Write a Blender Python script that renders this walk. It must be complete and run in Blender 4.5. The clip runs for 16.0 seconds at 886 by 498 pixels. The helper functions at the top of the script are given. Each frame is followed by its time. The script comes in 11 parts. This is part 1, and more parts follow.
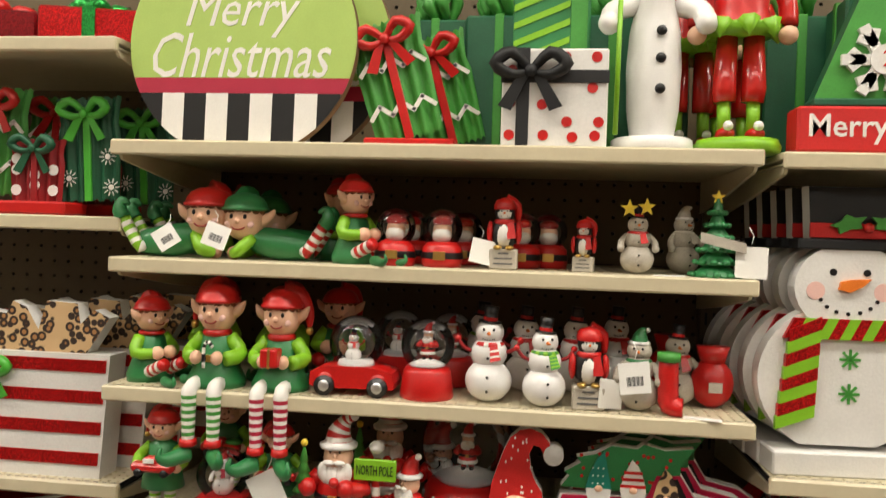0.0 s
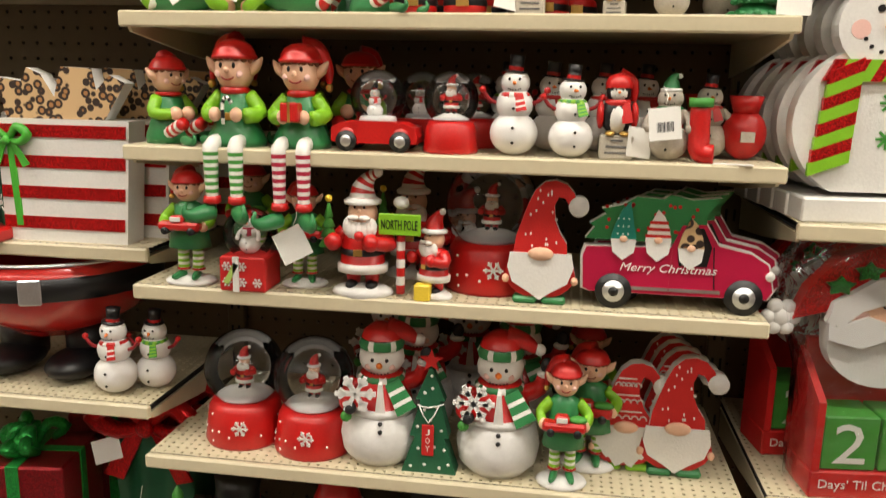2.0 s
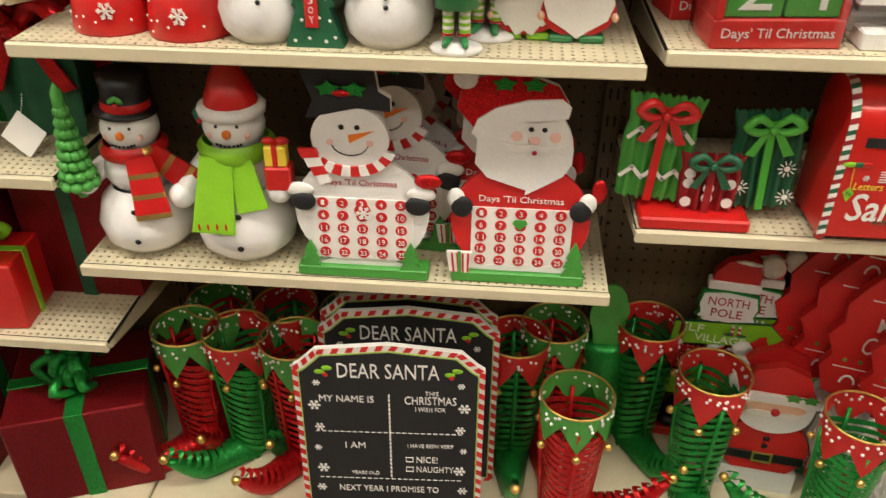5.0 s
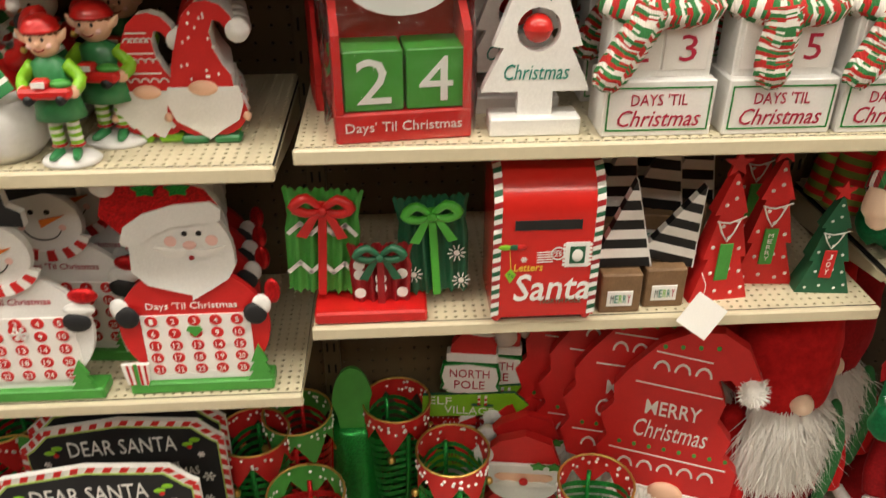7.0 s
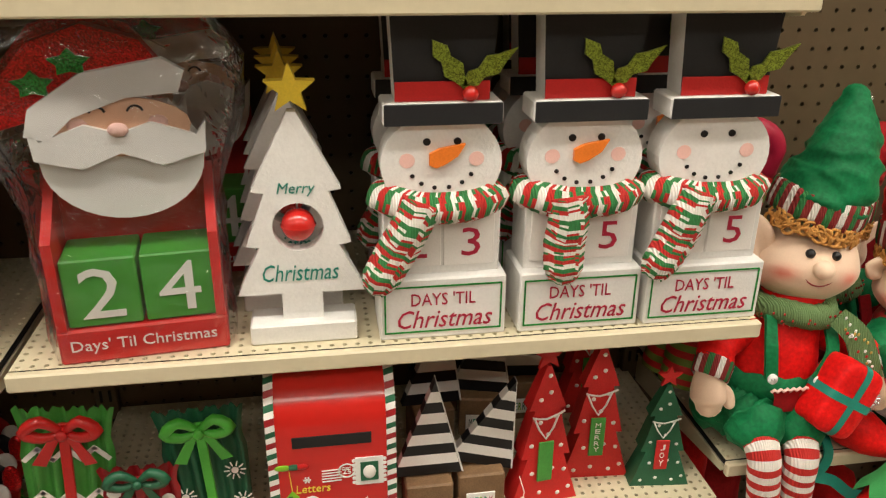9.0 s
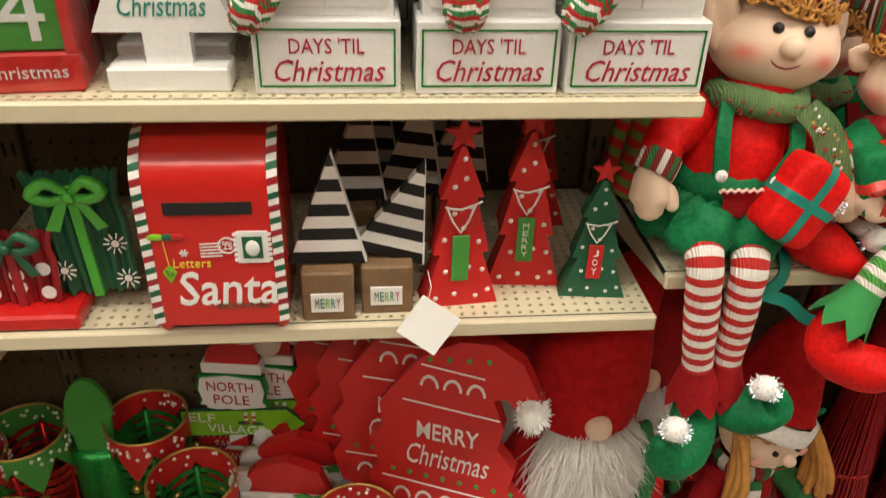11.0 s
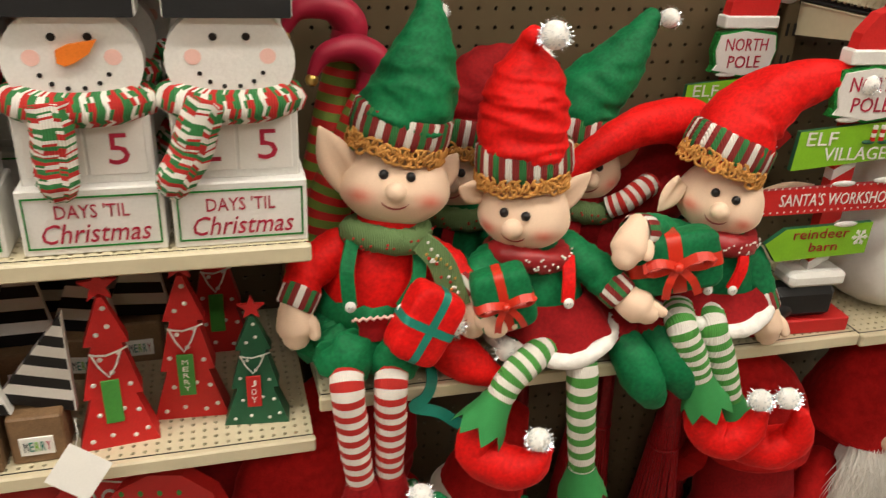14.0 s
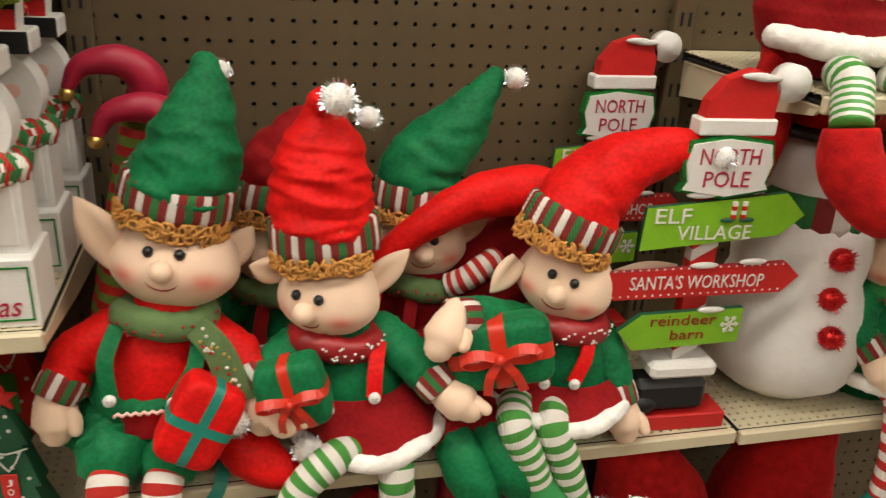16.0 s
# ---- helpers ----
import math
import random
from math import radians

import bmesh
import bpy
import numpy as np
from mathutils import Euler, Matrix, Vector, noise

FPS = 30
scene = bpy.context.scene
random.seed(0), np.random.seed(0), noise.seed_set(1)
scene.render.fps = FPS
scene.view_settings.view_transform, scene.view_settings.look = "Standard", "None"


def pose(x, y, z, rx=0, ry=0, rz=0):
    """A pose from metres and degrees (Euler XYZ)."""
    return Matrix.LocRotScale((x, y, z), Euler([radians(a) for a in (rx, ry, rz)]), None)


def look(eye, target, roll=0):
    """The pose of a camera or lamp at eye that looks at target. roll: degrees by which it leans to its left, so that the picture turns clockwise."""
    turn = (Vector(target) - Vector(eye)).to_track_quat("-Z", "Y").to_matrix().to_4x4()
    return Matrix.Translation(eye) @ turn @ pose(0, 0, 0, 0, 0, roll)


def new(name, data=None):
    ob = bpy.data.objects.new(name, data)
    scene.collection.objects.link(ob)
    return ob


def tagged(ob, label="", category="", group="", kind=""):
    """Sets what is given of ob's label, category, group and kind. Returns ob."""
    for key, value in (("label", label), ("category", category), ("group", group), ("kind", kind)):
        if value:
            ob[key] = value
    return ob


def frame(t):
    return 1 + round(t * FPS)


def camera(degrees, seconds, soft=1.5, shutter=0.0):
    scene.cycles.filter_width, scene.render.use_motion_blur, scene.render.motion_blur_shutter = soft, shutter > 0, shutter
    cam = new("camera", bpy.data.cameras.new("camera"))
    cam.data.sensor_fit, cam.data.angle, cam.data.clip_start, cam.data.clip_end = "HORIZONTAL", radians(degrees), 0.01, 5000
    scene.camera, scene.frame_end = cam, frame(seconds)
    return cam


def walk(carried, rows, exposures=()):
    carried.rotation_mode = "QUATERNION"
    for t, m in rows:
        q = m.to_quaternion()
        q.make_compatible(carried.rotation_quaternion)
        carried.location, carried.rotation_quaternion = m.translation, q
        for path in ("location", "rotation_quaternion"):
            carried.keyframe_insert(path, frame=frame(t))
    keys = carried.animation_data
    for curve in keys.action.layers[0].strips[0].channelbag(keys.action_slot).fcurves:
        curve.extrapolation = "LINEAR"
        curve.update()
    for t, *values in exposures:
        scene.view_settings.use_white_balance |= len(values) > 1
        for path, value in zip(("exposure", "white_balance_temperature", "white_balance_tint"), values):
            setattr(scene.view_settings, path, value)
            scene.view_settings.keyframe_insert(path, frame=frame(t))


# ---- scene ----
cam = camera(58.5, 16.0, soft=1.2, shutter=0.3)
PATH = [
    (0, (0.165, -0.085, 1.693), (-0.099, 1.898, 1.657), 1.8),
    (0.5, (0.151, -0.084, 1.66), (-0.131, 1.892, 1.53), 2.0),
    (1, (0.15, -0.083, 1.641), (-0.147, 1.882, 1.42), 1.8),
    (1.5, (0.155, -0.079, 1.609), (-0.142, 1.874, 1.297), 1.5),
    (2, (0.159, -0.077, 1.575), (-0.132, 1.859, 1.164), 1.2),
    (2.5, (0.166, -0.085, 1.538), (-0.119, 1.823, 1.01), 0.9),
    (3, (0.162, -0.09, 1.502), (-0.11, 1.778, 0.841), 0.8),
    (3.5, (0.159, -0.09, 1.464), (-0.093, 1.732, 0.679), 0.9),
    (3.7, (0.163, -0.088, 1.452), (-0.08, 1.714, 0.619), 0.8),
    (5.8, (0.355, -0.049, 1.384), (0.332, 1.591, 0.239), 0.7),
    (6, (0.394, -0.045, 1.393), (0.408, 1.599, 0.255), 0.8),
    (6.5, (0.487, -0.011, 1.426), (0.556, 1.669, 0.343), 0.9),
    (7, (0.537, 0.028, 1.439), (0.651, 1.752, 0.43), 0.1),
    (7.5, (0.549, 0.091, 1.474), (0.776, 1.859, 0.567), -1.5),
    (8, (0.596, 0.125, 1.503), (0.922, 1.927, 0.7), -0.8),
    (8.2, (0.634, 0.134, 1.508), (0.965, 1.946, 0.728), 0.2),
    (10.3, (0.815, 0.199, 1.399), (1.06, 1.987, 0.539), 0.5),
    (10.5, (0.846, 0.192, 1.381), (1.069, 1.963, 0.478), 0.9),
    (11, (0.874, 0.184, 1.336), (1.05, 1.893, 0.312), 1.7),
    (11.5, (0.887, 0.179, 1.312), (1.031, 1.837, 0.203), 2.1),
    (12, (0.905, 0.178, 1.326), (1.042, 1.766, 0.118), 2.4),
    (12.5, (0.927, 0.154, 1.331), (1.114, 1.758, 0.151), 1.4),
    (13, (0.933, 0.136, 1.375), (1.304, 1.787, 0.308), 0.6),
    (13.5, (0.992, 0.127, 1.407), (1.477, 1.825, 0.468), 1.1),
    (14, (1.103, 0.124, 1.432), (1.618, 1.858, 0.578), 2.9),
    (14.5, (1.17, 0.134, 1.429), (1.669, 1.894, 0.622), 2.9),
    (15, (1.182, 0.157, 1.436), (1.673, 1.929, 0.649), 2.8),
    (15.5, (1.253, 0.17, 1.442), (1.739, 1.949, 0.669), 3.4),
    (16, (1.357, 0.177, 1.444), (1.841, 1.96, 0.678), 3.5),
]
walk(cam, [(t, look(eye, target, roll)) for t, eye, target, roll in PATH], [(0, 0.0), (1.5, 0.15), (2.5, 0.2), (3.5, 0.28), (6, 0.42), (7.5, 0.34), (8, 0.26), (10.5, 0.25), (12, 0.4), (13.5, 0.22), (15, 0.13), (16, 0.1)])

# ---- world and lights ----
world = bpy.data.worlds.new("store_air")
world.use_nodes = True
world.node_tree.nodes["Background"].inputs[0].default_value = (1.0, 0.93, 0.82, 1)
world.node_tree.nodes["Background"].inputs[1].default_value = 0.012
scene.world = world


def ceiling_lamp(x, y, z, sx, sy, watts):
    data = bpy.data.lights.new("fluorescent_light", "AREA")
    data.shape, data.size, data.size_y, data.energy, data.color = "RECTANGLE", sx, sy, watts, (1.0, 0.92, 0.80)
    ob = new("fluorescent_light", data)
    ob.matrix_world = pose(x, y, z)
    return ob


for lx in (-2.2, 0.6, 3.4):
    for ly in (-2.3, 0.05):
        ceiling_lamp(lx, ly, 3.52, 2.3, 0.22, 30 if ly > -1 else 10)

# ---- materials ----
MATS = {}


def mat(name, rgb, rough=0.5, metal=0.0, kind="paint", spread=0.12, scale=40.0, bump=0.12, coat=0.0):
    """A surface with colour variation at two scales and a fine relief."""
    if name in MATS:
        return MATS[name]
    m = bpy.data.materials.new(name)
    m.use_nodes = True
    nt = m.node_tree
    b = nt.nodes["Principled BSDF"]
    tex = nt.nodes.new("ShaderNodeTexCoord")
    n1 = nt.nodes.new("ShaderNodeTexNoise")
    n1.inputs["Scale"].default_value, n1.inputs["Detail"].default_value = scale, 4
    nt.links.new(tex.outputs["Object"], n1.inputs["Vector"])
    n2 = nt.nodes.new("ShaderNodeTexNoise")
    n2.inputs["Scale"].default_value, n2.inputs["Detail"].default_value = scale * 12, 3
    nt.links.new(tex.outputs["Object"], n2.inputs["Vector"])
    add = nt.nodes.new("ShaderNodeMath")
    add.operation = "ADD"
    nt.links.new(n1.outputs["Fac"], add.inputs[0])
    nt.links.new(n2.outputs["Fac"], add.inputs[1])
    ramp = nt.nodes.new("ShaderNodeMapRange")
    ramp.inputs[1].default_value, ramp.inputs[2].default_value = 0.6, 1.4
    ramp.inputs[3].default_value, ramp.inputs[4].default_value = 1 - spread, 1 + spread
    nt.links.new(add.outputs[0], ramp.inputs[0])
    mul = nt.nodes.new("ShaderNodeVectorMath")
    mul.operation = "SCALE"
    mul.inputs[0].default_value = rgb
    nt.links.new(ramp.outputs[0], mul.inputs["Scale"])
    nt.links.new(mul.outputs[0], b.inputs["Base Color"])
    b.inputs["Roughness"].default_value, b.inputs["Metallic"].default_value = rough, metal
    b.inputs["Coat Weight"].default_value = coat
    bp = nt.nodes.new("ShaderNodeBump")
    bp.inputs["Strength"].default_value, bp.inputs["Distance"].default_value = bump, 0.002
    height = add.outputs[0]
    if kind == "velvet":
        b.inputs["Sheen Weight"].default_value, b.inputs["Sheen Roughness"].default_value = 0.65, 0.3
        ramp.inputs[3].default_value, ramp.inputs[4].default_value = 1 - 1.7 * spread, 1 + 1.7 * spread
        b.inputs["Sheen Tint"].default_value = (*[min(1, c * 1.6 + 0.05) for c in rgb], 1)
        b.inputs["Specular IOR Level"].default_value = 0.18
        soft_noise = nt.nodes.new("ShaderNodeTexNoise")
        soft_noise.inputs["Scale"].default_value, soft_noise.inputs["Detail"].default_value, soft_noise.inputs["Distortion"].default_value = scale * 1.6, 3.5, 0.8
        nt.links.new(tex.outputs["Object"], soft_noise.inputs["Vector"])
        fine = nt.nodes.new("ShaderNodeMath")
        fine.operation, fine.inputs[1].default_value = "MULTIPLY_ADD", 0.06
        nt.links.new(n2.outputs["Fac"], fine.inputs[0])
        nt.links.new(soft_noise.outputs["Fac"], fine.inputs[2])
        bp.inputs["Strength"].default_value, bp.inputs["Distance"].default_value = 0.3 * min(1.0, bump * 8), 0.005
        height = fine.outputs[0]
    if kind == "glitter":
        v = nt.nodes.new("ShaderNodeTexVoronoi")
        v.inputs["Scale"].default_value = 900
        nt.links.new(tex.outputs["Object"], v.inputs["Vector"])
        sep = nt.nodes.new("ShaderNodeSeparateColor")
        nt.links.new(v.outputs["Color"], sep.inputs[0])
        pick = nt.nodes.new("ShaderNodeMapRange")
        pick.inputs[1].default_value, pick.inputs[2].default_value = 0.0, 1.0
        pick.inputs[3].default_value, pick.inputs[4].default_value = 0.45, 1.7
        nt.links.new(sep.outputs[0], pick.inputs[0])
        nt.links.new(pick.outputs[0], mul.inputs["Scale"])
        height = sep.outputs[1]
        bp.inputs["Strength"].default_value = 0.9
        b.inputs["Metallic"].default_value = max(metal, 0.55)
    if kind == "knit":
        w = nt.nodes.new("ShaderNodeTexWave")
        w.inputs["Scale"].default_value, w.inputs["Distortion"].default_value = 130, 1.5
        nt.links.new(tex.outputs["Object"], w.inputs["Vector"])
        height = w.outputs["Fac"]
        bp.inputs["Strength"].default_value = 0.6
    if kind == "leopard":
        v = nt.nodes.new("ShaderNodeTexVoronoi")
        v.feature = "F1"
        v.inputs["Scale"].default_value = 75
        nt.links.new(tex.outputs["Object"], v.inputs["Vector"])
        r = nt.nodes.new("ShaderNodeValToRGB")
        r.color_ramp.elements[0].position, r.color_ramp.elements[0].color = 0.22, (0.42, 0.20, 0.07, 1)
        r.color_ramp.elements[1].position, r.color_ramp.elements[1].color = 0.62, (0.62, 0.42, 0.22, 1)
        for p, c in ((0.28, (0.03, 0.015, 0.01, 1)), (0.47, (0.03, 0.015, 0.01, 1)), (0.53, (0.62, 0.42, 0.22, 1))):
            e = r.color_ramp.elements.new(p)
            e.color = c
        nt.links.new(v.outputs["Distance"], r.inputs[0])
        nt.links.new(r.outputs[0], b.inputs["Base Color"])
    nt.links.new(height, bp.inputs["Height"])
    nt.links.new(bp.outputs[0], b.inputs["Normal"])
    MATS[name] = m
    return m


def clear(name, rough, ior, bump=0.0, scale=60.0):
    """A thin clear skin: see-through, with a gloss that grows towards its edges."""
    m = bpy.data.materials.new(name)
    m.use_nodes = True
    nt = m.node_tree
    nt.nodes.remove(nt.nodes["Principled BSDF"])
    out = nt.nodes["Material Output"]
    see = nt.nodes.new("ShaderNodeBsdfTransparent")
    see.inputs[0].default_value = (0.97, 0.975, 0.97, 1)
    gloss = nt.nodes.new("ShaderNodeBsdfGlossy")
    gloss.inputs["Roughness"].default_value = rough
    fres = nt.nodes.new("ShaderNodeFresnel")
    fres.inputs["IOR"].default_value = ior
    mix = nt.nodes.new("ShaderNodeMixShader")
    if bump:
        tex = nt.nodes.new("ShaderNodeTexCoord")
        n1 = nt.nodes.new("ShaderNodeTexNoise")
        n1.inputs["Scale"].default_value, n1.inputs["Detail"].default_value, n1.inputs["Distortion"].default_value = scale, 3, 1.2
        nt.links.new(tex.outputs["Object"], n1.inputs["Vector"])
        bp = nt.nodes.new("ShaderNodeBump")
        bp.inputs["Strength"].default_value, bp.inputs["Distance"].default_value = bump, 0.01
        nt.links.new(n1.outputs["Fac"], bp.inputs["Height"])
        nt.links.new(bp.outputs[0], gloss.inputs["Normal"])
        nt.links.new(bp.outputs[0], fres.inputs["Normal"])
    nt.links.new(fres.outputs[0], mix.inputs[0])
    nt.links.new(see.outputs[0], mix.inputs[1])
    nt.links.new(gloss.outputs[0], mix.inputs[2])
    nt.links.new(mix.outputs[0], out.inputs[0])
    MATS[name] = m
    return m


mat("shelf_cream", (0.62, 0.55, 0.38), 0.38, spread=0.05, scale=9, bump=0.03)
mat("peg_tan", (0.110, 0.079, 0.040), 0.5, spread=0.06, scale=5, bump=0.05)
# near-black: painted shade inside holes and slots, also kick plates and deck feet
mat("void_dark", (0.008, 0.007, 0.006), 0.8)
mat("floor_tile", (0.34, 0.31, 0.27), 0.25, spread=0.08, scale=3, bump=0.03)
mat("store_wall", (0.6, 0.57, 0.5), 0.7, spread=0.05, scale=2)
mat("ceiling_white", (0.75, 0.74, 0.7), 0.8, spread=0.05, scale=6)
mat("white", (0.80, 0.78, 0.74), 0.42, spread=0.05)
mat("white_wood", (0.76, 0.75, 0.72), 0.5, spread=0.06, scale=25, bump=0.2)
mat("white_satin", (0.82, 0.81, 0.79), 0.3, spread=0.04, coat=0.3)
mat("snow_grit", (0.82, 0.81, 0.79), 0.7, spread=0.08, scale=120, bump=0.6)
mat("red", (0.54, 0.010, 0.009), 0.36, spread=0.14, coat=0.15)
mat("red_deep", (0.30, 0.012, 0.016), 0.4, spread=0.12)
mat("red_wood", (0.56, 0.014, 0.013), 0.5, spread=0.12, bump=0.2)
mat("red_satin", (0.55, 0.016, 0.012), 0.22, spread=0.05, scale=8, bump=0.04, coat=0.4)
mat("crimson", (0.42, 0.012, 0.045), 0.45, spread=0.06)
mat("green", (0.025, 0.20, 0.06), 0.4, spread=0.12, coat=0.2)
mat("green_deep", (0.012, 0.10, 0.045), 0.45, spread=0.18)
mat("green_lime", (0.22, 0.50, 0.02), 0.4, spread=0.1)
mat("green_mid", (0.06, 0.30, 0.045), 0.45, spread=0.14)
mat("green_sage", (0.40, 0.56, 0.13), 0.5, spread=0.05)
mat("black", (0.006, 0.006, 0.007), 0.38, spread=0.2)
mat("chalk_black", (0.008, 0.0085, 0.010), 0.6, spread=0.25)
mat("skin", (0.80, 0.49, 0.33), 0.4, spread=0.05)
mat("skin_cloth", (0.84, 0.62, 0.46), 0.85, kind="velvet", spread=0.03, bump=0.02)
mat("stocking_red", (0.52, 0.02, 0.014), 0.85, kind="knit", spread=0.1)
mat("stocking_green", (0.07, 0.30, 0.05), 0.85, kind="knit", spread=0.1)
mat("stripe_olive", (0.17, 0.26, 0.04), 0.85, spread=0.15)
mat("green_felt", (0.03, 0.24, 0.06), 0.9, spread=0.15, scale=60, bump=0.3)
mat("satin_red", (0.60, 0.03, 0.012), 0.35, spread=0.08)
mat("blush", (0.82, 0.42, 0.32), 0.8, spread=0.05)
mat("blush_pale", (0.82, 0.52, 0.46), 0.7, spread=0.05)
mat("hair", (0.58, 0.27, 0.06), 0.8, spread=0.3, bump=0.6)
mat("hair_brown", (0.20, 0.075, 0.025), 0.6, spread=0.3, bump=0.5)
mat("gold", (0.72, 0.48, 0.14), 0.3, 0.9)
mat("silver", (0.65, 0.66, 0.68), 0.3, 0.9)
mat("yellow", (0.80, 0.58, 0.05), 0.4)
mat("orange", (0.80, 0.20, 0.02), 0.45)
mat("paper", (0.85, 0.84, 0.80), 0.6, spread=0.03)
mat("grey_print", (0.12, 0.12, 0.12), 0.7)
mat("stone_grey", (0.48, 0.44, 0.37), 0.7, spread=0.15, bump=0.4)
mat("wood_brown", (0.20, 0.115, 0.055), 0.6, spread=0.3, bump=0.3)
mat("velvet_red", (0.66, 0.007, 0.006), 0.6, kind="velvet", spread=0.2, scale=18)
mat("velvet_green", (0.006, 0.15, 0.05), 0.6, kind="velvet", spread=0.25, scale=18)
mat("velvet_dark_red", (0.27, 0.006, 0.008), 0.8, kind="velvet", spread=0.2, scale=18)
mat("felt_red", (0.46, 0.010, 0.010), 0.95, kind="velvet", spread=0.25, scale=60, bump=0.6)
mat("knit_white", (0.80, 0.76, 0.70), 0.9, kind="knit", spread=0.08)
mat("knit_red", (0.50, 0.02, 0.015), 0.9, kind="knit", spread=0.15)
mat("knit_green", (0.03, 0.19, 0.05), 0.9, kind="knit", spread=0.15)
mat("knit_sage", (0.13, 0.22, 0.08), 0.9, kind="knit", spread=0.15)
mat("knit_cuff_red", (0.25, 0.02, 0.018), 0.9, kind="knit", spread=0.15)
mat("fur_white", (0.88, 0.86, 0.82), 0.95, kind="velvet", spread=0.1, scale=90, bump=0.9)
mat("hair_white", (0.88, 0.86, 0.82), 0.9, spread=0.1, scale=90, bump=0.3)
mat("plush_white", (0.86, 0.85, 0.82), 0.95, spread=0.05, scale=120, bump=0.5)
mat("glitter_red", (0.55, 0.01, 0.012), 0.3, 0.6, kind="glitter")
mat("glitter_green", (0.02, 0.30, 0.05), 0.3, 0.6, kind="glitter")
mat("glitter_dark_red", (0.22, 0.006, 0.01), 0.35, 0.6, kind="glitter")
mat("bow_green", (0.07, 0.42, 0.04), 0.35, spread=0.12, coat=0.2)
mat("glitter_lime", (0.28, 0.38, 0.05), 0.3, 0.5, kind="glitter")
mat("leopard", (0.6, 0.4, 0.2), 0.6, kind="leopard")
mat("tinsel", (0.8, 0.85, 0.9), 0.2, 0.8)
mat("cart_blue", (0.06, 0.22, 0.72), 0.35, spread=0.04, coat=0.3)
mat("cart_grey", (0.30, 0.31, 0.32), 0.4, spread=0.06)
mat("wire_red", (0.36, 0.008, 0.014), 0.35, 0.4, kind="glitter")
mat("truck_red", (0.45, 0.006, 0.05), 0.4, spread=0.06)
mat("teal", (0.01, 0.22, 0.16), 0.45)
mat("lamp_white", (0.8, 0.8, 0.78), 0.6)
clear("glass", 0.03, 1.5)
clear("wrap", 0.1, 1.75, 1.0, 30.0)
pile = MATS["hair_white"].node_tree
through_hair = pile.nodes.new("ShaderNodeBsdfTranslucent")
through_hair.inputs[0].default_value = (0.9, 0.88, 0.84, 1)
blend = pile.nodes.new("ShaderNodeMixShader")
blend.inputs[0].default_value = 0.45
pile.links.new(pile.nodes["Principled BSDF"].outputs[0], blend.inputs[1])
pile.links.new(through_hair.outputs[0], blend.inputs[2])
pile.links.new(blend.outputs[0], pile.nodes["Material Output"].inputs[0])
# rouge on the cheeks of the cloth faces
skin = MATS["skin_cloth"].node_tree
rouge_at = skin.nodes.new("ShaderNodeAttribute")
rouge_at.attribute_name = "rouge"
rouge_mix = skin.nodes.new("ShaderNodeMix")
rouge_mix.data_type = "RGBA"
rouge_mix.inputs[7].default_value = (0.80, 0.20, 0.14, 1)
rouge_fac = skin.nodes.new("ShaderNodeMath")
rouge_fac.operation, rouge_fac.inputs[1].default_value = "MULTIPLY", 0.9
skin.links.new(rouge_at.outputs["Fac"], rouge_fac.inputs[0])
skin.links.new(rouge_fac.outputs[0], rouge_mix.inputs[0])
base_link = skin.nodes["Principled BSDF"].inputs["Base Color"].links[0]
base_from = base_link.from_socket
skin.links.new(base_from, rouge_mix.inputs[6])
skin.links.new(rouge_mix.outputs[2], skin.nodes["Principled BSDF"].inputs["Base Color"])
lit = MATS["lamp_white"].node_tree.nodes["Principled BSDF"]
lit.inputs["Emission Color"].default_value, lit.inputs["Emission Strength"].default_value = (1, 0.94, 0.84, 1), 6.0


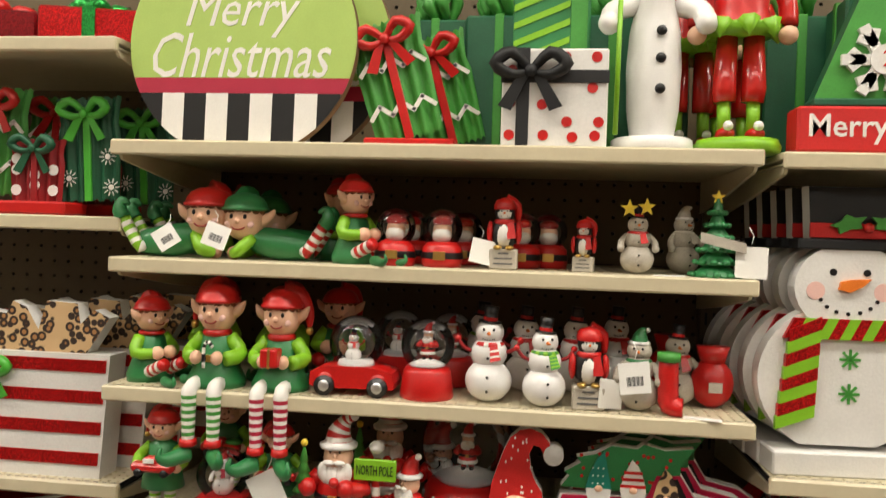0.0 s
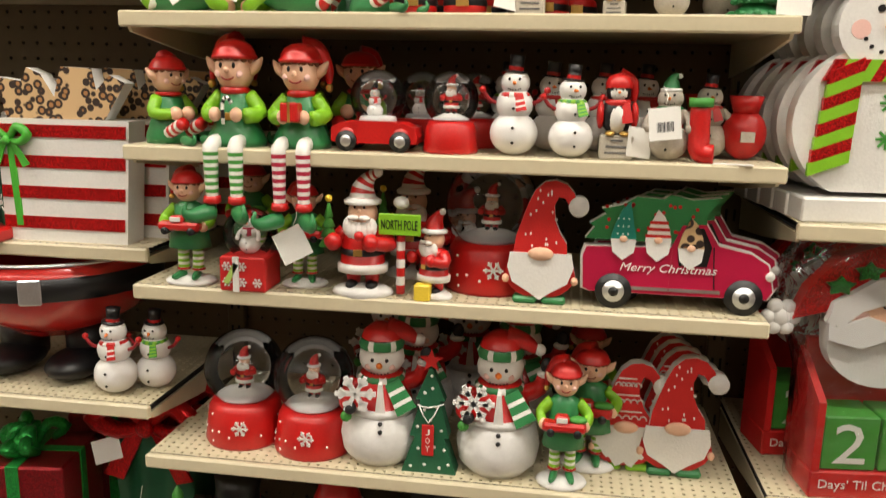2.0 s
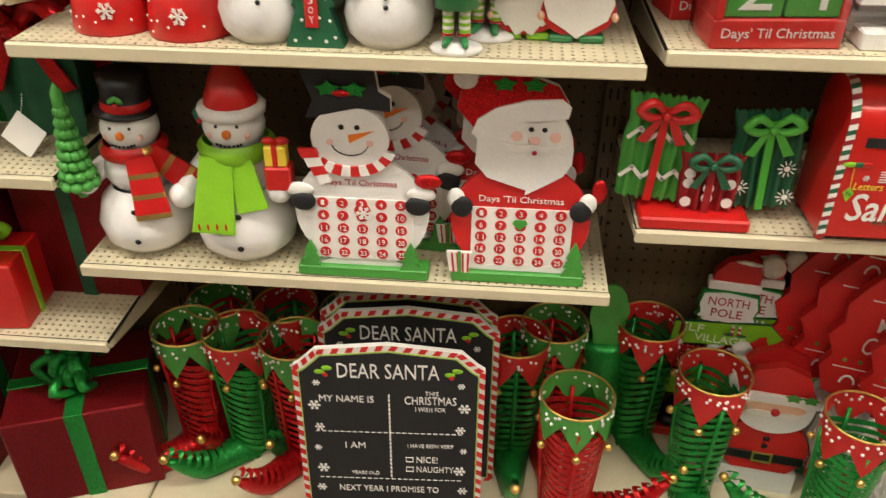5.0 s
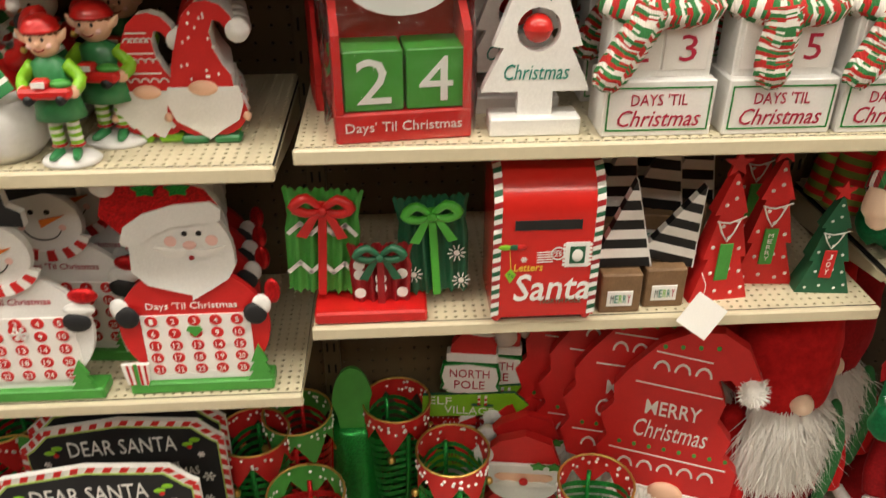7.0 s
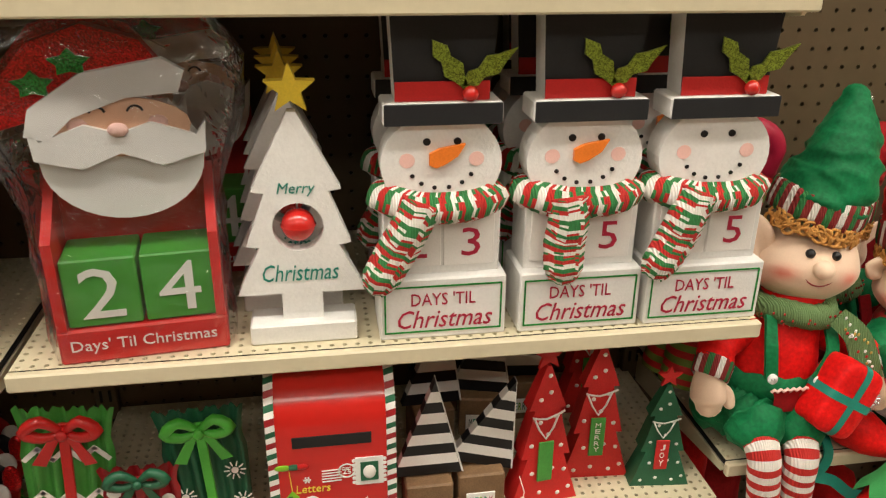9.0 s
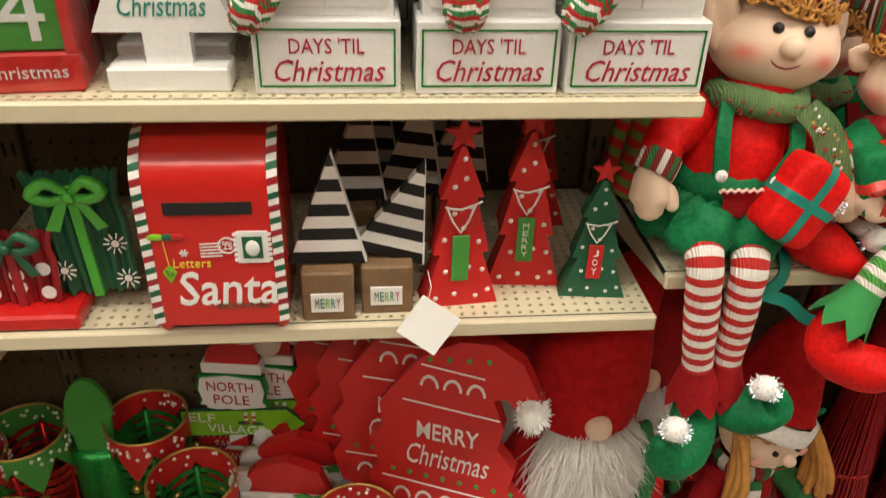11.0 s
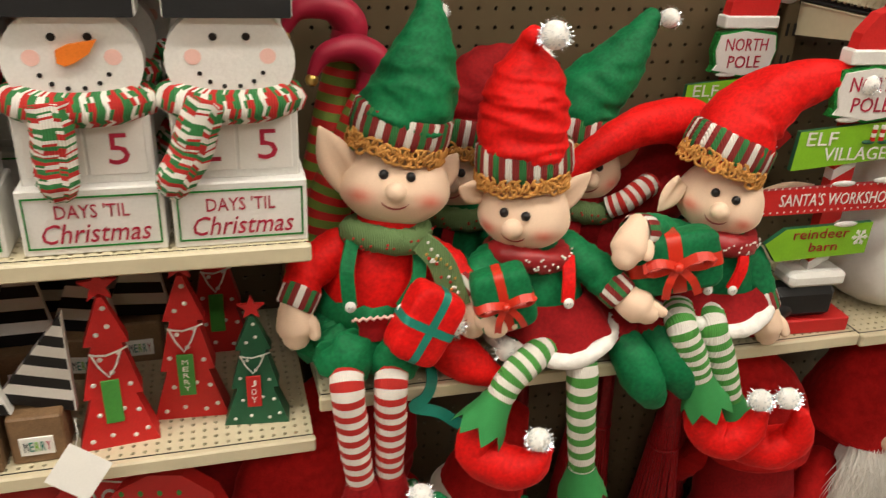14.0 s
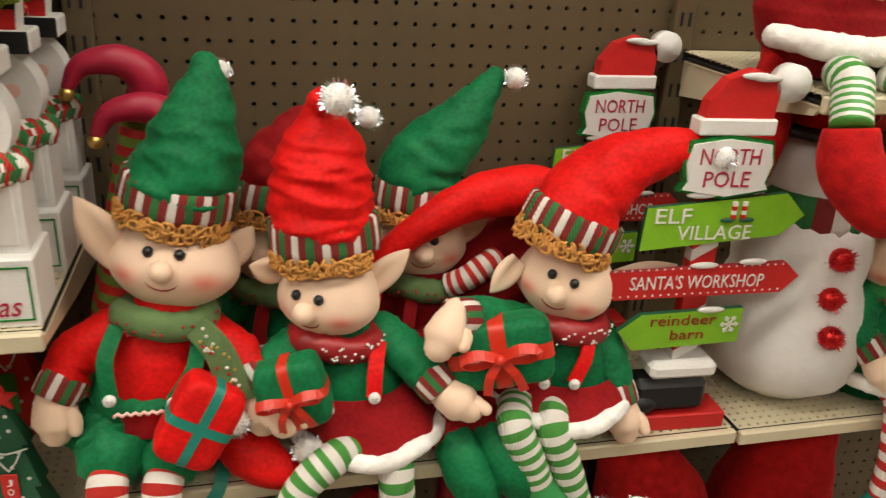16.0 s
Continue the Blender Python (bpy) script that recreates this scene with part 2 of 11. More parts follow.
# ---- mesh tools ----
class M:
    """A mesh in the making: points, faces, a material and a smooth flag for each face."""

    def __init__(self):
        self.v, self.f, self.m, self.s, self.names, self.paint = [], [], [], [], [], {}

    def slot(self, name):
        if name not in self.names:
            self.names.append(name)
        return self.names.index(name)

    def put(self, verts, faces, names, smooth, at=None):
        n = len(self.v)
        at = at or Matrix()
        self.v += [tuple(at @ Vector(p)) for p in verts]
        one = isinstance(names, str)
        for i, fc in enumerate(faces):
            self.f.append([n + k for k in fc])
            self.m.append(self.slot(names if one else names[i]))
            self.s.append(smooth)
        return self

    def box(self, c, s, name, at=None, bev=None):
        hx, hy, hz = s[0] / 2, s[1] / 2, s[2] / 2
        b = min(hx, hy, hz) * 0.18 if bev is None else min(bev, hx, hy, hz)
        v = []
        for sx in (-1, 1):
            for sy in (-1, 1):
                for sz in (-1, 1):
                    v += [(c[0] + sx * (hx - b), c[1] + sy * (hy - b), c[2] + sz * hz),
                          (c[0] + sx * (hx - b), c[1] + sy * hy, c[2] + sz * (hz - b)),
                          (c[0] + sx * hx, c[1] + sy * (hy - b), c[2] + sz * (hz - b))]
        k = lambda x, y, z, a: (x * 4 + y * 2 + z) * 3 + a
        f = []
        for q in (0, 1):
            f.append([k(0, 0, q, 0), k(1, 0, q, 0), k(1, 1, q, 0), k(0, 1, q, 0)][::1 if q else -1])
            f.append([k(0, q, 0, 1), k(1, q, 0, 1), k(1, q, 1, 1), k(0, q, 1, 1)][::-1 if q else 1])
            f.append([k(q, 0, 0, 2), k(q, 1, 0, 2), k(q, 1, 1, 2), k(q, 0, 1, 2)][::1 if q else -1])
        for a in (0, 1):
            for d in (0, 1):
                f.append([k(0, a, d, 0), k(1, a, d, 0), k(1, a, d, 1), k(0, a, d, 1)][::1 if a != d else -1])
                f.append([k(a, 0, d, 0), k(a, 1, d, 0), k(a, 1, d, 2), k(a, 0, d, 2)][::-1 if a != d else 1])
                f.append([k(a, d, 0, 1), k(a, d, 1, 1), k(a, d, 1, 2), k(a, d, 0, 2)][::1 if a == d else -1])
        for x in (0, 1):
            for y in (0, 1):
                for z in (0, 1):
                    t = [k(x, y, z, 0), k(x, y, z, 1), k(x, y, z, 2)]
                    f.append(t if (x + y + z) % 2 == 0 else t[::-1])
        return self.put(v, f, name, False, at)

    def ell(self, c, r, name, seg=14, ring=9, at=None, squash=None):
        if not hasattr(r, "__len__"):
            r = (r, r, r)
        v, f = [], []
        for i in range(ring + 1):
            th = math.pi * i / ring
            for j in range(seg):
                ph = 2 * math.pi * j / seg
                v.append((c[0] + r[0] * math.sin(th) * math.cos(ph), c[1] + r[1] * math.sin(th) * math.sin(ph), c[2] + r[2] * math.cos(th)))
        for i in range(ring):
            for j in range(seg):
                a, b = i * seg + j, i * seg + (j + 1) % seg
                f.append([a, a + seg, b + seg, b])
        return self.put(v, f, name, True, at)

    def lathe(self, prof, name, c=(0, 0, 0), seg=20, at=None, smooth=True, depth=1.0):
        v, f, nm = [], [], []
        for r, z in prof:
            for j in range(seg):
                ph = 2 * math.pi * j / seg
                v.append((c[0] + r * math.cos(ph), c[1] + r * depth * math.sin(ph), c[2] + z))
        for i in range(len(prof) - 1):
            for j in range(seg):
                a, b = i * seg + j, i * seg + (j + 1) % seg
                f.append([a, b, b + seg, a + seg])
                nm.append(name if isinstance(name, str) else name[i % len(name)])
        return self.put(v, f, nm, smooth, at)

    def tube(self, pts, radii, names, seg=10, at=None, caps=True, fine=1):
        """A swept tube; names may be a list, taken in turn along the way."""
        pts = [Vector(p) for p in pts]
        if not hasattr(radii, "__len__"):
            radii = [radii] * len(pts)
        if fine > 1:
            q, rr = [], []
            for i in range(len(pts) - 1):
                p0, p1, p2, p3 = pts[max(i - 1, 0)], pts[i], pts[i + 1], pts[min(i + 2, len(pts) - 1)]
                for s in range(fine):
                    u = s / fine
                    q.append(0.5 * ((2 * p1) + (p2 - p0) * u + (2 * p0 - 5 * p1 + 4 * p2 - p3) * u * u + (3 * p1 - p0 - 3 * p2 + p3) * u ** 3))
                    rr.append(radii[i] * (1 - u) + radii[i + 1] * u)
            pts, radii = q + [pts[-1]], rr + [radii[-1]]
        v, f, nm, n = [], [], [], len(pts)
        side = None
        for i in range(n):
            d = (pts[min(i + 1, n - 1)] - pts[max(i - 1, 0)]).normalized()
            if side is None:
                side = d.orthogonal().normalized()
            side = (side - d * side.dot(d)).normalized()
            up = d.cross(side)
            for j in range(seg):
                ph = 2 * math.pi * j / seg
                v.append(pts[i] + (side * math.cos(ph) + up * math.sin(ph)) * radii[i])
        for i in range(n - 1):
            for j in range(seg):
                a, b = i * seg + j, i * seg + (j + 1) % seg
                f.append([a, b, b + seg, a + seg])
                nm.append(names if isinstance(names, str) else names[i % len(names)])
        if caps:
            f.append(list(range(seg))[::-1])
            f.append([(n - 1) * seg + j for j in range(seg)])
            nm += [nm[0], nm[-1]]
        return self.put(v, f, nm, True, at)

    def plate(self, pts, y0, y1, name, edge=None, at=None):
        """An outline in x and z, cut out of a board between y0 (front) and y1."""
        n = len(pts)
        area = sum(pts[i][0] * pts[(i + 1) % n][1] - pts[(i + 1) % n][0] * pts[i][1] for i in range(n))
        if area < 0:
            pts = pts[::-1]
        v = [(x, y0, z) for x, z in pts] + [(x, y1, z) for x, z in pts]
        f = [list(range(n)), list(range(n, 2 * n))[::-1]] + [[(i + 1) % n, i, n + i, n + (i + 1) % n] for i in range(n)]
        return self.put(v, f, [name, edge or name] + [edge or name] * n, False, at)

    def disc(self, x, z, r, y, name, thick=0.0012, seg=12, at=None, rz=None):
        return self.plate([(x + r * math.cos(2 * math.pi * k / seg), z + (rz or r) * math.sin(2 * math.pi * k / seg)) for k in range(seg)], y - thick, y, name, at=at)

    def strip(self, pts, w, y, name, thick=0.001, at=None):
        """A flat painted or laid line in x and z."""
        for (x0, z0), (x1, z1) in zip(pts, pts[1:]):
            d = Vector((x1 - x0, z1 - z0))
            if d.length < 1e-6:
                continue
            d.normalize()
            nx, nz = -d.y * w / 2, d.x * w / 2
            e = d * w * 0.3
            self.plate([(x0 - e.x + nx, z0 - e.y + nz), (x0 - e.x - nx, z0 - e.y - nz), (x1 + e.x - nx, z1 + e.y - nz), (x1 + e.x + nx, z1 + e.y + nz)], y - thick, y, name, at=at)
        return self

    def mesh(self, name):
        me = bpy.data.meshes.new(name)
        me.from_pydata(self.v, [], self.f)
        for nm in self.names:
            me.materials.append(MATS[nm])
        me.polygons.foreach_set("material_index", self.m)
        me.polygons.foreach_set("use_smooth", self.s)
        if self.paint:
            rouge = me.attributes.new("rouge", "FLOAT", "POINT")
            rouge.data.foreach_set("value", [self.paint.get(i, 0.0) for i in range(len(self.v))])
        me.update()
        return me


def thing(name, label, category, m=None, at=None, group="", kind=""):
    """A top-level thing: one mesh, or an Empty for parts."""
    ob = new(name, m.mesh(name) if m else None)
    ob.matrix_world = at or Matrix()
    return tagged(ob, label, category, group, kind)


def part(name, m, parent, label="", at=None):
    ob = new(name, m.mesh(name) if isinstance(m, M) else m)
    ob.parent = parent
    if at:
        ob.matrix_local = at
    return tagged(ob, label)


def words(text, width, height, name, depth=0.0006, slant=0.0, bold=0.0):
    """Lettering in the built-in font, in x and z, centred, its back at y = 0."""
    cu = bpy.data.curves.new("lettering", "FONT")
    cu.body, cu.align_x, cu.align_y, cu.extrude, cu.shear, cu.offset, cu.resolution_u = text, "CENTER", "CENTER", 0.02, slant, bold, 2
    ob = bpy.data.objects.new("lettering", cu)
    scene.collection.objects.link(ob)
    bpy.context.view_layer.update()
    me = bpy.data.meshes.new_from_object(ob.evaluated_get(bpy.context.evaluated_depsgraph_get()))
    bpy.data.objects.remove(ob)
    bpy.data.curves.remove(cu)
    co = np.empty(len(me.vertices) * 3)
    me.vertices.foreach_get("co", co)
    co = co.reshape(-1, 3)
    lo, hi = co.min(0), co.max(0)
    co = (co - (lo + hi) / 2) / np.maximum(hi - lo, 1e-6)
    out = np.stack([co[:, 0] * width, -(co[:, 2] + 0.5) * depth, co[:, 1] * height], 1)
    me.vertices.foreach_set("co", out.ravel())
    me.materials.clear()
    me.materials.append(MATS[name])
    me.update()
    return me


def lettering(text, x, y, z, width, height, name, parent, slant=0.0, turn=0.0, tilt=0.0, bold=0.0, label=""):
    return part("lettering", words(text, width, height, name, slant=slant, bold=bold), parent, label, pose(x, y, z, tilt, turn, 0))


# ---- structure ----
FLOOR_Z, WALL_Y = 0.0, 1.18
BAYS = {"a": (-1.149, -0.387), "b": (-0.384, 0.404), "c": (0.421, 1.183), "d": (1.186, 1.940), "e": (1.944, 2.706)}
HOLE = 0.0254

floor = thing("floor", "pale polished vinyl tile floor of the store aisle", "floor", M().box((0.8, -0.4, -0.05), (9, 7, 0.1), "floor_tile"), kind="structure")
for nm, c, s in (("wall_north", (0.8, 3.05, 1.9), (9, 0.1, 3.8)), ("wall_south", (0.8, -3.95, 1.9), (9, 0.1, 3.8)), ("wall_west", (-3.75, -0.45, 1.9), (0.1, 6.9, 3.8)), ("wall_east", (5.35, -0.45, 1.9), (0.1, 6.9, 3.8))):
    thing(nm, "plain off-white painted store wall", "wall", M().box(c, s, "store_wall"), kind="structure")
thing("ceiling", "white ceiling of the store", "ceiling", M().box((0.8, -0.45, 3.85), (9, 7, 0.1), "ceiling_white"), kind="structure")


def holed_sheet(w, h, step, radius, name, thick, dark=None, margin=0.5):
    """A sheet in x and z from (0, 0), with a grid of round holes of eight sides; its front at y = 0."""
    nx, nz = int(round(w / step)), int(round(h / step))
    sx, sz = w / nx, h / nz
    ring = [(1, 0), (1, 1), (0, 1), (-1, 1), (-1, 0), (-1, -1), (0, -1), (1, -1)]
    v, f, known = [], [], {}

    def rim(a, b):
        if (a, b) not in known:
            known[a, b] = len(v)
            v.append((a * sx / 2, 0, b * sz / 2))
        return known[a, b]

    for i in range(nx):
        for k in range(nz):
            outer = [rim(2 * i + 1 + a, 2 * k + 1 + b) for a, b in ring]
            cx, cz, n = (i + 0.5) * sx, (k + 0.5) * sz, len(v)
            v += [(cx + radius * math.cos(math.pi * j / 4), 0, cz + radius * math.sin(math.pi * j / 4)) for j in range(8)]
            v += [(cx + radius * math.cos(math.pi * j / 4), thick, cz + radius * math.sin(math.pi * j / 4)) for j in range(8)]
            for j in range(8):
                q = (j + 1) % 8
                f.append((outer[j], outer[q], n + q, n + j))
                f.append((n + j, n + q, n + 8 + q, n + 8 + j))
    m = M()
    m.v, m.f, m.m, m.s = v, f, [0] * len(f), [False] * len(f)
    m.names = [name]
    return m


def back_panel(x0, x1):
    w = x1 - x0
    ob = thing("wall_back", "tan perforated pegboard back panel of the shelving", "back panel", holed_sheet(w, 2.16, HOLE, 0.0031, "peg_tan", 0.006), pose(x0, WALL_Y, 0.14), kind="structure")
    # added near-black sheet, stands in for the shade seen through the peg holes
    part("hole_shade_sheet", M().box((w / 2, 0.02, 1.08), (w, 0.012, 2.16), "void_dark", bev=0.0), ob)
    return ob


for x0, x1 in BAYS.values():
    back_panel(x0, x1)


def upright(x):
    m = M().box((0, -0.008, 1.15), (0.030, 0.016, 2.3), "peg_tan", bev=0.002)
    ob = thing("shelf_upright", "tan slotted steel upright of the shelving", "upright", m, pose(x, WALL_Y - 0.001, 0.0), group="shelf uprights", kind="structure")
    # slots aren't cut: dark bars on the face paint the shade inside them
    slots = M()
    for k in range(44):
        for s in (-0.006, 0.006):
            slots.box((s, -0.0165, 0.2 + k * 0.0475), (0.0035, 0.002, 0.018), "void_dark", bev=0.0)
    part("slot", slots, ob)


for ux in (-0.3855, 0.4125, 1.1845, 1.942):
    upright(ux)
LIP = 0.019


def shelf(x0, x1, z, front, holed=True, name="shelf"):
    """A steel shelf whose top is at z and whose front edge is at y = front."""
    w, d = x1 - x0 - 0.004, WALL_Y - 0.003 - front
    ob = thing(name, "cream painted perforated steel gondola shelf", "shelf", None, pose((x0 + x1) / 2, front, z), group="gondola shelves")
    if holed:
        sheet = holed_sheet(w - 0.004, d - 0.012, 0.0127, 0.0026, "shelf_cream", 0.003)
        part("shelf_top", sheet, ob, "", pose(-w / 2 + 0.002, 0.010, 0.0, -90))
        # added near-black sheet below the top: the holes' shade as plain colour
        part("hole_shade_pan", M().box((0, d / 2 + 0.004, -0.008), (w - 0.006, d - 0.014, 0.003), "void_dark", bev=0.0), ob)
    else:
        part("shelf_top", M().box((0, d / 2 + 0.004, -0.004), (w, d - 0.008, 0.008), "shelf_cream", bev=0.001), ob)
    part("front_lip", M().box((0, 0.005, -LIP / 2), (w, 0.010, LIP), "shelf_cream", bev=0.0022), ob)
    part("underside", M().box((0, d / 2 + 0.004, -0.013), (w - 0.004, d - 0.012, 0.002), "shelf_cream", bev=0.0), ob)
    for s in (-1, 1):
        arm = M().plate([(0.012, -0.0145), (d, -0.0145), (d, -0.062), (d * 0.5, -0.045), (0.02, -0.024)], -0.002, 0.002, "shelf_cream")
        part("bracket", arm, ob, "", pose(s * (w / 2 - 0.006), 0, 0) @ pose(0, 0, 0, 0, 0, 90))
    return ob


SHELVES = {"b": ((1.800, 0.840, 0), (1.653, 0.841, 1), (1.4925, 0.833, 1), (1.3135, 0.837, 1), (1.0745, 0.8415, 1), (0.729, 0.860, 1)),
           "a": ((1.933, 0.86, 0), (1.703, 0.88, 1), (1.348, 0.89, 1), (1.130, 0.87, 1), (0.871, 0.866, 1), (0.56, 0.88, 1)),
           "c": ((1.798, 0.84, 0), (1.428, 0.85, 1), (1.090, 0.85, 1), (0.8375, 0.862, 1)),
           "d": ((0.882, 0.875, 1),),
           "e": ((1.298, 0.87, 1), (0.876, 0.877, 1))}
for bay, rows in SHELVES.items():
    for z, front, holed in rows:
        shelf(*BAYS[bay], z, front, holed)
DECK_Z, DECK_Y = 0.20, 0.855
for bay, (x0, x1) in BAYS.items():
    ob = thing("base_deck", "cream steel base deck at the foot of the shelving", "shelf", M().box(((x0 + x1) / 2, (DECK_Y + WALL_Y) / 2, DECK_Z - 0.012), (x1 - x0 - 0.002, WALL_Y - DECK_Y - 0.003, 0.024), "shelf_cream", bev=0.003), group="base decks")
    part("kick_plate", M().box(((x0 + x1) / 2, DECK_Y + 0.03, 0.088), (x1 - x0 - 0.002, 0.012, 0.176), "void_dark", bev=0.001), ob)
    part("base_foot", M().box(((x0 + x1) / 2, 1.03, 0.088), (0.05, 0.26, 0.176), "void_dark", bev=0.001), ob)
# the opposite side of the aisle, plain
thing("wall_opposite", "plain back of shelving across the aisle", "wall", M().box((0.8, -1.75, 1.1), (7.5, 0.3, 2.2), "wood_brown"), kind="structure")
for lx in (-2.2, 0.6, 3.4):
    for ly in (-2.3, 0.05):
        thing("ceiling_light", "long white fluorescent ceiling fixture", "ceiling light", M().box((0, 0, 0.04), (2.4, 0.26, 0.08), "lamp_white", bev=0.01), pose(lx, ly, 3.62), group="ceiling lights")
        thing("light_hanger", "white ceiling bracket of a light fixture", "bracket", M().box((0, 0, 0.05), (0.1, 0.1, 0.1), "ceiling_white"), pose(lx, ly, 3.70))

# ---- small figures: each is one moulded mesh facing -y, its base at z = 0 ----
def ball_face(m, c, r, skin_nose="orange", eye=0.09, blush=None, carrot=False, smile=5):
    x, y, z = c
    for s in (-1, 1):
        m.ell((x + s * r * 0.34, y - r * 0.90, z + r * 0.26), (r * eye, r * eye * 0.6, r * eye * 1.2), "black", 8, 6)
        if blush:
            m.ell((x + s * r * 0.55, y - r * 0.76, z - r * 0.10), (r * 0.17, r * 0.08, r * 0.15), blush, 8, 6)
    if carrot:
        m.tube([(x, y - r * 0.92, z), (x + r * 0.12, y - r * 1.35, z - r * 0.05)], [r * 0.14, r * 0.03], skin_nose, 8)
    else:
        m.ell((x, y - r * 1.0, z + r * 0.02), r * 0.16, skin_nose, 8, 6)
    for k in range(smile):
        a = (k / (smile - 1) - 0.5) * 1.9
        m.ell((x + r * 0.48 * math.sin(a), y - r * 0.88, z - r * 0.28 - r * 0.17 * math.cos(a)), r * 0.05, "black", 6, 4)


def pompom(m, c, r, n=60, name="fur_white", seed=1, tip="fur_white"):
    rnd = random.Random(seed)
    m.ell(c, r * 0.86, name, 10, 7)
    for _ in range(n):
        d = Vector((rnd.gauss(0, 1), rnd.gauss(0, 1), rnd.gauss(0, 1))).normalized()
        o = d.orthogonal().normalized() * r * 0.06
        p, q = Vector(c) + d * r * 0.75, Vector(c) + d * r * rnd.uniform(1.0, 1.25)
        m.put([p + o, p - o, q], [(0, 1, 2)], tip, False)


def scarf_round(m, z, r, w, names, depth=1.0):
    """A wound scarf: a lathe ring with blocks of colour round it."""
    seg = 20
    prof = [(r * 0.96, z - w / 2), (r * 1.12, z - w * 0.3), (r * 1.15, z + w * 0.2), (r * 0.98, z + w / 2)]
    v, f, nm = [], [], []
    for rr, zz in prof:
        v += [(rr * math.cos(2 * math.pi * j / seg), rr * depth * math.sin(2 * math.pi * j / seg), zz) for j in range(seg)]
    for i in range(3):
        for j in range(seg):
            b = (j + 1) % seg
            f.append([i * seg + j, i * seg + b, (i + 1) * seg + b, (i + 1) * seg + j])
            nm.append(names[j % len(names)])
    m.put(v, f, nm, True)


def scarf_tail(m, p0, p1, w, names, thick=0.12, steps=8):
    """A hanging end of a scarf, striped across."""
    p0, p1 = Vector(p0), Vector(p1)
    side = (p1 - p0).cross(Vector((0, 1, 0))).normalized() * w / 2
    fore = Vector((0, -1, 0)) * w * thick
    for k in range(steps):
        a, b = p0.lerp(p1, k / steps), p0.lerp(p1, (k + 1) / steps)
        e, g = side * (1 + 0.35 * k / steps), side * (1 + 0.35 * (k + 1) / steps)
        m.put([a - e, a + e, b + g, b - g, a - e + fore, a + e + fore, b + g + fore, b - g + fore],
              [(4, 5, 6, 7)[::-1], (0, 1, 2, 3), (0, 4, 7, 3)[::-1], (1, 5, 6, 2), (0, 1, 5, 4)[::-1], (3, 2, 6, 7)], names[k % len(names)], False)


def top_hat(m, c, r, h, band="red", tilt=0.0, holly=False, crown=0.62):
    at = Matrix.Translation(c) @ pose(0, 0, 0, 0, tilt, 0)
    m.lathe([(0, 0), (r, 0), (r * 1.02, h * 0.05), (r, h * 0.1), (r * crown, h * 0.12), (r * crown * 0.97, h * 0.6), (r * crown * 1.06, h), (0, h)], "black", at=at, seg=18)
    m.lathe([(r * crown * 1.03, h * 0.12), (r * crown * 1.03, h * 0.34)], band, at=at, seg=18)
    if holly:
        for s in (-1, 1):
            m.ell((s * r * 0.3, -r * crown * 1.06, h * 0.45), (r * 0.2, r * 0.06, r * 0.1), "green_mid", 8, 5, at=at @ pose(0, 0, 0, 0, s * -35, 0))
        m.ell((0, -r * crown * 1.1, h * 0.36), r * 0.09, "red", 8, 5, at=at)


def cap_hat(m, c, r, h, name="red", brim="snow_grit", lean=0.5, fore=0.0, pom="snow_grit"):
    """A soft pointed hat with a brim and a ball, leaning to +x by lean."""
    c = Vector(c)
    pts = [c, c + Vector((lean * h * 0.05, 0, h * 0.35)), c + Vector((lean * h * 0.35, fore * h * 0.3, h * 0.75)), c + Vector((lean * h * 0.9, fore * h, h * (1 - abs(lean) * 0.35)))]
    m.tube(pts, [r, r * 0.85, r * 0.5, r * 0.12], name, 14, fine=4)
    if brim:
        m.lathe([(r * 0.9, -r * 0.12), (r * 1.16, -r * 0.14), (r * 1.2, r * 0.1), (r * 1.08, r * 0.24), (r * 0.9, r * 0.24)], brim, c=c, seg=16)
    if pom:
        m.ell(pts[-1], r * 0.28, pom, 10, 7)


def limb(m, pts, r0, r1, name, end=None, er=1.3, fine=3):
    m.tube(pts, [r0 + (r1 - r0) * i / (len(pts) - 1) for i in range(len(pts))], name, 9, fine=fine)
    if end:
        m.ell(pts[-1], r1 * er, end, 9, 7)


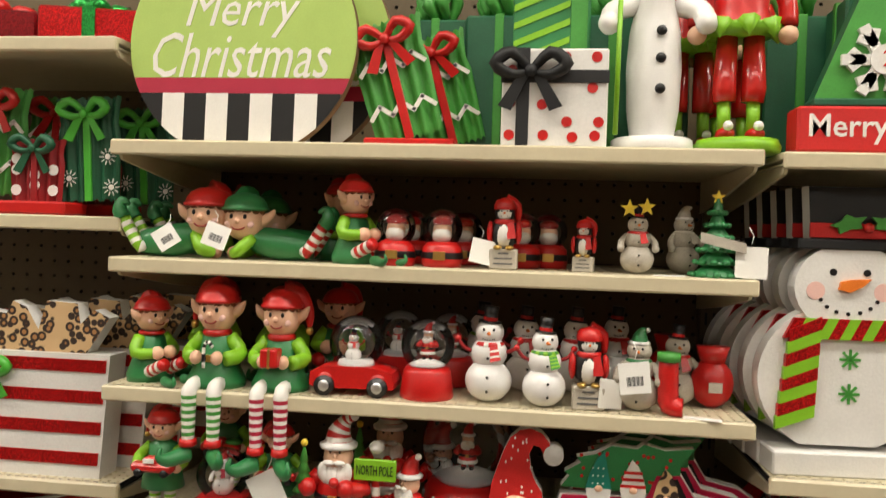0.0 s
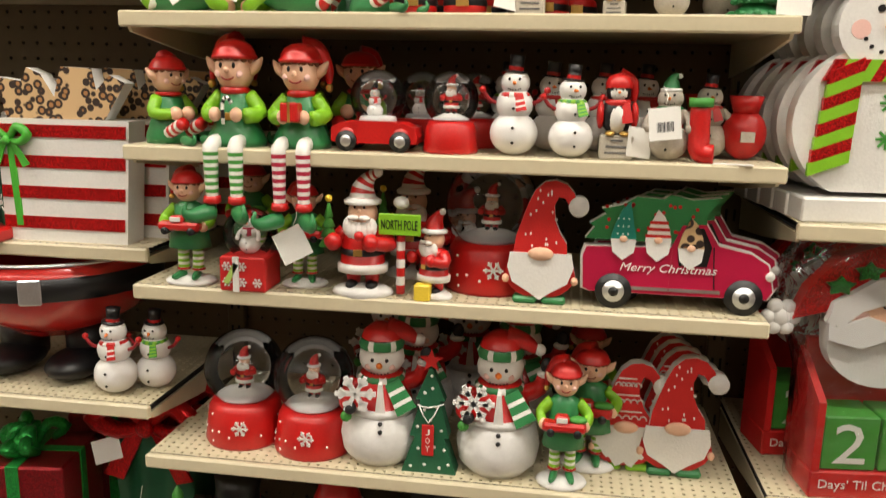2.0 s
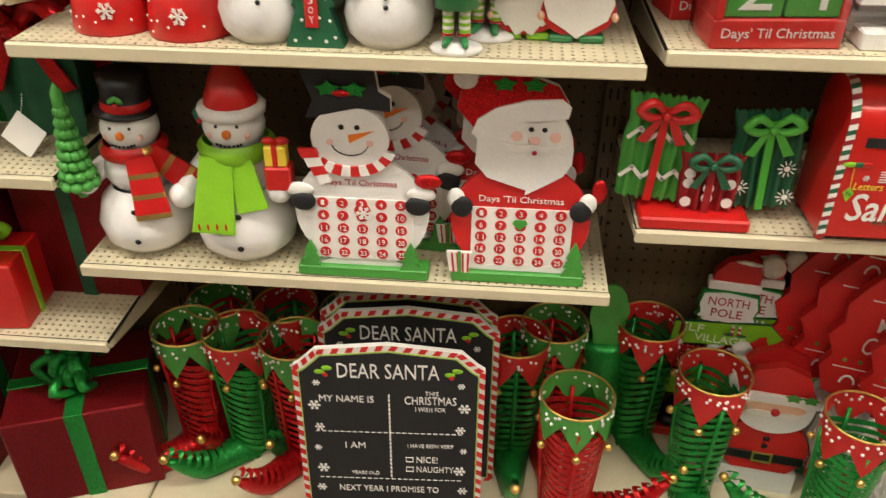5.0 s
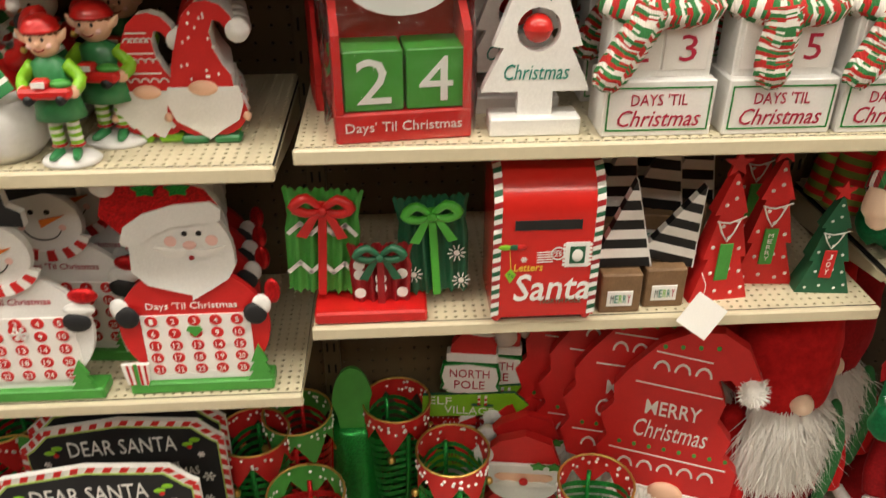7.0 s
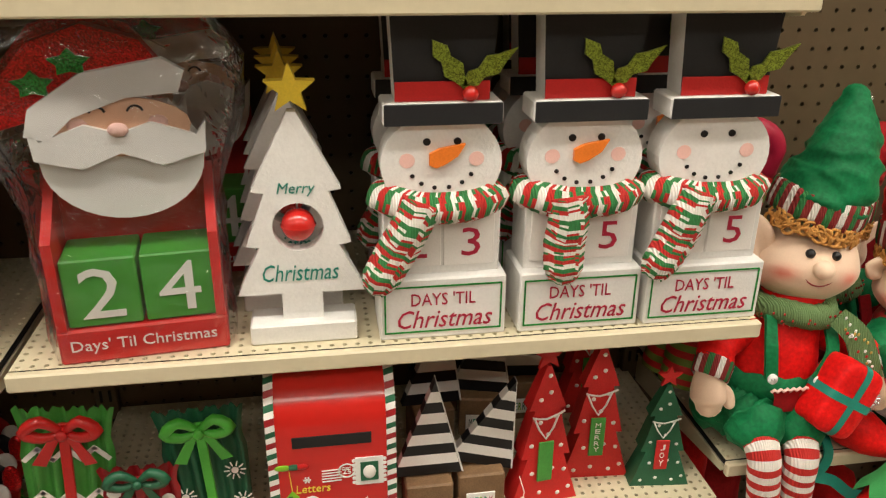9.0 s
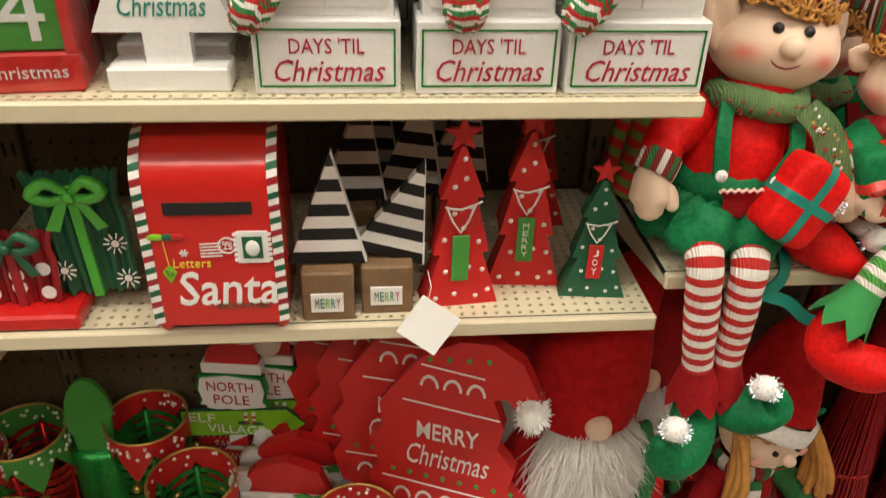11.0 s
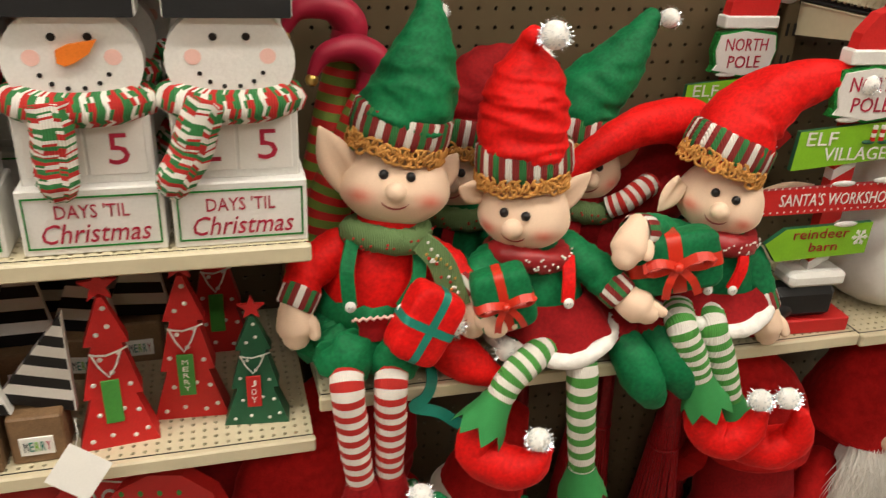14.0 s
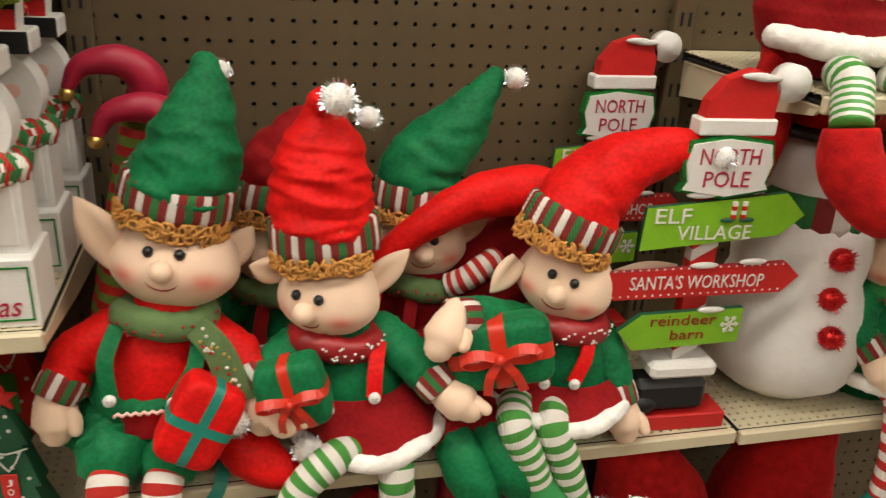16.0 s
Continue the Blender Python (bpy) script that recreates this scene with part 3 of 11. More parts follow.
def snowman_resin(h, scarf, hat="top", holly=False, arms="twig", body="white_satin"):
    """A small snowman of three balls, with a hat, scarf and buttons."""
    m = M()
    r1, r2, r3 = h * 0.245, h * 0.19, h * 0.15
    z1, z2, z3 = r1 * 0.9, r1 * 1.65 + r2 * 0.55, h * 0.72
    m.ell((0, 0, z1), (r1, r1 * 0.9, r1 * 0.9), body, 18, 12)
    m.ell((0, 0, z2), (r2, r2 * 0.92, r2 * 0.9), body, 16, 10)
    m.ell((0, 0, z3), (r3, r3 * 0.95, r3 * 0.92), body, 16, 10)
    ball_face(m, (0, 0, z3), r3, smile=6, carrot=True)
    for z, rr in ((z1 + r1 * 0.25, r1 * 0.88), (z1 - r1 * 0.35, r1 * 0.84), (z2 - r2 * 0.2, r2 * 0.9)):
        m.ell((0, -rr, z), h * 0.016, "black", 8, 6)
    scarf_round(m, z3 - r3 * 0.85, r3 * 0.92, h * 0.07, scarf)
    scarf_tail(m, (r3 * 0.35, -r3 * 1.0, z3 - r3 * 0.85), (r3 * 0.55, -r2 * 1.1, z2 - r2 * 0.3), h * 0.08, scarf)
    if hat == "top":
        top_hat(m, (0, 0, z3 + r3 * 0.68), r3 * 0.8, h * 0.17, "red", 6, holly)
    else:
        cap_hat(m, (0, 0, z3 + r3 * 0.6), r3 * 0.72, h * 0.2, hat)
    for s in (-1, 1):
        if arms == "twig":
            limb(m, [(s * r2 * 0.8, 0, z2), (s * r2 * 1.35, -r2 * 0.2, z2 + r2 * 0.25), (s * r2 * 1.7, -r2 * 0.2, z2 + r2 * 0.75)], h * 0.022, h * 0.02, "red_deep", "red", 1.8)
        elif arms == "ball":
            limb(m, [(s * r2 * 0.8, 0, z2 + r2 * 0.3), (s * r2 * 1.25, -r2 * 0.3, z2 - r2 * 0.2), (s * r2 * 1.3, -r2 * 0.6, z2 - r2 * 0.7)], h * 0.045, h * 0.05, body, body, 1.1)
    return m


def elf_head(m, c, r, hat="red", side=1, lean=0.5, bell=True):
    """A rosy resin face with brown hair under a snug cap whose point hangs to one side."""
    x, y, z = c
    r *= 0.96
    m.ell(c, (r * 0.95, r * 0.92, r), "skin", 20, 14)
    for s in (-1, 1):
        m.ell((x + s * r * 0.32, y - r * 0.86, z + r * 0.12), (r * 0.085, r * 0.06, r * 0.12), "black", 10, 8)
        m.ell((x + s * r * 0.52, y - r * 0.70, z - r * 0.24), (r * 0.2, r * 0.10, r * 0.16), "blush_pale", 12, 8)
        m.tube([(x + s * r * 0.20, y - r * 0.87, z + r * 0.32), (x + s * r * 0.34, y - r * 0.85, z + r * 0.36), (x + s * r * 0.48, y - r * 0.78, z + r * 0.30)], r * 0.035, "hair_brown", 6, fine=2)
        m.tube([(x + s * r * 0.82, y, z - r * 0.05), (x + s * r * 1.15, y - r * 0.06, z + r * 0.14), (x + s * r * 1.42, y, z + r * 0.48)], [r * 0.28, r * 0.23, r * 0.04], "skin", 12, fine=4)
    m.ell((x, y - r * 0.97, z - r * 0.08), r * 0.13, "skin", 12, 9)
    m.tube([(x - r * 0.3, y - r * 0.82, z - r * 0.36), (x - r * 0.15, y - r * 0.88, z - r * 0.46), (x + r * 0.15, y - r * 0.88, z - r * 0.46), (x + r * 0.3, y - r * 0.82, z - r * 0.36)], r * 0.035, "red_deep", 6, fine=3)
    for k in range(7):
        a = radians(-75 + 25 * k)
        m.ell((x + r * 0.84 * math.sin(a), y - r * 0.76 * math.cos(a), z + r * (0.44 - 0.10 * abs(math.sin(a)))), (r * 0.2, r * 0.17, r * 0.15), "hair_brown", 10, 7)
    m.lathe([(r * 0.98, r * 0.38), (r * 1.09, r * 0.42), (r * 1.10, r * 0.52), (r * 1.02, r * 0.58), (r * 0.98, r * 0.74), (r * 0.8, r * 1.0), (r * 0.46, r * 1.18), (0, r * 1.25)], hat, c=c, seg=22)
    m.tube([(x, y + r * 0.25, z + r * 0.92), (x + side * r * 0.75 * lean, y + r * 0.5, z + r * 0.85), (x + side * r * 1.35 * lean, y + r * 0.5, z + r * 0.15), (x + side * r * 1.5 * lean, y + r * 0.3, z - r * 0.5)], [r * 0.66, r * 0.52, r * 0.30, r * 0.1], hat, 12, fine=4)
    if bell:
        m.ell((x + side * r * 1.5 * lean, y + r * 0.3, z - r * 0.65), r * 0.2, "gold", 10, 8)


def shoe(m, p, L, name="green", turn=0.0, up=1.0):
    """A curled pointed shoe; p is its heel, pointing to -y turned about z."""
    at = Matrix.Translation(p) @ pose(0, 0, 0, 0, 0, turn)
    m.tube([(0, 0, L * 0.22), (0, -L * 0.28, L * 0.2), (0, -L * 0.68, L * 0.16), (0, -L * 0.95, L * 0.3 * up), (0, -L * 0.86, L * 0.52 * up)], [L * 0.22, L * 0.23, L * 0.19, L * 0.1, L * 0.04], name, 10, at=at, fine=3)


def elf_sitting(h, drop, legs=("white", "green_mid"), gift="candy", side=1):
    """An elf that sits on the shelf's edge with legs hanging over it; z = 0 is the seat."""
    m = M()
    r = h * 0.235
    m.lathe([(0, 0), (h * 0.33, 0), (h * 0.34, h * 0.06), (h * 0.26, h * 0.2), (h * 0.19, h * 0.36), (h * 0.17, h * 0.5), (h * 0.08, h * 0.56)], "green", seg=18, depth=0.8)
    m.lathe([(h * 0.2, h * 0.26), (h * 0.235, h * 0.27), (h * 0.225, h * 0.32), (h * 0.19, h * 0.32)], "black", seg=16, depth=0.85)
    m.box((0, -h * 0.19, h * 0.29), (h * 0.08, h * 0.02, h * 0.07), "gold")
    scarf_round(m, h * 0.53, h * 0.14, h * 0.07, ["red"])
    elf_head(m, (0, 0, h * 0.74), r, "red", side, 0.9)
    for s in (-1, 1):
        limb(m, [(s * h * 0.16, 0, h * 0.48), (s * h * 0.3, -h * 0.05, h * 0.33), (s * h * 0.2, -h * 0.22, h * 0.3)], h * 0.085, h * 0.075, "green_lime")
        m.ell((s * h * 0.12, -h * 0.27, h * 0.31), h * 0.07, "skin", 8, 6)
        n = 15
        pts = [(s * h * 0.13, -h * 0.12, h * 0.06), (s * h * 0.13, -h * 0.32, h * 0.04)] + [(s * h * 0.14, -h * 0.36, h * 0.0 - drop * 0.72 * k / (n - 1)) for k in range(n)]
        m.tube(pts, [h * 0.075] * 2 + [h * (0.085 - 0.02 * k / n) for k in range(n)], ["white", "white", *[legs[k % 2] for k in range(n)]], 10)
        m.lathe([(h * 0.06, 0), (h * 0.1, h * 0.02), (h * 0.09, h * 0.08), (h * 0.06, h * 0.08)], "red", c=(s * h * 0.14, -h * 0.36, -drop * 0.78), seg=10)
        shoe(m, (s * h * 0.14, -h * 0.34, -drop), h * 0.36, "green", s * 35)
    if gift == "candy":
        m.tube([(0, -h * 0.33, h * 0.22), (0, -h * 0.33, h * 0.42), (h * 0.05, -h * 0.33, h * 0.47), (h * 0.1, -h * 0.33, h * 0.42)], h * 0.02, ["white", "black"], 8, fine=3)
    else:
        m.box((0, -h * 0.33, h * 0.36), (h * 0.2, h * 0.16, h * 0.18), "red")
        m.box((0, -h * 0.33, h * 0.36), (h * 0.03, h * 0.17, h * 0.19), "gold")
    return m


def elf_kneeling(h):
    """A little elf that sits with knees drawn up, turned to the side."""
    m = M()
    m.lathe([(0, 0), (h * 0.27, 0), (h * 0.28, h * 0.08), (h * 0.2, h * 0.3), (h * 0.16, h * 0.5), (h * 0.08, h * 0.56)], "green", seg=16, depth=0.85)
    scarf_round(m, h * 0.55, h * 0.13, h * 0.05, ["red"])
    elf_head(m, (0, 0, h * 0.74), h * 0.2, "red", 1, 0.7)
    for s in (-1, 1):
        limb(m, [(s * h * 0.15, 0, h * 0.5), (s * h * 0.25, -h * 0.08, h * 0.34), (s * h * 0.08, -h * 0.25, h * 0.34)], h * 0.075, h * 0.06, "green_lime", "skin")
        pts = [(s * h * 0.12, -h * 0.1, h * 0.1)] + [(s * h * 0.12, -h * (0.16 + 0.05 * k), h * (0.12 + 0.02 * k)) for k in range(7)]
        m.tube(pts, h * 0.07, ["red", "white"], 10)
        shoe(m, (s * h * 0.12, -h * 0.46, 0), h * 0.25, "green", s * 8)
    return m


def elf_lying(w, tops="green", legs=("white", "green_lime"), hat="red"):
    """An elf lying on his belly along x, chin up at +x end, feet raised at -x."""
    m = M()
    h = w * 0.5
    m.tube([(-w * 0.3, 0, h * 0.24), (-w * 0.05, 0, h * 0.28), (w * 0.15, 0, h * 0.34), (w * 0.3, -h * 0.05, h * 0.42)], [h * 0.2, h * 0.3, h * 0.28, h * 0.18], ["green"], 12, fine=4)
    elf_head(m, (w * 0.34, -h * 0.1, h * 0.74), h * 0.42, hat, 1, 0.4, False)
    for s in (-1, 1):
        limb(m, [(w * 0.25, s * h * 0.2, h * 0.4), (w * 0.35, s * h * 0.3 - h * 0.1, h * 0.15), (w * 0.42, -h * 0.2, h * 0.12)], h * 0.12, h * 0.1, "green_lime", "skin")
        pts = [(-w * 0.24, s * h * 0.15, h * 0.2)] + [(-w * (0.27 + 0.022 * k), s * h * 0.2, h * (0.16 + 0.07 * k)) for k in range(8)]
        m.tube(pts, h * 0.11, [legs[0], legs[1]], 9)
        m.tube([pts[-1], (pts[-1][0] - w * 0.04, s * h * 0.2, h * 0.78), (pts[-1][0] - w * 0.02, s * h * 0.2, h * 0.95), (pts[-1][0] + w * 0.05, s * h * 0.2, h * 0.9)], [h * 0.13, h * 0.13, h * 0.09, h * 0.03], "green", 9, fine=3)
    return m


def elf_standing(h):
    """An elf on a snow mound who carries a red toy truck."""
    m = M()
    m.ell((0, 0, h * 0.02), (h * 0.22, h * 0.17, h * 0.05), "snow_grit", 18, 8)
    for s in (-1, 1):
        shoe(m, (s * h * 0.06, -h * 0.01, h * 0.05), h * 0.15, "green", s * 12, 0.6)
        pts = [(s * h * 0.065, 0, h * (0.11 + 0.024 * k)) for k in range(10)]
        m.tube(pts, h * 0.048, ["white", "green_lime"], 10)
        m.lathe([(h * 0.04, 0), (h * 0.06, h * 0.01), (h * 0.04, h * 0.03)], "red", c=(s * h * 0.065, 0, h * 0.11), seg=10)
        limb(m, [(s * h * 0.11, 0, h * 0.64), (s * h * 0.2, -h * 0.02, h * 0.55), (s * h * 0.17, -h * 0.11, h * 0.5)], h * 0.05, h * 0.04, "green_lime", "skin", 1.1)
    m.lathe([(h * 0.05, h * 0.3), (h * 0.18, h * 0.31), (h * 0.16, h * 0.42), (h * 0.12, h * 0.55), (h * 0.12, h * 0.66), (h * 0.05, h * 0.7)], "green", seg=16, depth=0.8)
    elf_head(m, (0, 0, h * 0.8), h * 0.125, "red", -1, 0.9)
    m.box((0, -h * 0.16, h * 0.51), (h * 0.36, h * 0.11, h * 0.07), "red", bev=h * 0.02)
    m.box((-h * 0.02, -h * 0.16, h * 0.565), (h * 0.12, h * 0.1, h * 0.06), "red", bev=h * 0.02)
    m.box((-h * 0.02, -h * 0.212, h * 0.57), (h * 0.09, h * 0.01, h * 0.035), "white")
    m.ell((h * 0.11, -h * 0.15, h * 0.56), (h * 0.08, h * 0.05, h * 0.03), "green_mid", 8, 6)
    for s in (-1, 1):
        m.tube([(s * h * 0.11, -h * 0.1, h * 0.475), (s * h * 0.11, -h * 0.222, h * 0.475)], h * 0.032, "black", 10)
    return m


def santa_figure(h, extra="tree"):
    m = M()
    m.ell((0, 0, h * 0.02), (h * 0.25, h * 0.17, h * 0.07), "snow_grit", 18, 8)
    for s in (-1, 1):
        m.ell((s * h * 0.08, -h * 0.04, h * 0.08), (h * 0.05, h * 0.08, h * 0.045), "black", 10, 7)
        m.tube([(s * h * 0.075, 0, h * 0.09), (s * h * 0.075, 0, h * 0.24)], [h * 0.05, h * 0.075], "red", 10)
        limb(m, [(s * h * 0.14, 0, h * 0.5), (s * h * 0.22, -h * 0.05, h * 0.42), (s * h * 0.1 if s > 0 else -h * 0.2, -h * 0.15, h * 0.44)], h * 0.07, h * 0.055, "red", "red")
    m.lathe([(h * 0.02, h * 0.19), (h * 0.2, h * 0.19), (h * 0.205, h * 0.25), (h * 0.18, h * 0.26), (h * 0.17, h * 0.4), (h * 0.14, h * 0.54), (h * 0.05, h * 0.57)], ["white", "white", "white", "red", "red", "red"], seg=16, depth=0.85)
    m.lathe([(h * 0.175, h * 0.33), (h * 0.185, h * 0.34), (h * 0.178, h * 0.38), (h * 0.17, h * 0.38)], "black", seg=16, depth=0.87)
    m.box((0, -h * 0.16, h * 0.36), (h * 0.07, h * 0.02, h * 0.05), "gold")
    m.ell((0, 0, h * 0.65), (h * 0.12, h * 0.115, h * 0.12), "skin", 14, 10)
    ball_face(m, (0, -h * 0.01, h * 0.68), h * 0.11, "skin", 0.09, smile=2)
    for k in range(7):
        a = (k / 6 - 0.5) * 2.4
        m.ell((h * 0.1 * math.sin(a), -h * 0.09 - h * 0.02 * math.cos(a), h * 0.57 - h * 0.05 * math.cos(a)), (h * 0.045, h * 0.035, h * 0.075), "white", 9, 7)
    for s in (-1, 1):
        m.ell((s * h * 0.045, -h * 0.135, h * 0.63), (h * 0.05, h * 0.025, h * 0.022), "white", 8, 6)
    m.lathe([(h * 0.11, 0), (h * 0.145, h * 0.005), (h * 0.15, h * 0.03), (h * 0.11, h * 0.055)], "snow_grit", c=(0, 0, h * 0.72), seg=16)
    m.tube([(0, 0, h * 0.74), (0, h * 0.01, h * 0.84), (h * 0.05, h * 0.02, h * 0.93), (h * 0.11, 0, h * 0.96)], [h * 0.115, h * 0.09, h * 0.05, h * 0.03], ["red", "white"] if extra == "tree" else "red", 12, fine=3)
    m.ell((h * 0.12, 0, h * 0.97), h * 0.038, "white", 9, 7)
    if extra == "tree":
        for k in range(4):
            m.lathe([(0, 0), (h * (0.085 - 0.016 * k), 0), (h * 0.01, h * 0.11)], "green_mid", c=(-h * 0.24, -h * 0.12, h * (0.4 + 0.075 * k)), seg=9)
        m.ell((-h * 0.24, -h * 0.12, h * 0.77), h * 0.03, "yellow", 6, 5)
        m.ell((h * 0.02, -h * 0.2, h * 0.5), h * 0.04, "red", 8, 6)
    return m


def penguin(h):
    m = M()
    m.box((0, 0, h * 0.14), (h * 0.38, h * 0.3, h * 0.28), "stone_grey", bev=h * 0.02)
    for k, (w, z) in enumerate(((0.14, 0.22), (0.24, 0.15), (0.26, 0.08))):
        m.box((0, -h * 0.153, h * z), (h * w, h * 0.008, h * 0.022), "grey_print", bev=0.0)
    m.ell((0, 0, h * 0.5), (h * 0.19, h * 0.16, h * 0.23), "black", 14, 10)
    m.ell((0, -h * 0.045, h * 0.48), (h * 0.13, h * 0.13, h * 0.19), "white", 12, 9)
    m.ell((0, 0, h * 0.77), (h * 0.14, h * 0.13, h * 0.14), "black", 12, 9)
    m.ell((0, -h * 0.035, h * 0.76), (h * 0.11, h * 0.11, h * 0.11), "white", 12, 8)
    ball_face(m, (0, -h * 0.03, h * 0.76), h * 0.11, "orange", smile=2)
    scarf_round(m, h * 0.64, h * 0.13, h * 0.08, ["red"])
    scarf_tail(m, (h * 0.08, -h * 0.12, h * 0.64), (h * 0.11, -h * 0.17, h * 0.42), h * 0.09, ["red"])
    m.lathe([(h * 0.15, 0), (h * 0.155, h * 0.05), (h * 0.12, h * 0.13), (0, h * 0.17)], "red", c=(0, 0, h * 0.81), seg=14)
    m.tube([(0, h * 0.05, h * 0.95), (h * 0.16, h * 0.06, h * 0.86), (h * 0.18, h * 0.05, h * 0.66)], [h * 0.09, h * 0.07, h * 0.03], "red", 8, fine=3)
    for s in (-1, 1):
        m.ell((s * h * 0.19, -h * 0.02, h * 0.5), (h * 0.05, h * 0.09, h * 0.16), "red", 9, 7)
        m.ell((s * h * 0.08, -h * 0.13, h * 0.3), (h * 0.06, h * 0.08, h * 0.03), "gold", 9, 6)
    return m


def tree_resin(h):
    m = M()
    rnd = random.Random(4)
    for k in range(6):
        r = h * (0.29 - 0.042 * k)
        z = h * (0.0 + 0.15 * k)
        m.lathe([(0, z), (r, z), (r * 0.95, z + h * 0.03), (r * 0.3, z + h * 0.2)], "green", seg=14)
        for j in range(11):
            a = j * 0.571 + k
            m.ell((r * math.cos(a), r * math.sin(a), z + h * 0.03), (h * 0.05, h * 0.05, h * 0.035), "green", 7, 5)
    m.plate(star_points(0, h * 0.97, h * 0.09), -h * 0.02, h * 0.02, "yellow")
    m.plate([(-h * 0.24, h * 0.42), (h * 0.28, h * 0.30), (h * 0.28, h * 0.42), (-h * 0.24, h * 0.54)], -h * 0.30, -h * 0.27, "stone_grey")
    return m


def star_points(x, z, r, n=5, inner=0.42, turn=90):
    return [(x + (r if k % 2 == 0 else r * inner) * math.cos(radians(turn + 180 * k / n)), z + (r if k % 2 == 0 else r * inner) * math.sin(radians(turn + 180 * k / n))) for k in range(2 * n)]


def flake(m, x, z, r, y, name="white", w=0.12, thick=0.0012):
    for k in range(6):
        a = math.pi * k / 3
        m.strip([(x, z), (x + r * math.cos(a), z + r * math.sin(a))], r * w, y, name, thick)
        for s in (-1, 1):
            b = a + s * 0.7
            m.strip([(x + r * 0.55 * math.cos(a), z + r * 0.55 * math.sin(a)), (x + r * 0.55 * math.cos(a) + r * 0.33 * math.cos(b), z + r * 0.55 * math.sin(a) + r * 0.33 * math.sin(b))], r * w * 0.8, y, name, thick)


def put_fig(name, label, category, m, x, y, z, turn=0.0, group=""):
    return thing(name, label, category, m, pose(x, y, z, 0, 0, turn), group)


def snow_globe(label, r, base_h, base, figure, x, y, z, turn=0.0, dots=True, group=""):
    """A glass ball on a base with a small figure inside."""
    ob = thing("snow_globe", label, "snow globe", None, pose(x, y, z, 0, 0, turn), group)
    b = M().lathe([(0, 0), (r * 0.98, 0), (r * 1.02, base_h * 0.08), (r * 0.9, base_h * 0.85), (r * 0.8, base_h), (0, base_h)], base, seg=26)
    if dots:
        rnd = random.Random(7)
        for k in range(26):
            a, u = rnd.uniform(0, 6.28), rnd.uniform(0.12, 0.8)
            rr = r * (1.02 - 0.13 * u)
            b.ell((rr * math.cos(a), rr * math.sin(a), base_h * u), r * 0.035, "white", 6, 4)
        flake(b, r * 0.15, base_h * 0.55, r * 0.2, -r * 0.955, "white", 0.16, 0.003)
    part("base", b, ob)
    g = M()
    zc = base_h + r * 0.78
    g.lathe([(r * 1.0 * math.sin(t), zc - r * 1.0 * math.cos(t)) for t in [0.62 + (math.pi - 0.62) * k / 16 for k in range(17)]], "glass", seg=32)
    dome = part("dome", g, ob, "clear glass dome")
    dome.visible_shadow = False
    sn = M().lathe([(0, 0), (r * 0.62, 0), (r * 0.7, r * 0.08), (r * 0.4, r * 0.2), (0, r * 0.24)], "snow_grit", c=(0, 0, base_h), seg=18)
    part("snow", sn, ob)
    part("figure", figure, ob, "", pose(0, 0, base_h + r * 0.16))
    return ob


def hang_tag(x, y, z, w, turn=45, face=0, tilt=-12, bars=False):
    """A square white price tag on a loop of thread."""
    m = M().box((0, 0, 0), (w, 0.0008, w), "paper", at=pose(0, 0, 0, 0, turn, 0), bev=0.0)
    ob = thing("price_tag", "white square paper price tag on a thread", "price tag", m, pose(x, y, z, tilt, 0, face), group="price tags")
    part("thread", M().tube([(0, 0, w * 0.6), (0.003, 0.003, w * 0.85), (0, 0.012, w * 1.15)], 0.0005, "paper", 5), ob)
    if bars:
        b = M()
        for k in range(12):
            b.box((-w * 0.25 + k * w * 0.045, -0.0006, -w * 0.1), (w * (0.015 + 0.012 * (k % 3)), 0.0003, w * 0.3), "grey_print", at=pose(0, 0, 0, 0, turn, 0), bev=0.0)
        part("barcode", b, ob)
    return ob


# ---- shelf b2: small resin figures ----
Z2 = 1.653
for dy, hat in ((0.0, "red"), (0.09, "red")):
    put_fig("elf_figurine", "resin elf lying on his belly in green with a red cap", "figurine", elf_lying(0.15), -0.325, 0.905 + dy, Z2, 0, "lying elves")
    put_fig("elf_figurine", "resin elf lying on her belly with a green cap", "figurine", elf_lying(0.14, hat="green", legs=("white", "red")), -0.178, 0.905 + dy, Z2, 180 - 180, "lying elves").scale = (-1, 1, 1)
for x, y in ((-0.079, 0.945), (-0.12, 1.03)):
    put_fig("elf_figurine", "resin elf sitting with knees up in a red cap", "figurine", elf_kneeling(0.11), x, y - 0.050, Z2, 55, "small sitting elves")


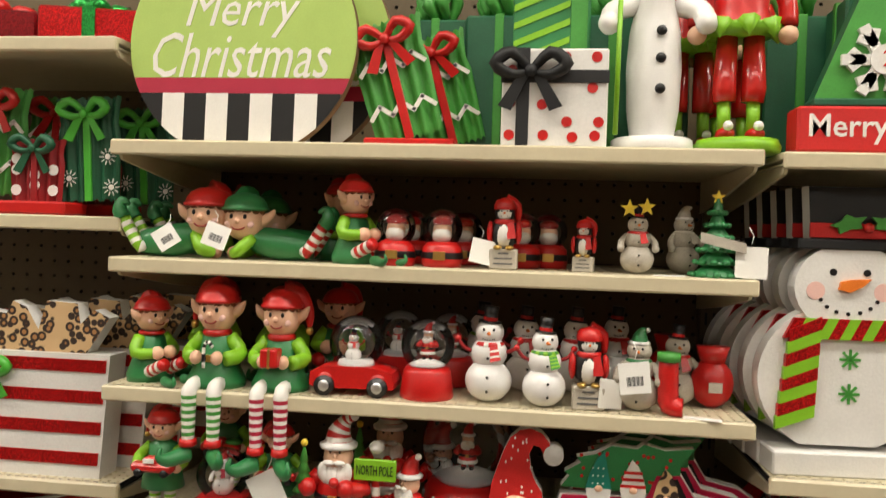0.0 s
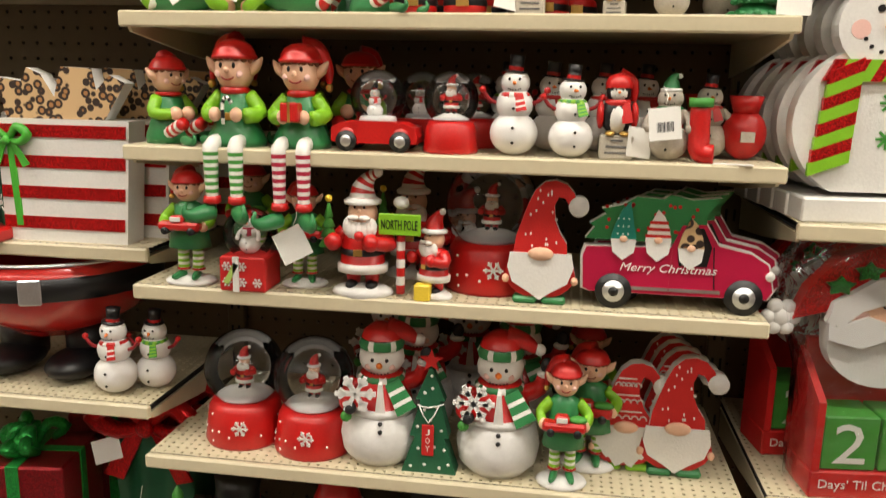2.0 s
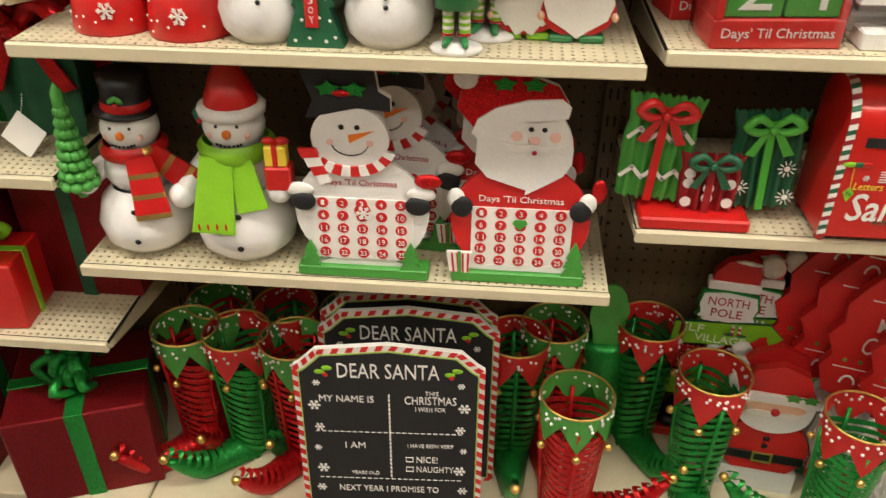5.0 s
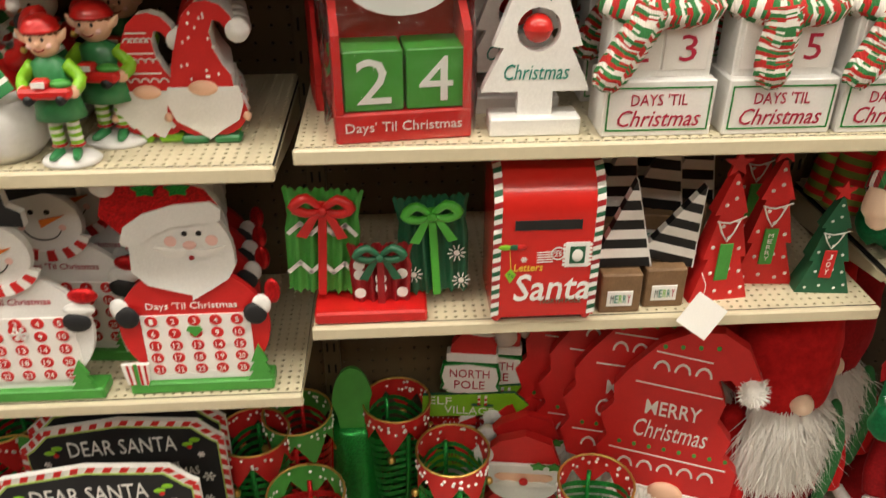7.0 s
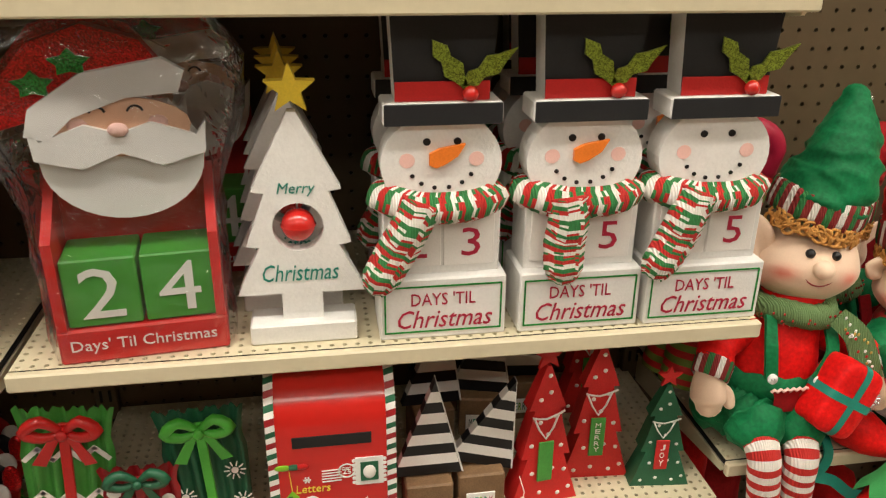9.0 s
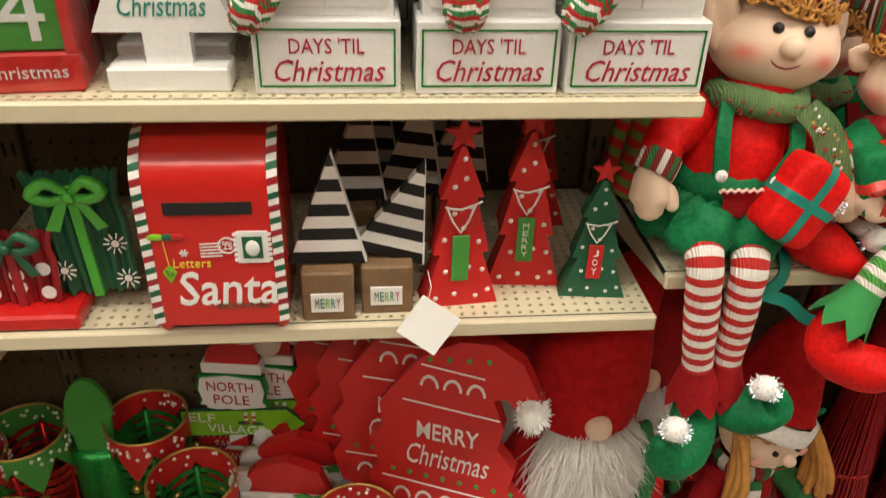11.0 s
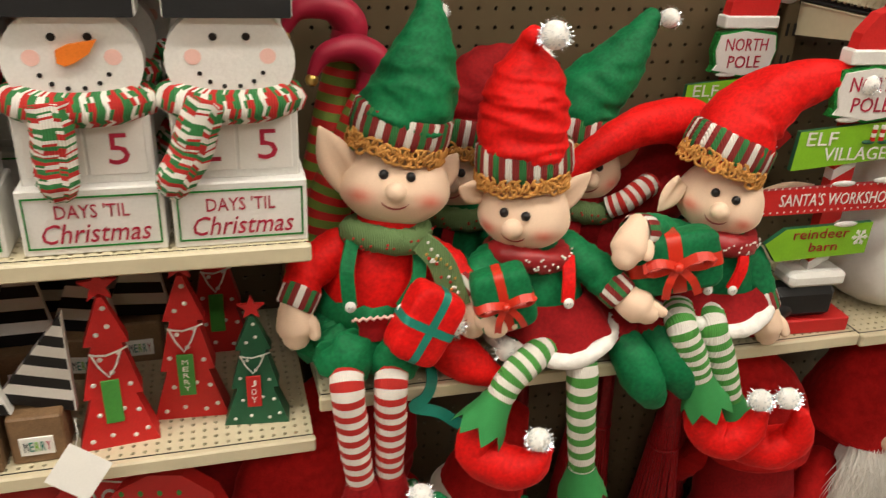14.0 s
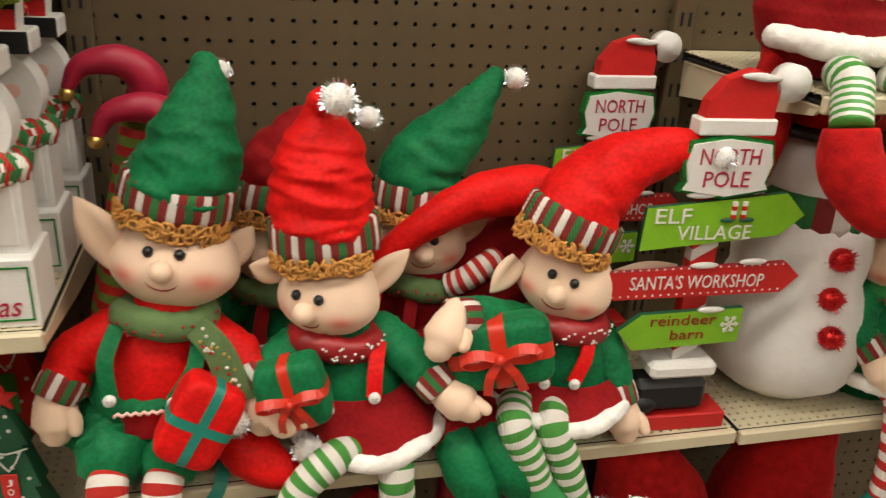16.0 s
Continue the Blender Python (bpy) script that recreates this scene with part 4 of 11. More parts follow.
def mini_santa_globe(x, y):
    b = M()
    r = 0.0245
    b.lathe([(0, 0), (r, 0), (r * 1.06, r * 0.3), (r, r * 1.0), (r * 0.75, r * 1.25), (0, r * 1.3)], "red", seg=18)
    b.lathe([(r * 1.06, r * 0.42), (r * 1.09, r * 0.5), (r * 1.05, r * 0.75)], "black", seg=18)
    b.box((0, -r * 1.06, r * 0.58), (r * 0.6, r * 0.14, r * 0.42), "gold")
    ob = thing("snow_globe", "small glass globe with a red santa-suit base", "snow globe", None, pose(x, y - 0.050, Z2), "small santa globes")
    part("base", b, ob)
    g = M().ell((0, 0, r * 1.95), r * 1.02, "glass", 24, 16)
    part("dome", g, ob, "clear glass dome").visible_shadow = False
    f = M().ell((0, 0, r * 1.85), (r * 0.5, r * 0.5, r * 0.5), "skin", 10, 8)
    f.ell((0, -r * 0.22, r * 1.6), (r * 0.5, r * 0.4, r * 0.42), "white", 10, 8)
    f.ell((0, 0, r * 2.3), (r * 0.52, r * 0.5, r * 0.3), "red", 10, 8)
    f.tube([(0, 0, r * 1.1), (0, 0, r * 1.6)], r * 0.4, "red", 10)
    part("figure", f, ob)


for x, y in ((-0.025, 0.94), (0.034, 0.94), (0.13, 1.0), (0.165, 1.03), (-0.02, 1.03), (0.05, 1.05)):
    mini_santa_globe(x, y)
put_fig("penguin_figurine", "penguin in a red coat on a grey lettered stone block", "figurine", penguin(0.09), 0.111, 0.885, Z2, 0, "block penguins")
put_fig("penguin_figurine", "penguin in a red coat on a grey lettered stone block", "figurine", penguin(0.066), 0.208, 0.895, Z2, -10, "block penguins")
hang_tag(0.086, 0.872, Z2 + 0.021, 0.03, 12, 20, -10)
m = snowman_resin(0.082, ["red"], "top", False, "ball", "stone_grey")
m.plate(star_points(-0.012, 0.078, 0.011), -0.017, -0.014, "yellow")
m.plate(star_points(0.008, 0.080, 0.011), -0.017, -0.014, "yellow")
put_fig("snowman_figurine", "cream snowman with a red scarf and gold stars on its hat", "figurine", m, 0.271, 0.890, Z2, 0)
put_fig("snowman_figurine", "plain grey stacked snowman figurine", "figurine", snowman_resin(0.085, ["stone_grey"], "stone_grey", False, "ball", "stone_grey"), 0.332, 0.935, Z2, 20)
put_fig("tree_figurine", "green resin christmas tree with a star and a banner", "figurine", tree_resin(0.097), 0.361, 0.880, Z2)
hang_tag(0.395, 0.855, Z2 + 0.019, 0.036, 2, 0, -4)
thing("price_tag", "white paper tag lying on the shelf edge", "price tag", M().box((0, 0, 0.0006), (0.036, 0.02, 0.0009), "paper", bev=0.0), pose(0.305, 0.862, Z2, 0, 0, -6), "price tags")
hang_tag(-0.312, 0.855, Z2 + 0.026, 0.028, -35, 10, -10, True)
hang_tag(-0.246, 0.855, Z2 + 0.03, 0.03, 20, 30, -10, True)

# ---- shelf b3 ----
Z3 = 1.4925
put_fig("elf_figurine", "resin elf sitting with knees up, looking aside", "figurine", elf_kneeling(0.112), -0.345, 0.888, Z3, 60, "small sitting elves")
put_fig("elf_figurine", "resin elf sitting with green striped legs hanging down", "figurine", elf_sitting(0.128, 0.088, ("white", "green_mid"), "candy", -1), -0.249, 0.875, Z3, 0, "edge-sitting elves").scale = (0.88, 0.95, 1.0)
put_fig("elf_figurine", "resin elf sitting with red striped legs hanging, holding a gift", "figurine", elf_sitting(0.124, 0.095, ("white", "crimson"), "gift", 1), -0.164, 0.875, Z3, 0, "edge-sitting elves").scale = (0.88, 0.95, 1.0)
for x in (-0.20, -0.12, -0.30):
    put_fig("elf_figurine", "resin elf figure with a red cap against the back", "figurine", elf_kneeling(0.125), x, 0.993, Z3, 0, "back-row elves")


def car_globe(x, y, z, turn=0):
    ob = thing("snow_globe", "red toy car carrying a glass snow globe", "snow globe", None, pose(x, y, z, 0, 0, turn), "car globes")
    b = M().plate([(-0.053, 0.012), (-0.052, 0.028), (-0.04, 0.034), (-0.022, 0.036), (0.02, 0.036), (0.034, 0.034), (0.05, 0.029), (0.053, 0.018), (0.052, 0.010), (-0.045, 0.009)], -0.024, 0.024, "red")
    for wx in (-0.033, 0.033):
        b.ell((wx, 0, 0.02), (0.018, 0.029, 0.016), "red", 12, 8)
    part("car_body", b, ob)
    for wx in (-0.033, 0.033):
        for s in (-1, 1):
            wheel = part("wheel", M().tube([(0, -0.004, 0), (0, 0.004, 0)], 0.0125, "black", 16), ob, "", pose(wx, s * 0.026, 0.0125))
            part("hubcap", M().ell((0, -0.004, 0), (0.007, 0.002, 0.007), "silver", 12, 6), wheel)
    part("dome", M().ell((0, 0, 0.063), 0.034, "glass", 26, 18), ob, "clear glass dome").visible_shadow = False
    f = snowman_resin(0.042, ["red"], "top")
    part("figure", f, ob, "", pose(-0.004, 0, 0.038))
    b2 = M().lathe([(0, 0), (0.024, 0), (0.022, 0.006), (0, 0.008)], "snow_grit", c=(0, 0, 0.035), seg=16)
    part("snow", b2, ob)


car_globe(-0.068, 0.878, Z3)
car_globe(-0.03, 0.973, Z3)
snow_globe("glass snow globe on a red base with a santa", 0.033, 0.038, "red", santa_figure(0.05, ""), 0.022, 0.878, Z3, 0, False, "santa globes")
snow_globe("glass snow globe on a red base with a santa", 0.033, 0.038, "red", santa_figure(0.05, ""), 0.04, 0.973, Z3, 0, False, "santa globes")
put_fig("snowman_figurine", "white snowman with a red scarf and raised mittens", "figurine", snowman_resin(0.117, ["red", "red", "white"], "top"), 0.098, 0.873, Z3, 0, "small snowmen")
put_fig("snowman_figurine", "white snowman with a lime green scarf and a black hat", "figurine", snowman_resin(0.107, ["green_lime", "green_mid"], "top"), 0.165, 0.863, Z3, 12, "small snowmen")
for x, y, c in ((0.14, 0.98, "red"), (0.205, 0.99, "red"), (0.08, 1.02, "green_lime"), (0.26, 1.03, "red")):
    put_fig("snowman_figurine", "white snowman with a scarf in the back row", "figurine", snowman_resin(0.112, [c], "top"), x, y - 0.027, Z3, 8, "small snowmen")
put_fig("penguin_figurine", "penguin in a red coat on a grey lettered stone block", "figurine", penguin(0.1), 0.217, 0.866, Z3, 0, "block penguins")
hang_tag(0.243, 0.858, Z3 + 0.02, 0.034, 8, 35, -6)
m = snowman_resin(0.098, ["green"], "green", False, "ball", "stone_grey")
put_fig("snowman_figurine", "stone-grey snowman with a green knit cap", "figurine", m, 0.276, 0.873, Z3, -12)
hang_tag(0.268, 0.841, Z3 + 0.043, 0.036, -6, 8, -4, True)
st = M().tube([(0, 0, 0.066), (0, 0, 0.03), (0.002, -0.004, 0.012), (0.016, -0.008, 0.010)], [0.011, 0.012, 0.012, 0.011], "red", 12, fine=3)
st.tube([(0, 0, 0.062), (0, 0, 0.072)], 0.0135, "green_mid", 12)
put_fig("stocking_ornament", "small red resin stocking with a green cuff", "ornament", st, 0.308, 0.858, Z3, 0)
put_fig("snowman_figurine", "stone-grey snowman in a black hat", "figurine", snowman_resin(0.1, ["red"], "top", False, "ball", "stone_grey"), 0.327, 0.918, Z3, 0)
thing("price_tag", "white paper tag lying on the shelf edge", "price tag", M().box((0, 0, 0.0006), (0.042, 0.014, 0.0009), "paper", bev=0.0), pose(0.345, 0.841, Z3, 0, 0, -14), "price tags")
bag = M().ell((0, 0, 0.03), (0.026, 0.022, 0.03), "red", 16, 10)
bag.tube([(0, 0, 0.055), (0, 0, 0.075)], [0.014, 0.02], "red", 12)
bag.box((0, -0.0225, 0.028), (0.016, 0.003, 0.012), "stone_grey")
put_fig("santa_bag", "small red resin sack with a tied neck", "ornament", bag, 0.368, 0.913, Z3)
put_fig("santa_bag", "small red resin sack with a tied neck", "ornament", bag, 0.33, 1.013, Z3)

# ---- shelf b4 ----
Z4 = 1.3135
put_fig("elf_figurine", "resin elf on a snow mound carrying a red truck", "figurine", elf_standing(0.155), -0.313, 0.865, Z4, 0, "truck elves")
put_fig("elf_figurine", "resin elf on a snow mound carrying a red truck", "figurine", elf_standing(0.155), -0.27, 0.97, Z4, 0, "truck elves")
put_fig("elf_figurine", "standing resin elf behind a price tag on a snow mound", "figurine", elf_standing(0.14), -0.166, 0.885, Z4, 10, "truck elves")
gg = M().box((0, 0, 0.022), (0.06, 0.055, 0.044), "red_wood", bev=0.002)
for k in range(5):
    flake(gg, -0.02 + 0.02 * (k % 3), 0.012 + 0.02 * (k // 3), 0.006, -0.0276, "white", 0.2)
gg.box((-0.008, -0.028, 0.022), (0.008, 0.003, 0.045), "white")
gg.strip([(-0.008, 0.034), (-0.02, 0.012)], 0.007, -0.0285, "green_sage")
gl = thing("snow_globe", "snowman globe on a red gift-box base", "snow globe", None, pose(-0.231, 0.862, Z4), "gift globes")
part("base", gg, gl)
part("dome", M().ell((0, 0, 0.07), 0.033, "glass", 26, 18), gl, "clear glass dome").visible_shadow = False
part("figure", snowman_resin(0.056, ["crimson"], "red", False, "ball"), gl, "", pose(0, 0, 0.043))
hang_tag(-0.166, 0.838, Z4 + 0.063, 0.04, 62, 0, -8)
put_fig("santa_figurine", "santa on a snow mound holding a small tree", "figurine", santa_figure(0.158), -0.083, 0.862, Z4, 0, "tree santas")
put_fig("santa_figurine", "santa on a snow mound holding a small tree", "figurine", santa_figure(0.158), -0.04, 0.97, Z4, 0, "tree santas")
ns = thing("north_pole_santa", "santa leaning on a striped post with a green north pole sign", "figurine", santa_figure(0.112, ""), pose(0.006, 0.868, Z4, 0, 0, -35))
ps = M().tube([(0, 0, 0.004 + 0.011 * k) for k in range(10)], 0.0055, ["red", "white"], 10)
ps.ell((0, 0, 0.118), (0.01, 0.01, 0.008), "snow_grit", 10, 6)
ps.box((0.03, -0.01, 0.01), (0.02, 0.018, 0.02), "yellow")
pst = thing("north_pole_sign", "striped candy post with a lime green north pole sign", "sign", None, pose(-0.034, 0.858, Z4))
part("post", ps, pst)
part("board", M().box((0, -0.008, 0.092), (0.052, 0.005, 0.026), "green_lime", bev=0.001), pst)
lettering("NORTH POLE", 0, -0.0106, 0.092, 0.045, 0.012, "black", pst)
put_fig("north_pole_santa", "santa leaning on a striped post at the back", "figurine", santa_figure(0.125, ""), 0.03, 0.98, Z4, 0)
snow_globe("large glass snow globe with a gnome on a red snowflake base", 0.060, 0.062, "red", santa_figure(0.066, ""), 0.070, 0.937, Z4, 0, True, "gnome globes")


def gnome_outline(w, h):
    hat = [(-0.36, 0.42), (-0.33, 0.55), (-0.26, 0.68), (-0.18, 0.82), (-0.10, 0.92), (0.02, 0.985), (0.16, 1.0), (0.30, 0.97), (0.40, 0.90), (0.44, 0.82), (0.34, 0.80), (0.28, 0.86), (0.20, 0.87), (0.15, 0.80), (0.17, 0.68), (0.24, 0.58), (0.33, 0.50), (0.34, 0.42)]
    return [(x * w, z * h) for x, z in hat]


def gnome_board(label, w, h, x, y, z, style, turn=0.0):
    """A flat wooden gnome with a layered hat, beard, nose and feet."""
    ob = thing("gnome_cutout", label, "decoration", None, pose(x, y, z, 0, 0, turn), "wooden gnomes")
    d = 0.014
    body = [(0.46 * w * math.cos(t), h * 0.24 + h * 0.2 * math.sin(t)) for t in [2 * math.pi * k / 20 for k in range(20)]]
    part("body", M().plate(body, 0.001, d, "red_wood", "white_wood"), ob)
    hat = M().plate(gnome_outline(w, h), -0.002, d + 0.002, "red_wood", "white_wood")
    if style == "dots":
        rnd = random.Random(3)
        for k in range(20):
            u, v = rnd.uniform(-0.28, 0.26), rnd.uniform(0.46, 0.95)
            if abs(u + 0.02) < 0.32 * (1.25 - v) + 0.04:
                hat.disc(u * w, v * h, h * 0.008, -0.002, "white", 0.0006, 6, rz=h * 0.014)
    else:
        for k in range(6):
            v, half = 0.48 + 0.075 * k, 0.28 - 0.03 * k
            if k % 2:
                hat.strip([(-half * w, v * h), (half * w * 0.8, v * h)], h * 0.012, -0.002, "white", 0.0006)
            else:
                for q in range(5):
                    cx = (-half + 2 * half * (q + 0.5) / 5) * w
                    hat.strip([(cx + w * 0.05 * math.cos(t), v * h + w * 0.06 * math.sin(t)) for t in (0.2, 0.9, 1.57, 2.2, 2.9)], h * 0.012, -0.002, "white", 0.0006)
    part("hat", hat, ob)
    part("pompom", M().tube([(0.46 * w, -0.005, 0.80 * h), (0.46 * w, d + 0.002, 0.80 * h)], w * 0.13, "snow_grit", 18), ob)
    if style == "dots":
        bd = [(-0.4, 0.42), (-0.43, 0.30), (-0.36, 0.18), (-0.14, 0.10), (0, 0.04), (0.14, 0.10), (0.36, 0.18), (0.43, 0.30), (0.4, 0.42)]
    else:
        bd = [(0.42 * math.cos(t) * (1 + 0.06 * math.sin(9 * t)), 0.42 + 0.36 * math.sin(t) * (1 + 0.08 * math.sin(13 * t))) for t in [math.pi + math.pi * k / 24 for k in range(25)]]
    part("beard", M().plate([(u * w, v * h) for u, v in bd], -0.004, -0.0005, "white_wood"), ob)
    part("nose", M().ell((0, -0.004, 0.415 * h), (w * 0.17, 0.005, h * 0.055), "skin", 14, 8), ob)
    for s in (-1, 1):
        part("boot", M().box((s * w * 0.19, d / 2, h * 0.03), (w * 0.32, d + 0.006, h * 0.06), "green" if style == "dots" else "green_lime", bev=0.003), ob)
        part("mitten", M().ell((s * w * 0.45, 0, h * 0.2), (w * 0.05, 0.005, h * 0.035), "skin", 9, 6), ob)
    return ob


gnome_board("flat red wooden gnome with a dotted hat and white beard", 0.092, 0.152, 0.137, 0.862, Z4, "dots")


def truck_sign(x, y, z, turn=0.0, full=True):
    """A flat wooden pickup carrying a tree and three gnomes."""
    ob = thing("truck_sign", "flat wooden red pickup sign with a tree and three gnomes", "decoration", None, pose(x, y, z, 0, 0, turn), "truck signs")
    body = [(-0.108, 0.024), (-0.110, 0.062), (-0.106, 0.074), (-0.03, 0.076), (-0.008, 0.077), (0.003, 0.104), (0.030, 0.106), (0.046, 0.081), (0.084, 0.073), (0.103, 0.061), (0.110, 0.03), (0.104, 0.02), (-0.10, 0.02)]
    part("edge_board", M().plate([(px * 1.025, pz * 1.04 - 0.002) for px, pz in body], 0.0, 0.016, "white_wood"), ob)
    part("body_board", M().plate(body, -0.003, -0.0002, "truck_red"), ob)
    ln = M()
    ln.strip([(-0.006, 0.076), (-0.008, 0.024)], 0.0012, -0.003, "crimson")
    ln.strip([(0.040, 0.08), (0.044, 0.03)], 0.0012, -0.003, "black")
    ln.strip([(-0.06, 0.026), (0.05, 0.026)], 0.004, -0.003, "silver")
    part("trim_line", ln, ob)
    tree = [(-0.108, 0.084), (-0.098, 0.098), (-0.104, 0.102), (-0.085, 0.114), (-0.09, 0.12), (-0.068, 0.125), (-0.05, 0.136), (-0.02, 0.134), (-0.012, 0.140), (0.012, 0.134), (0.045, 0.138), (0.03, 0.118), (0.03, 0.104), (0.01, 0.082)]
    tr = M().plate(tree, -0.002, 0.014, "green", "white_wood")
    rnd = random.Random(5)
    for k in range(22):
        tr.disc(rnd.uniform(-0.085, 0.02), rnd.uniform(0.09, 0.128), 0.0022, -0.002, "red", 0.0006, 7)
    part("tree_board", tr, ob)
    part("window", M().plate([(-0.001, 0.078), (0.007, 0.100), (0.027, 0.102), (0.038, 0.080), (0.034, 0.056), (0.002, 0.056)], -0.0042, -0.003, "black"), ob)
    for gx, gz, c in ((-0.064, 0.088, "teal"), (-0.024, 0.088, "white"), (0.014, 0.080, "leopard")):
        g = M().plate([(gx - 0.015, gz - 0.002), (gx - 0.012, gz - 0.018), (gx, gz - 0.028), (gx + 0.013, gz - 0.018), (gx + 0.015, gz - 0.002)], -0.0065, -0.0045, "white_wood")
        hatp = [(gx - 0.015, gz - 0.002), (gx - 0.011, gz + 0.014), (gx - 0.002, gz + 0.034), (gx + 0.006, gz + 0.042 if c == "teal" else gz + 0.026), (gx + 0.012, gz + 0.012), (gx + 0.015, gz - 0.002)]
        g.plate(hatp, -0.0072, -0.0046, c)
        if c == "white":
            for k in range(3):
                g.strip([(gx - 0.014 + k * 0.002, gz + 0.003 + k * 0.008), (gx + 0.013 - k * 0.002, gz + 0.003 + k * 0.008)], 0.0035, -0.0072, "red", 0.0006)
        if c == "teal":
            for k in range(9):
                g.disc(gx - 0.007 + (k % 3) * 0.006, gz + 0.004 + (k // 3) * 0.009, 0.0012, -0.0072, "white", 0.0005, 5)
        g.ell((gx, -0.0075, gz - 0.002), (0.005, 0.002, 0.004), "skin", 9, 6)
        part("gnome", g, ob)
    for wx in (-0.072, 0.078):
        w = part("wheel", M().tube([(wx, -0.006, 0.0215), (wx, 0.016, 0.0215)], 0.0215, "black", 24), ob)
        part("rim", M().tube([(wx, -0.0075, 0.0215), (wx, -0.0058, 0.0215)], 0.013, "silver", 20), w)
        part("hubcap", M().tube([(wx, -0.009, 0.0215), (wx, -0.0074, 0.0215)], 0.006, "black", 14), w)
    part("headlight", M().ell((0.106, -0.002, 0.048), (0.006, 0.005, 0.006), "white_wood", 10, 8), ob)
    lettering("Merry Christmas", -0.01, -0.0042, 0.0505, 0.112, 0.013, "white", ob, slant=0.3)
    return ob


truck_sign(0.297, 0.868, Z4)
truck_sign(0.312, 0.905, Z4)
truck_sign(0.325, 0.94, Z4)

# ---- shelf b5 ----
Z5 = 1.0745
snow_globe("glass snow globe with a gnome on a red snowflake base", 0.055, 0.060, "red", santa_figure(0.066, ""), -0.272, 0.928, Z5, 5, True, "gnome globes")
snow_globe("glass snow globe with a gnome on a red snowflake base", 0.055, 0.060, "red", santa_figure(0.066, ""), -0.166, 0.916, Z5, -4, True, "gnome globes")


def snowman_waving(h):
    """A plump snowman in a red coat and plaid cap with a raised arm, holding a snowflake."""
    m = M()
    m.lathe([(0, 0), (h * 0.2, 0), (h * 0.27, h * 0.08), (h * 0.29, h * 0.2), (h * 0.26, h * 0.34), (h * 0.18, h * 0.42), (0, h * 0.44)], "snow_grit", seg=22)
    m.lathe([(h * 0.2, h * 0.37), (h * 0.245, h * 0.37), (h * 0.25, h * 0.41), (h * 0.22, h * 0.42), (h * 0.19, h * 0.55), (h * 0.15, h * 0.64), (0, h * 0.66)], ["snow_grit", "snow_grit", "snow_grit", "red", "red", "red"], seg=22)
    m.plate([(-h * 0.02, h * 0.40), (h * 0.05, h * 0.40), (h * 0.025, h * 0.62), (0, h * 0.62)], -h * 0.235, -h * 0.12, "white")
    m.ell((0, -h * 0.01, h * 0.75), (h * 0.16, h * 0.15, h * 0.135), "white", 18, 12)
    ball_face(m, (0, -h * 0.02, h * 0.728), h * 0.145, smile=6, blush="blush_pale")
    for z in (0.29, 0.35):
        m.ell((h * 0.02, -h * 0.27, h * z), h * 0.017, "black", 8, 6)
    scarf_round(m, h * 0.605, h * 0.15, h * 0.07, ["green", "green", "green", "white"])
    scarf_tail(m, (h * 0.09, -h * 0.16, h * 0.62), (h * 0.2, -h * 0.24, h * 0.44), h * 0.11, ["green", "green", "white"])
    seg = 24
    for z0, z1, r0, r1 in ((0.825, 0.895, 0.152, 0.145),):
        v = [(h * r * math.cos(2 * math.pi * j / seg), h * r * math.sin(2 * math.pi * j / seg) - h * 0.01, h * z) for r, z in ((r0, z0), (r0 * 1.06, (z0 + z1) / 2), (r1, z1)) for j in range(seg)]
        f = [[i * seg + j, i * seg + (j + 1) % seg, (i + 1) * seg + (j + 1) % seg, (i + 1) * seg + j] for i in range(2) for j in range(seg)]
        m.put(v, f, ["white" if k % 4 == 0 else "green" for k in range(2 * seg)], True)
    m.lathe([(h * 0.145, 0), (h * 0.125, h * 0.05), (h * 0.07, h * 0.095), (0, h * 0.11)], "red", c=(0, 0, h * 0.895), seg=18)
    m.tube([(h * 0.04, 0, h * 0.95), (h * 0.16, 0, h * 0.93), (h * 0.24, 0, h * 0.87)], [h * 0.09, h * 0.06, h * 0.03], "red", 9, fine=3)
    m.ell((h * 0.26, 0, h * 0.88), h * 0.042, "snow_grit", 10, 7)
    limb(m, [(h * 0.17, 0, h * 0.56), (h * 0.27, -h * 0.03, h * 0.62), (h * 0.3, -h * 0.05, h * 0.72)], h * 0.065, h * 0.05, "red")
    m.ell((h * 0.305, -h * 0.05, h * 0.73), (h * 0.06, h * 0.06, h * 0.03), "snow_grit", 10, 6)
    m.ell((h * 0.315, -h * 0.06, h * 0.79), (h * 0.045, h * 0.035, h * 0.06), "chalk_black", 10, 7)
    limb(m, [(-h * 0.17, 0, h * 0.56), (-h * 0.24, -h * 0.08, h * 0.46), (-h * 0.2, -h * 0.2, h * 0.45)], h * 0.065, h * 0.05, "red")
    m.ell((-h * 0.19, -h * 0.24, h * 0.45), h * 0.045, "chalk_black", 9, 7)
    flake(m, -h * 0.15, h * 0.56, h * 0.13, -h * 0.24, "snow_grit", 0.22, h * 0.03)
    m.ell((-h * 0.22, -h * 0.22, h * 0.38), h * 0.04, "green_mid", 8, 6)
    return m


wave = snowman_waving(0.208)
for x, y, t in ((-0.068, 0.872, 6), (0.091, 0.868, 0), (-0.04, 0.99, 0), (0.11, 0.985, 0), (0.03, 1.07, 0), (-0.10, 1.07, 0)):
    put_fig("snowman_figurine", "gritty white snowman in a red coat and green plaid cap, waving", "figurine", wave, x, y + 0.034, Z5, t, "waving snowmen").scale = (0.92, 0.9, 0.91)


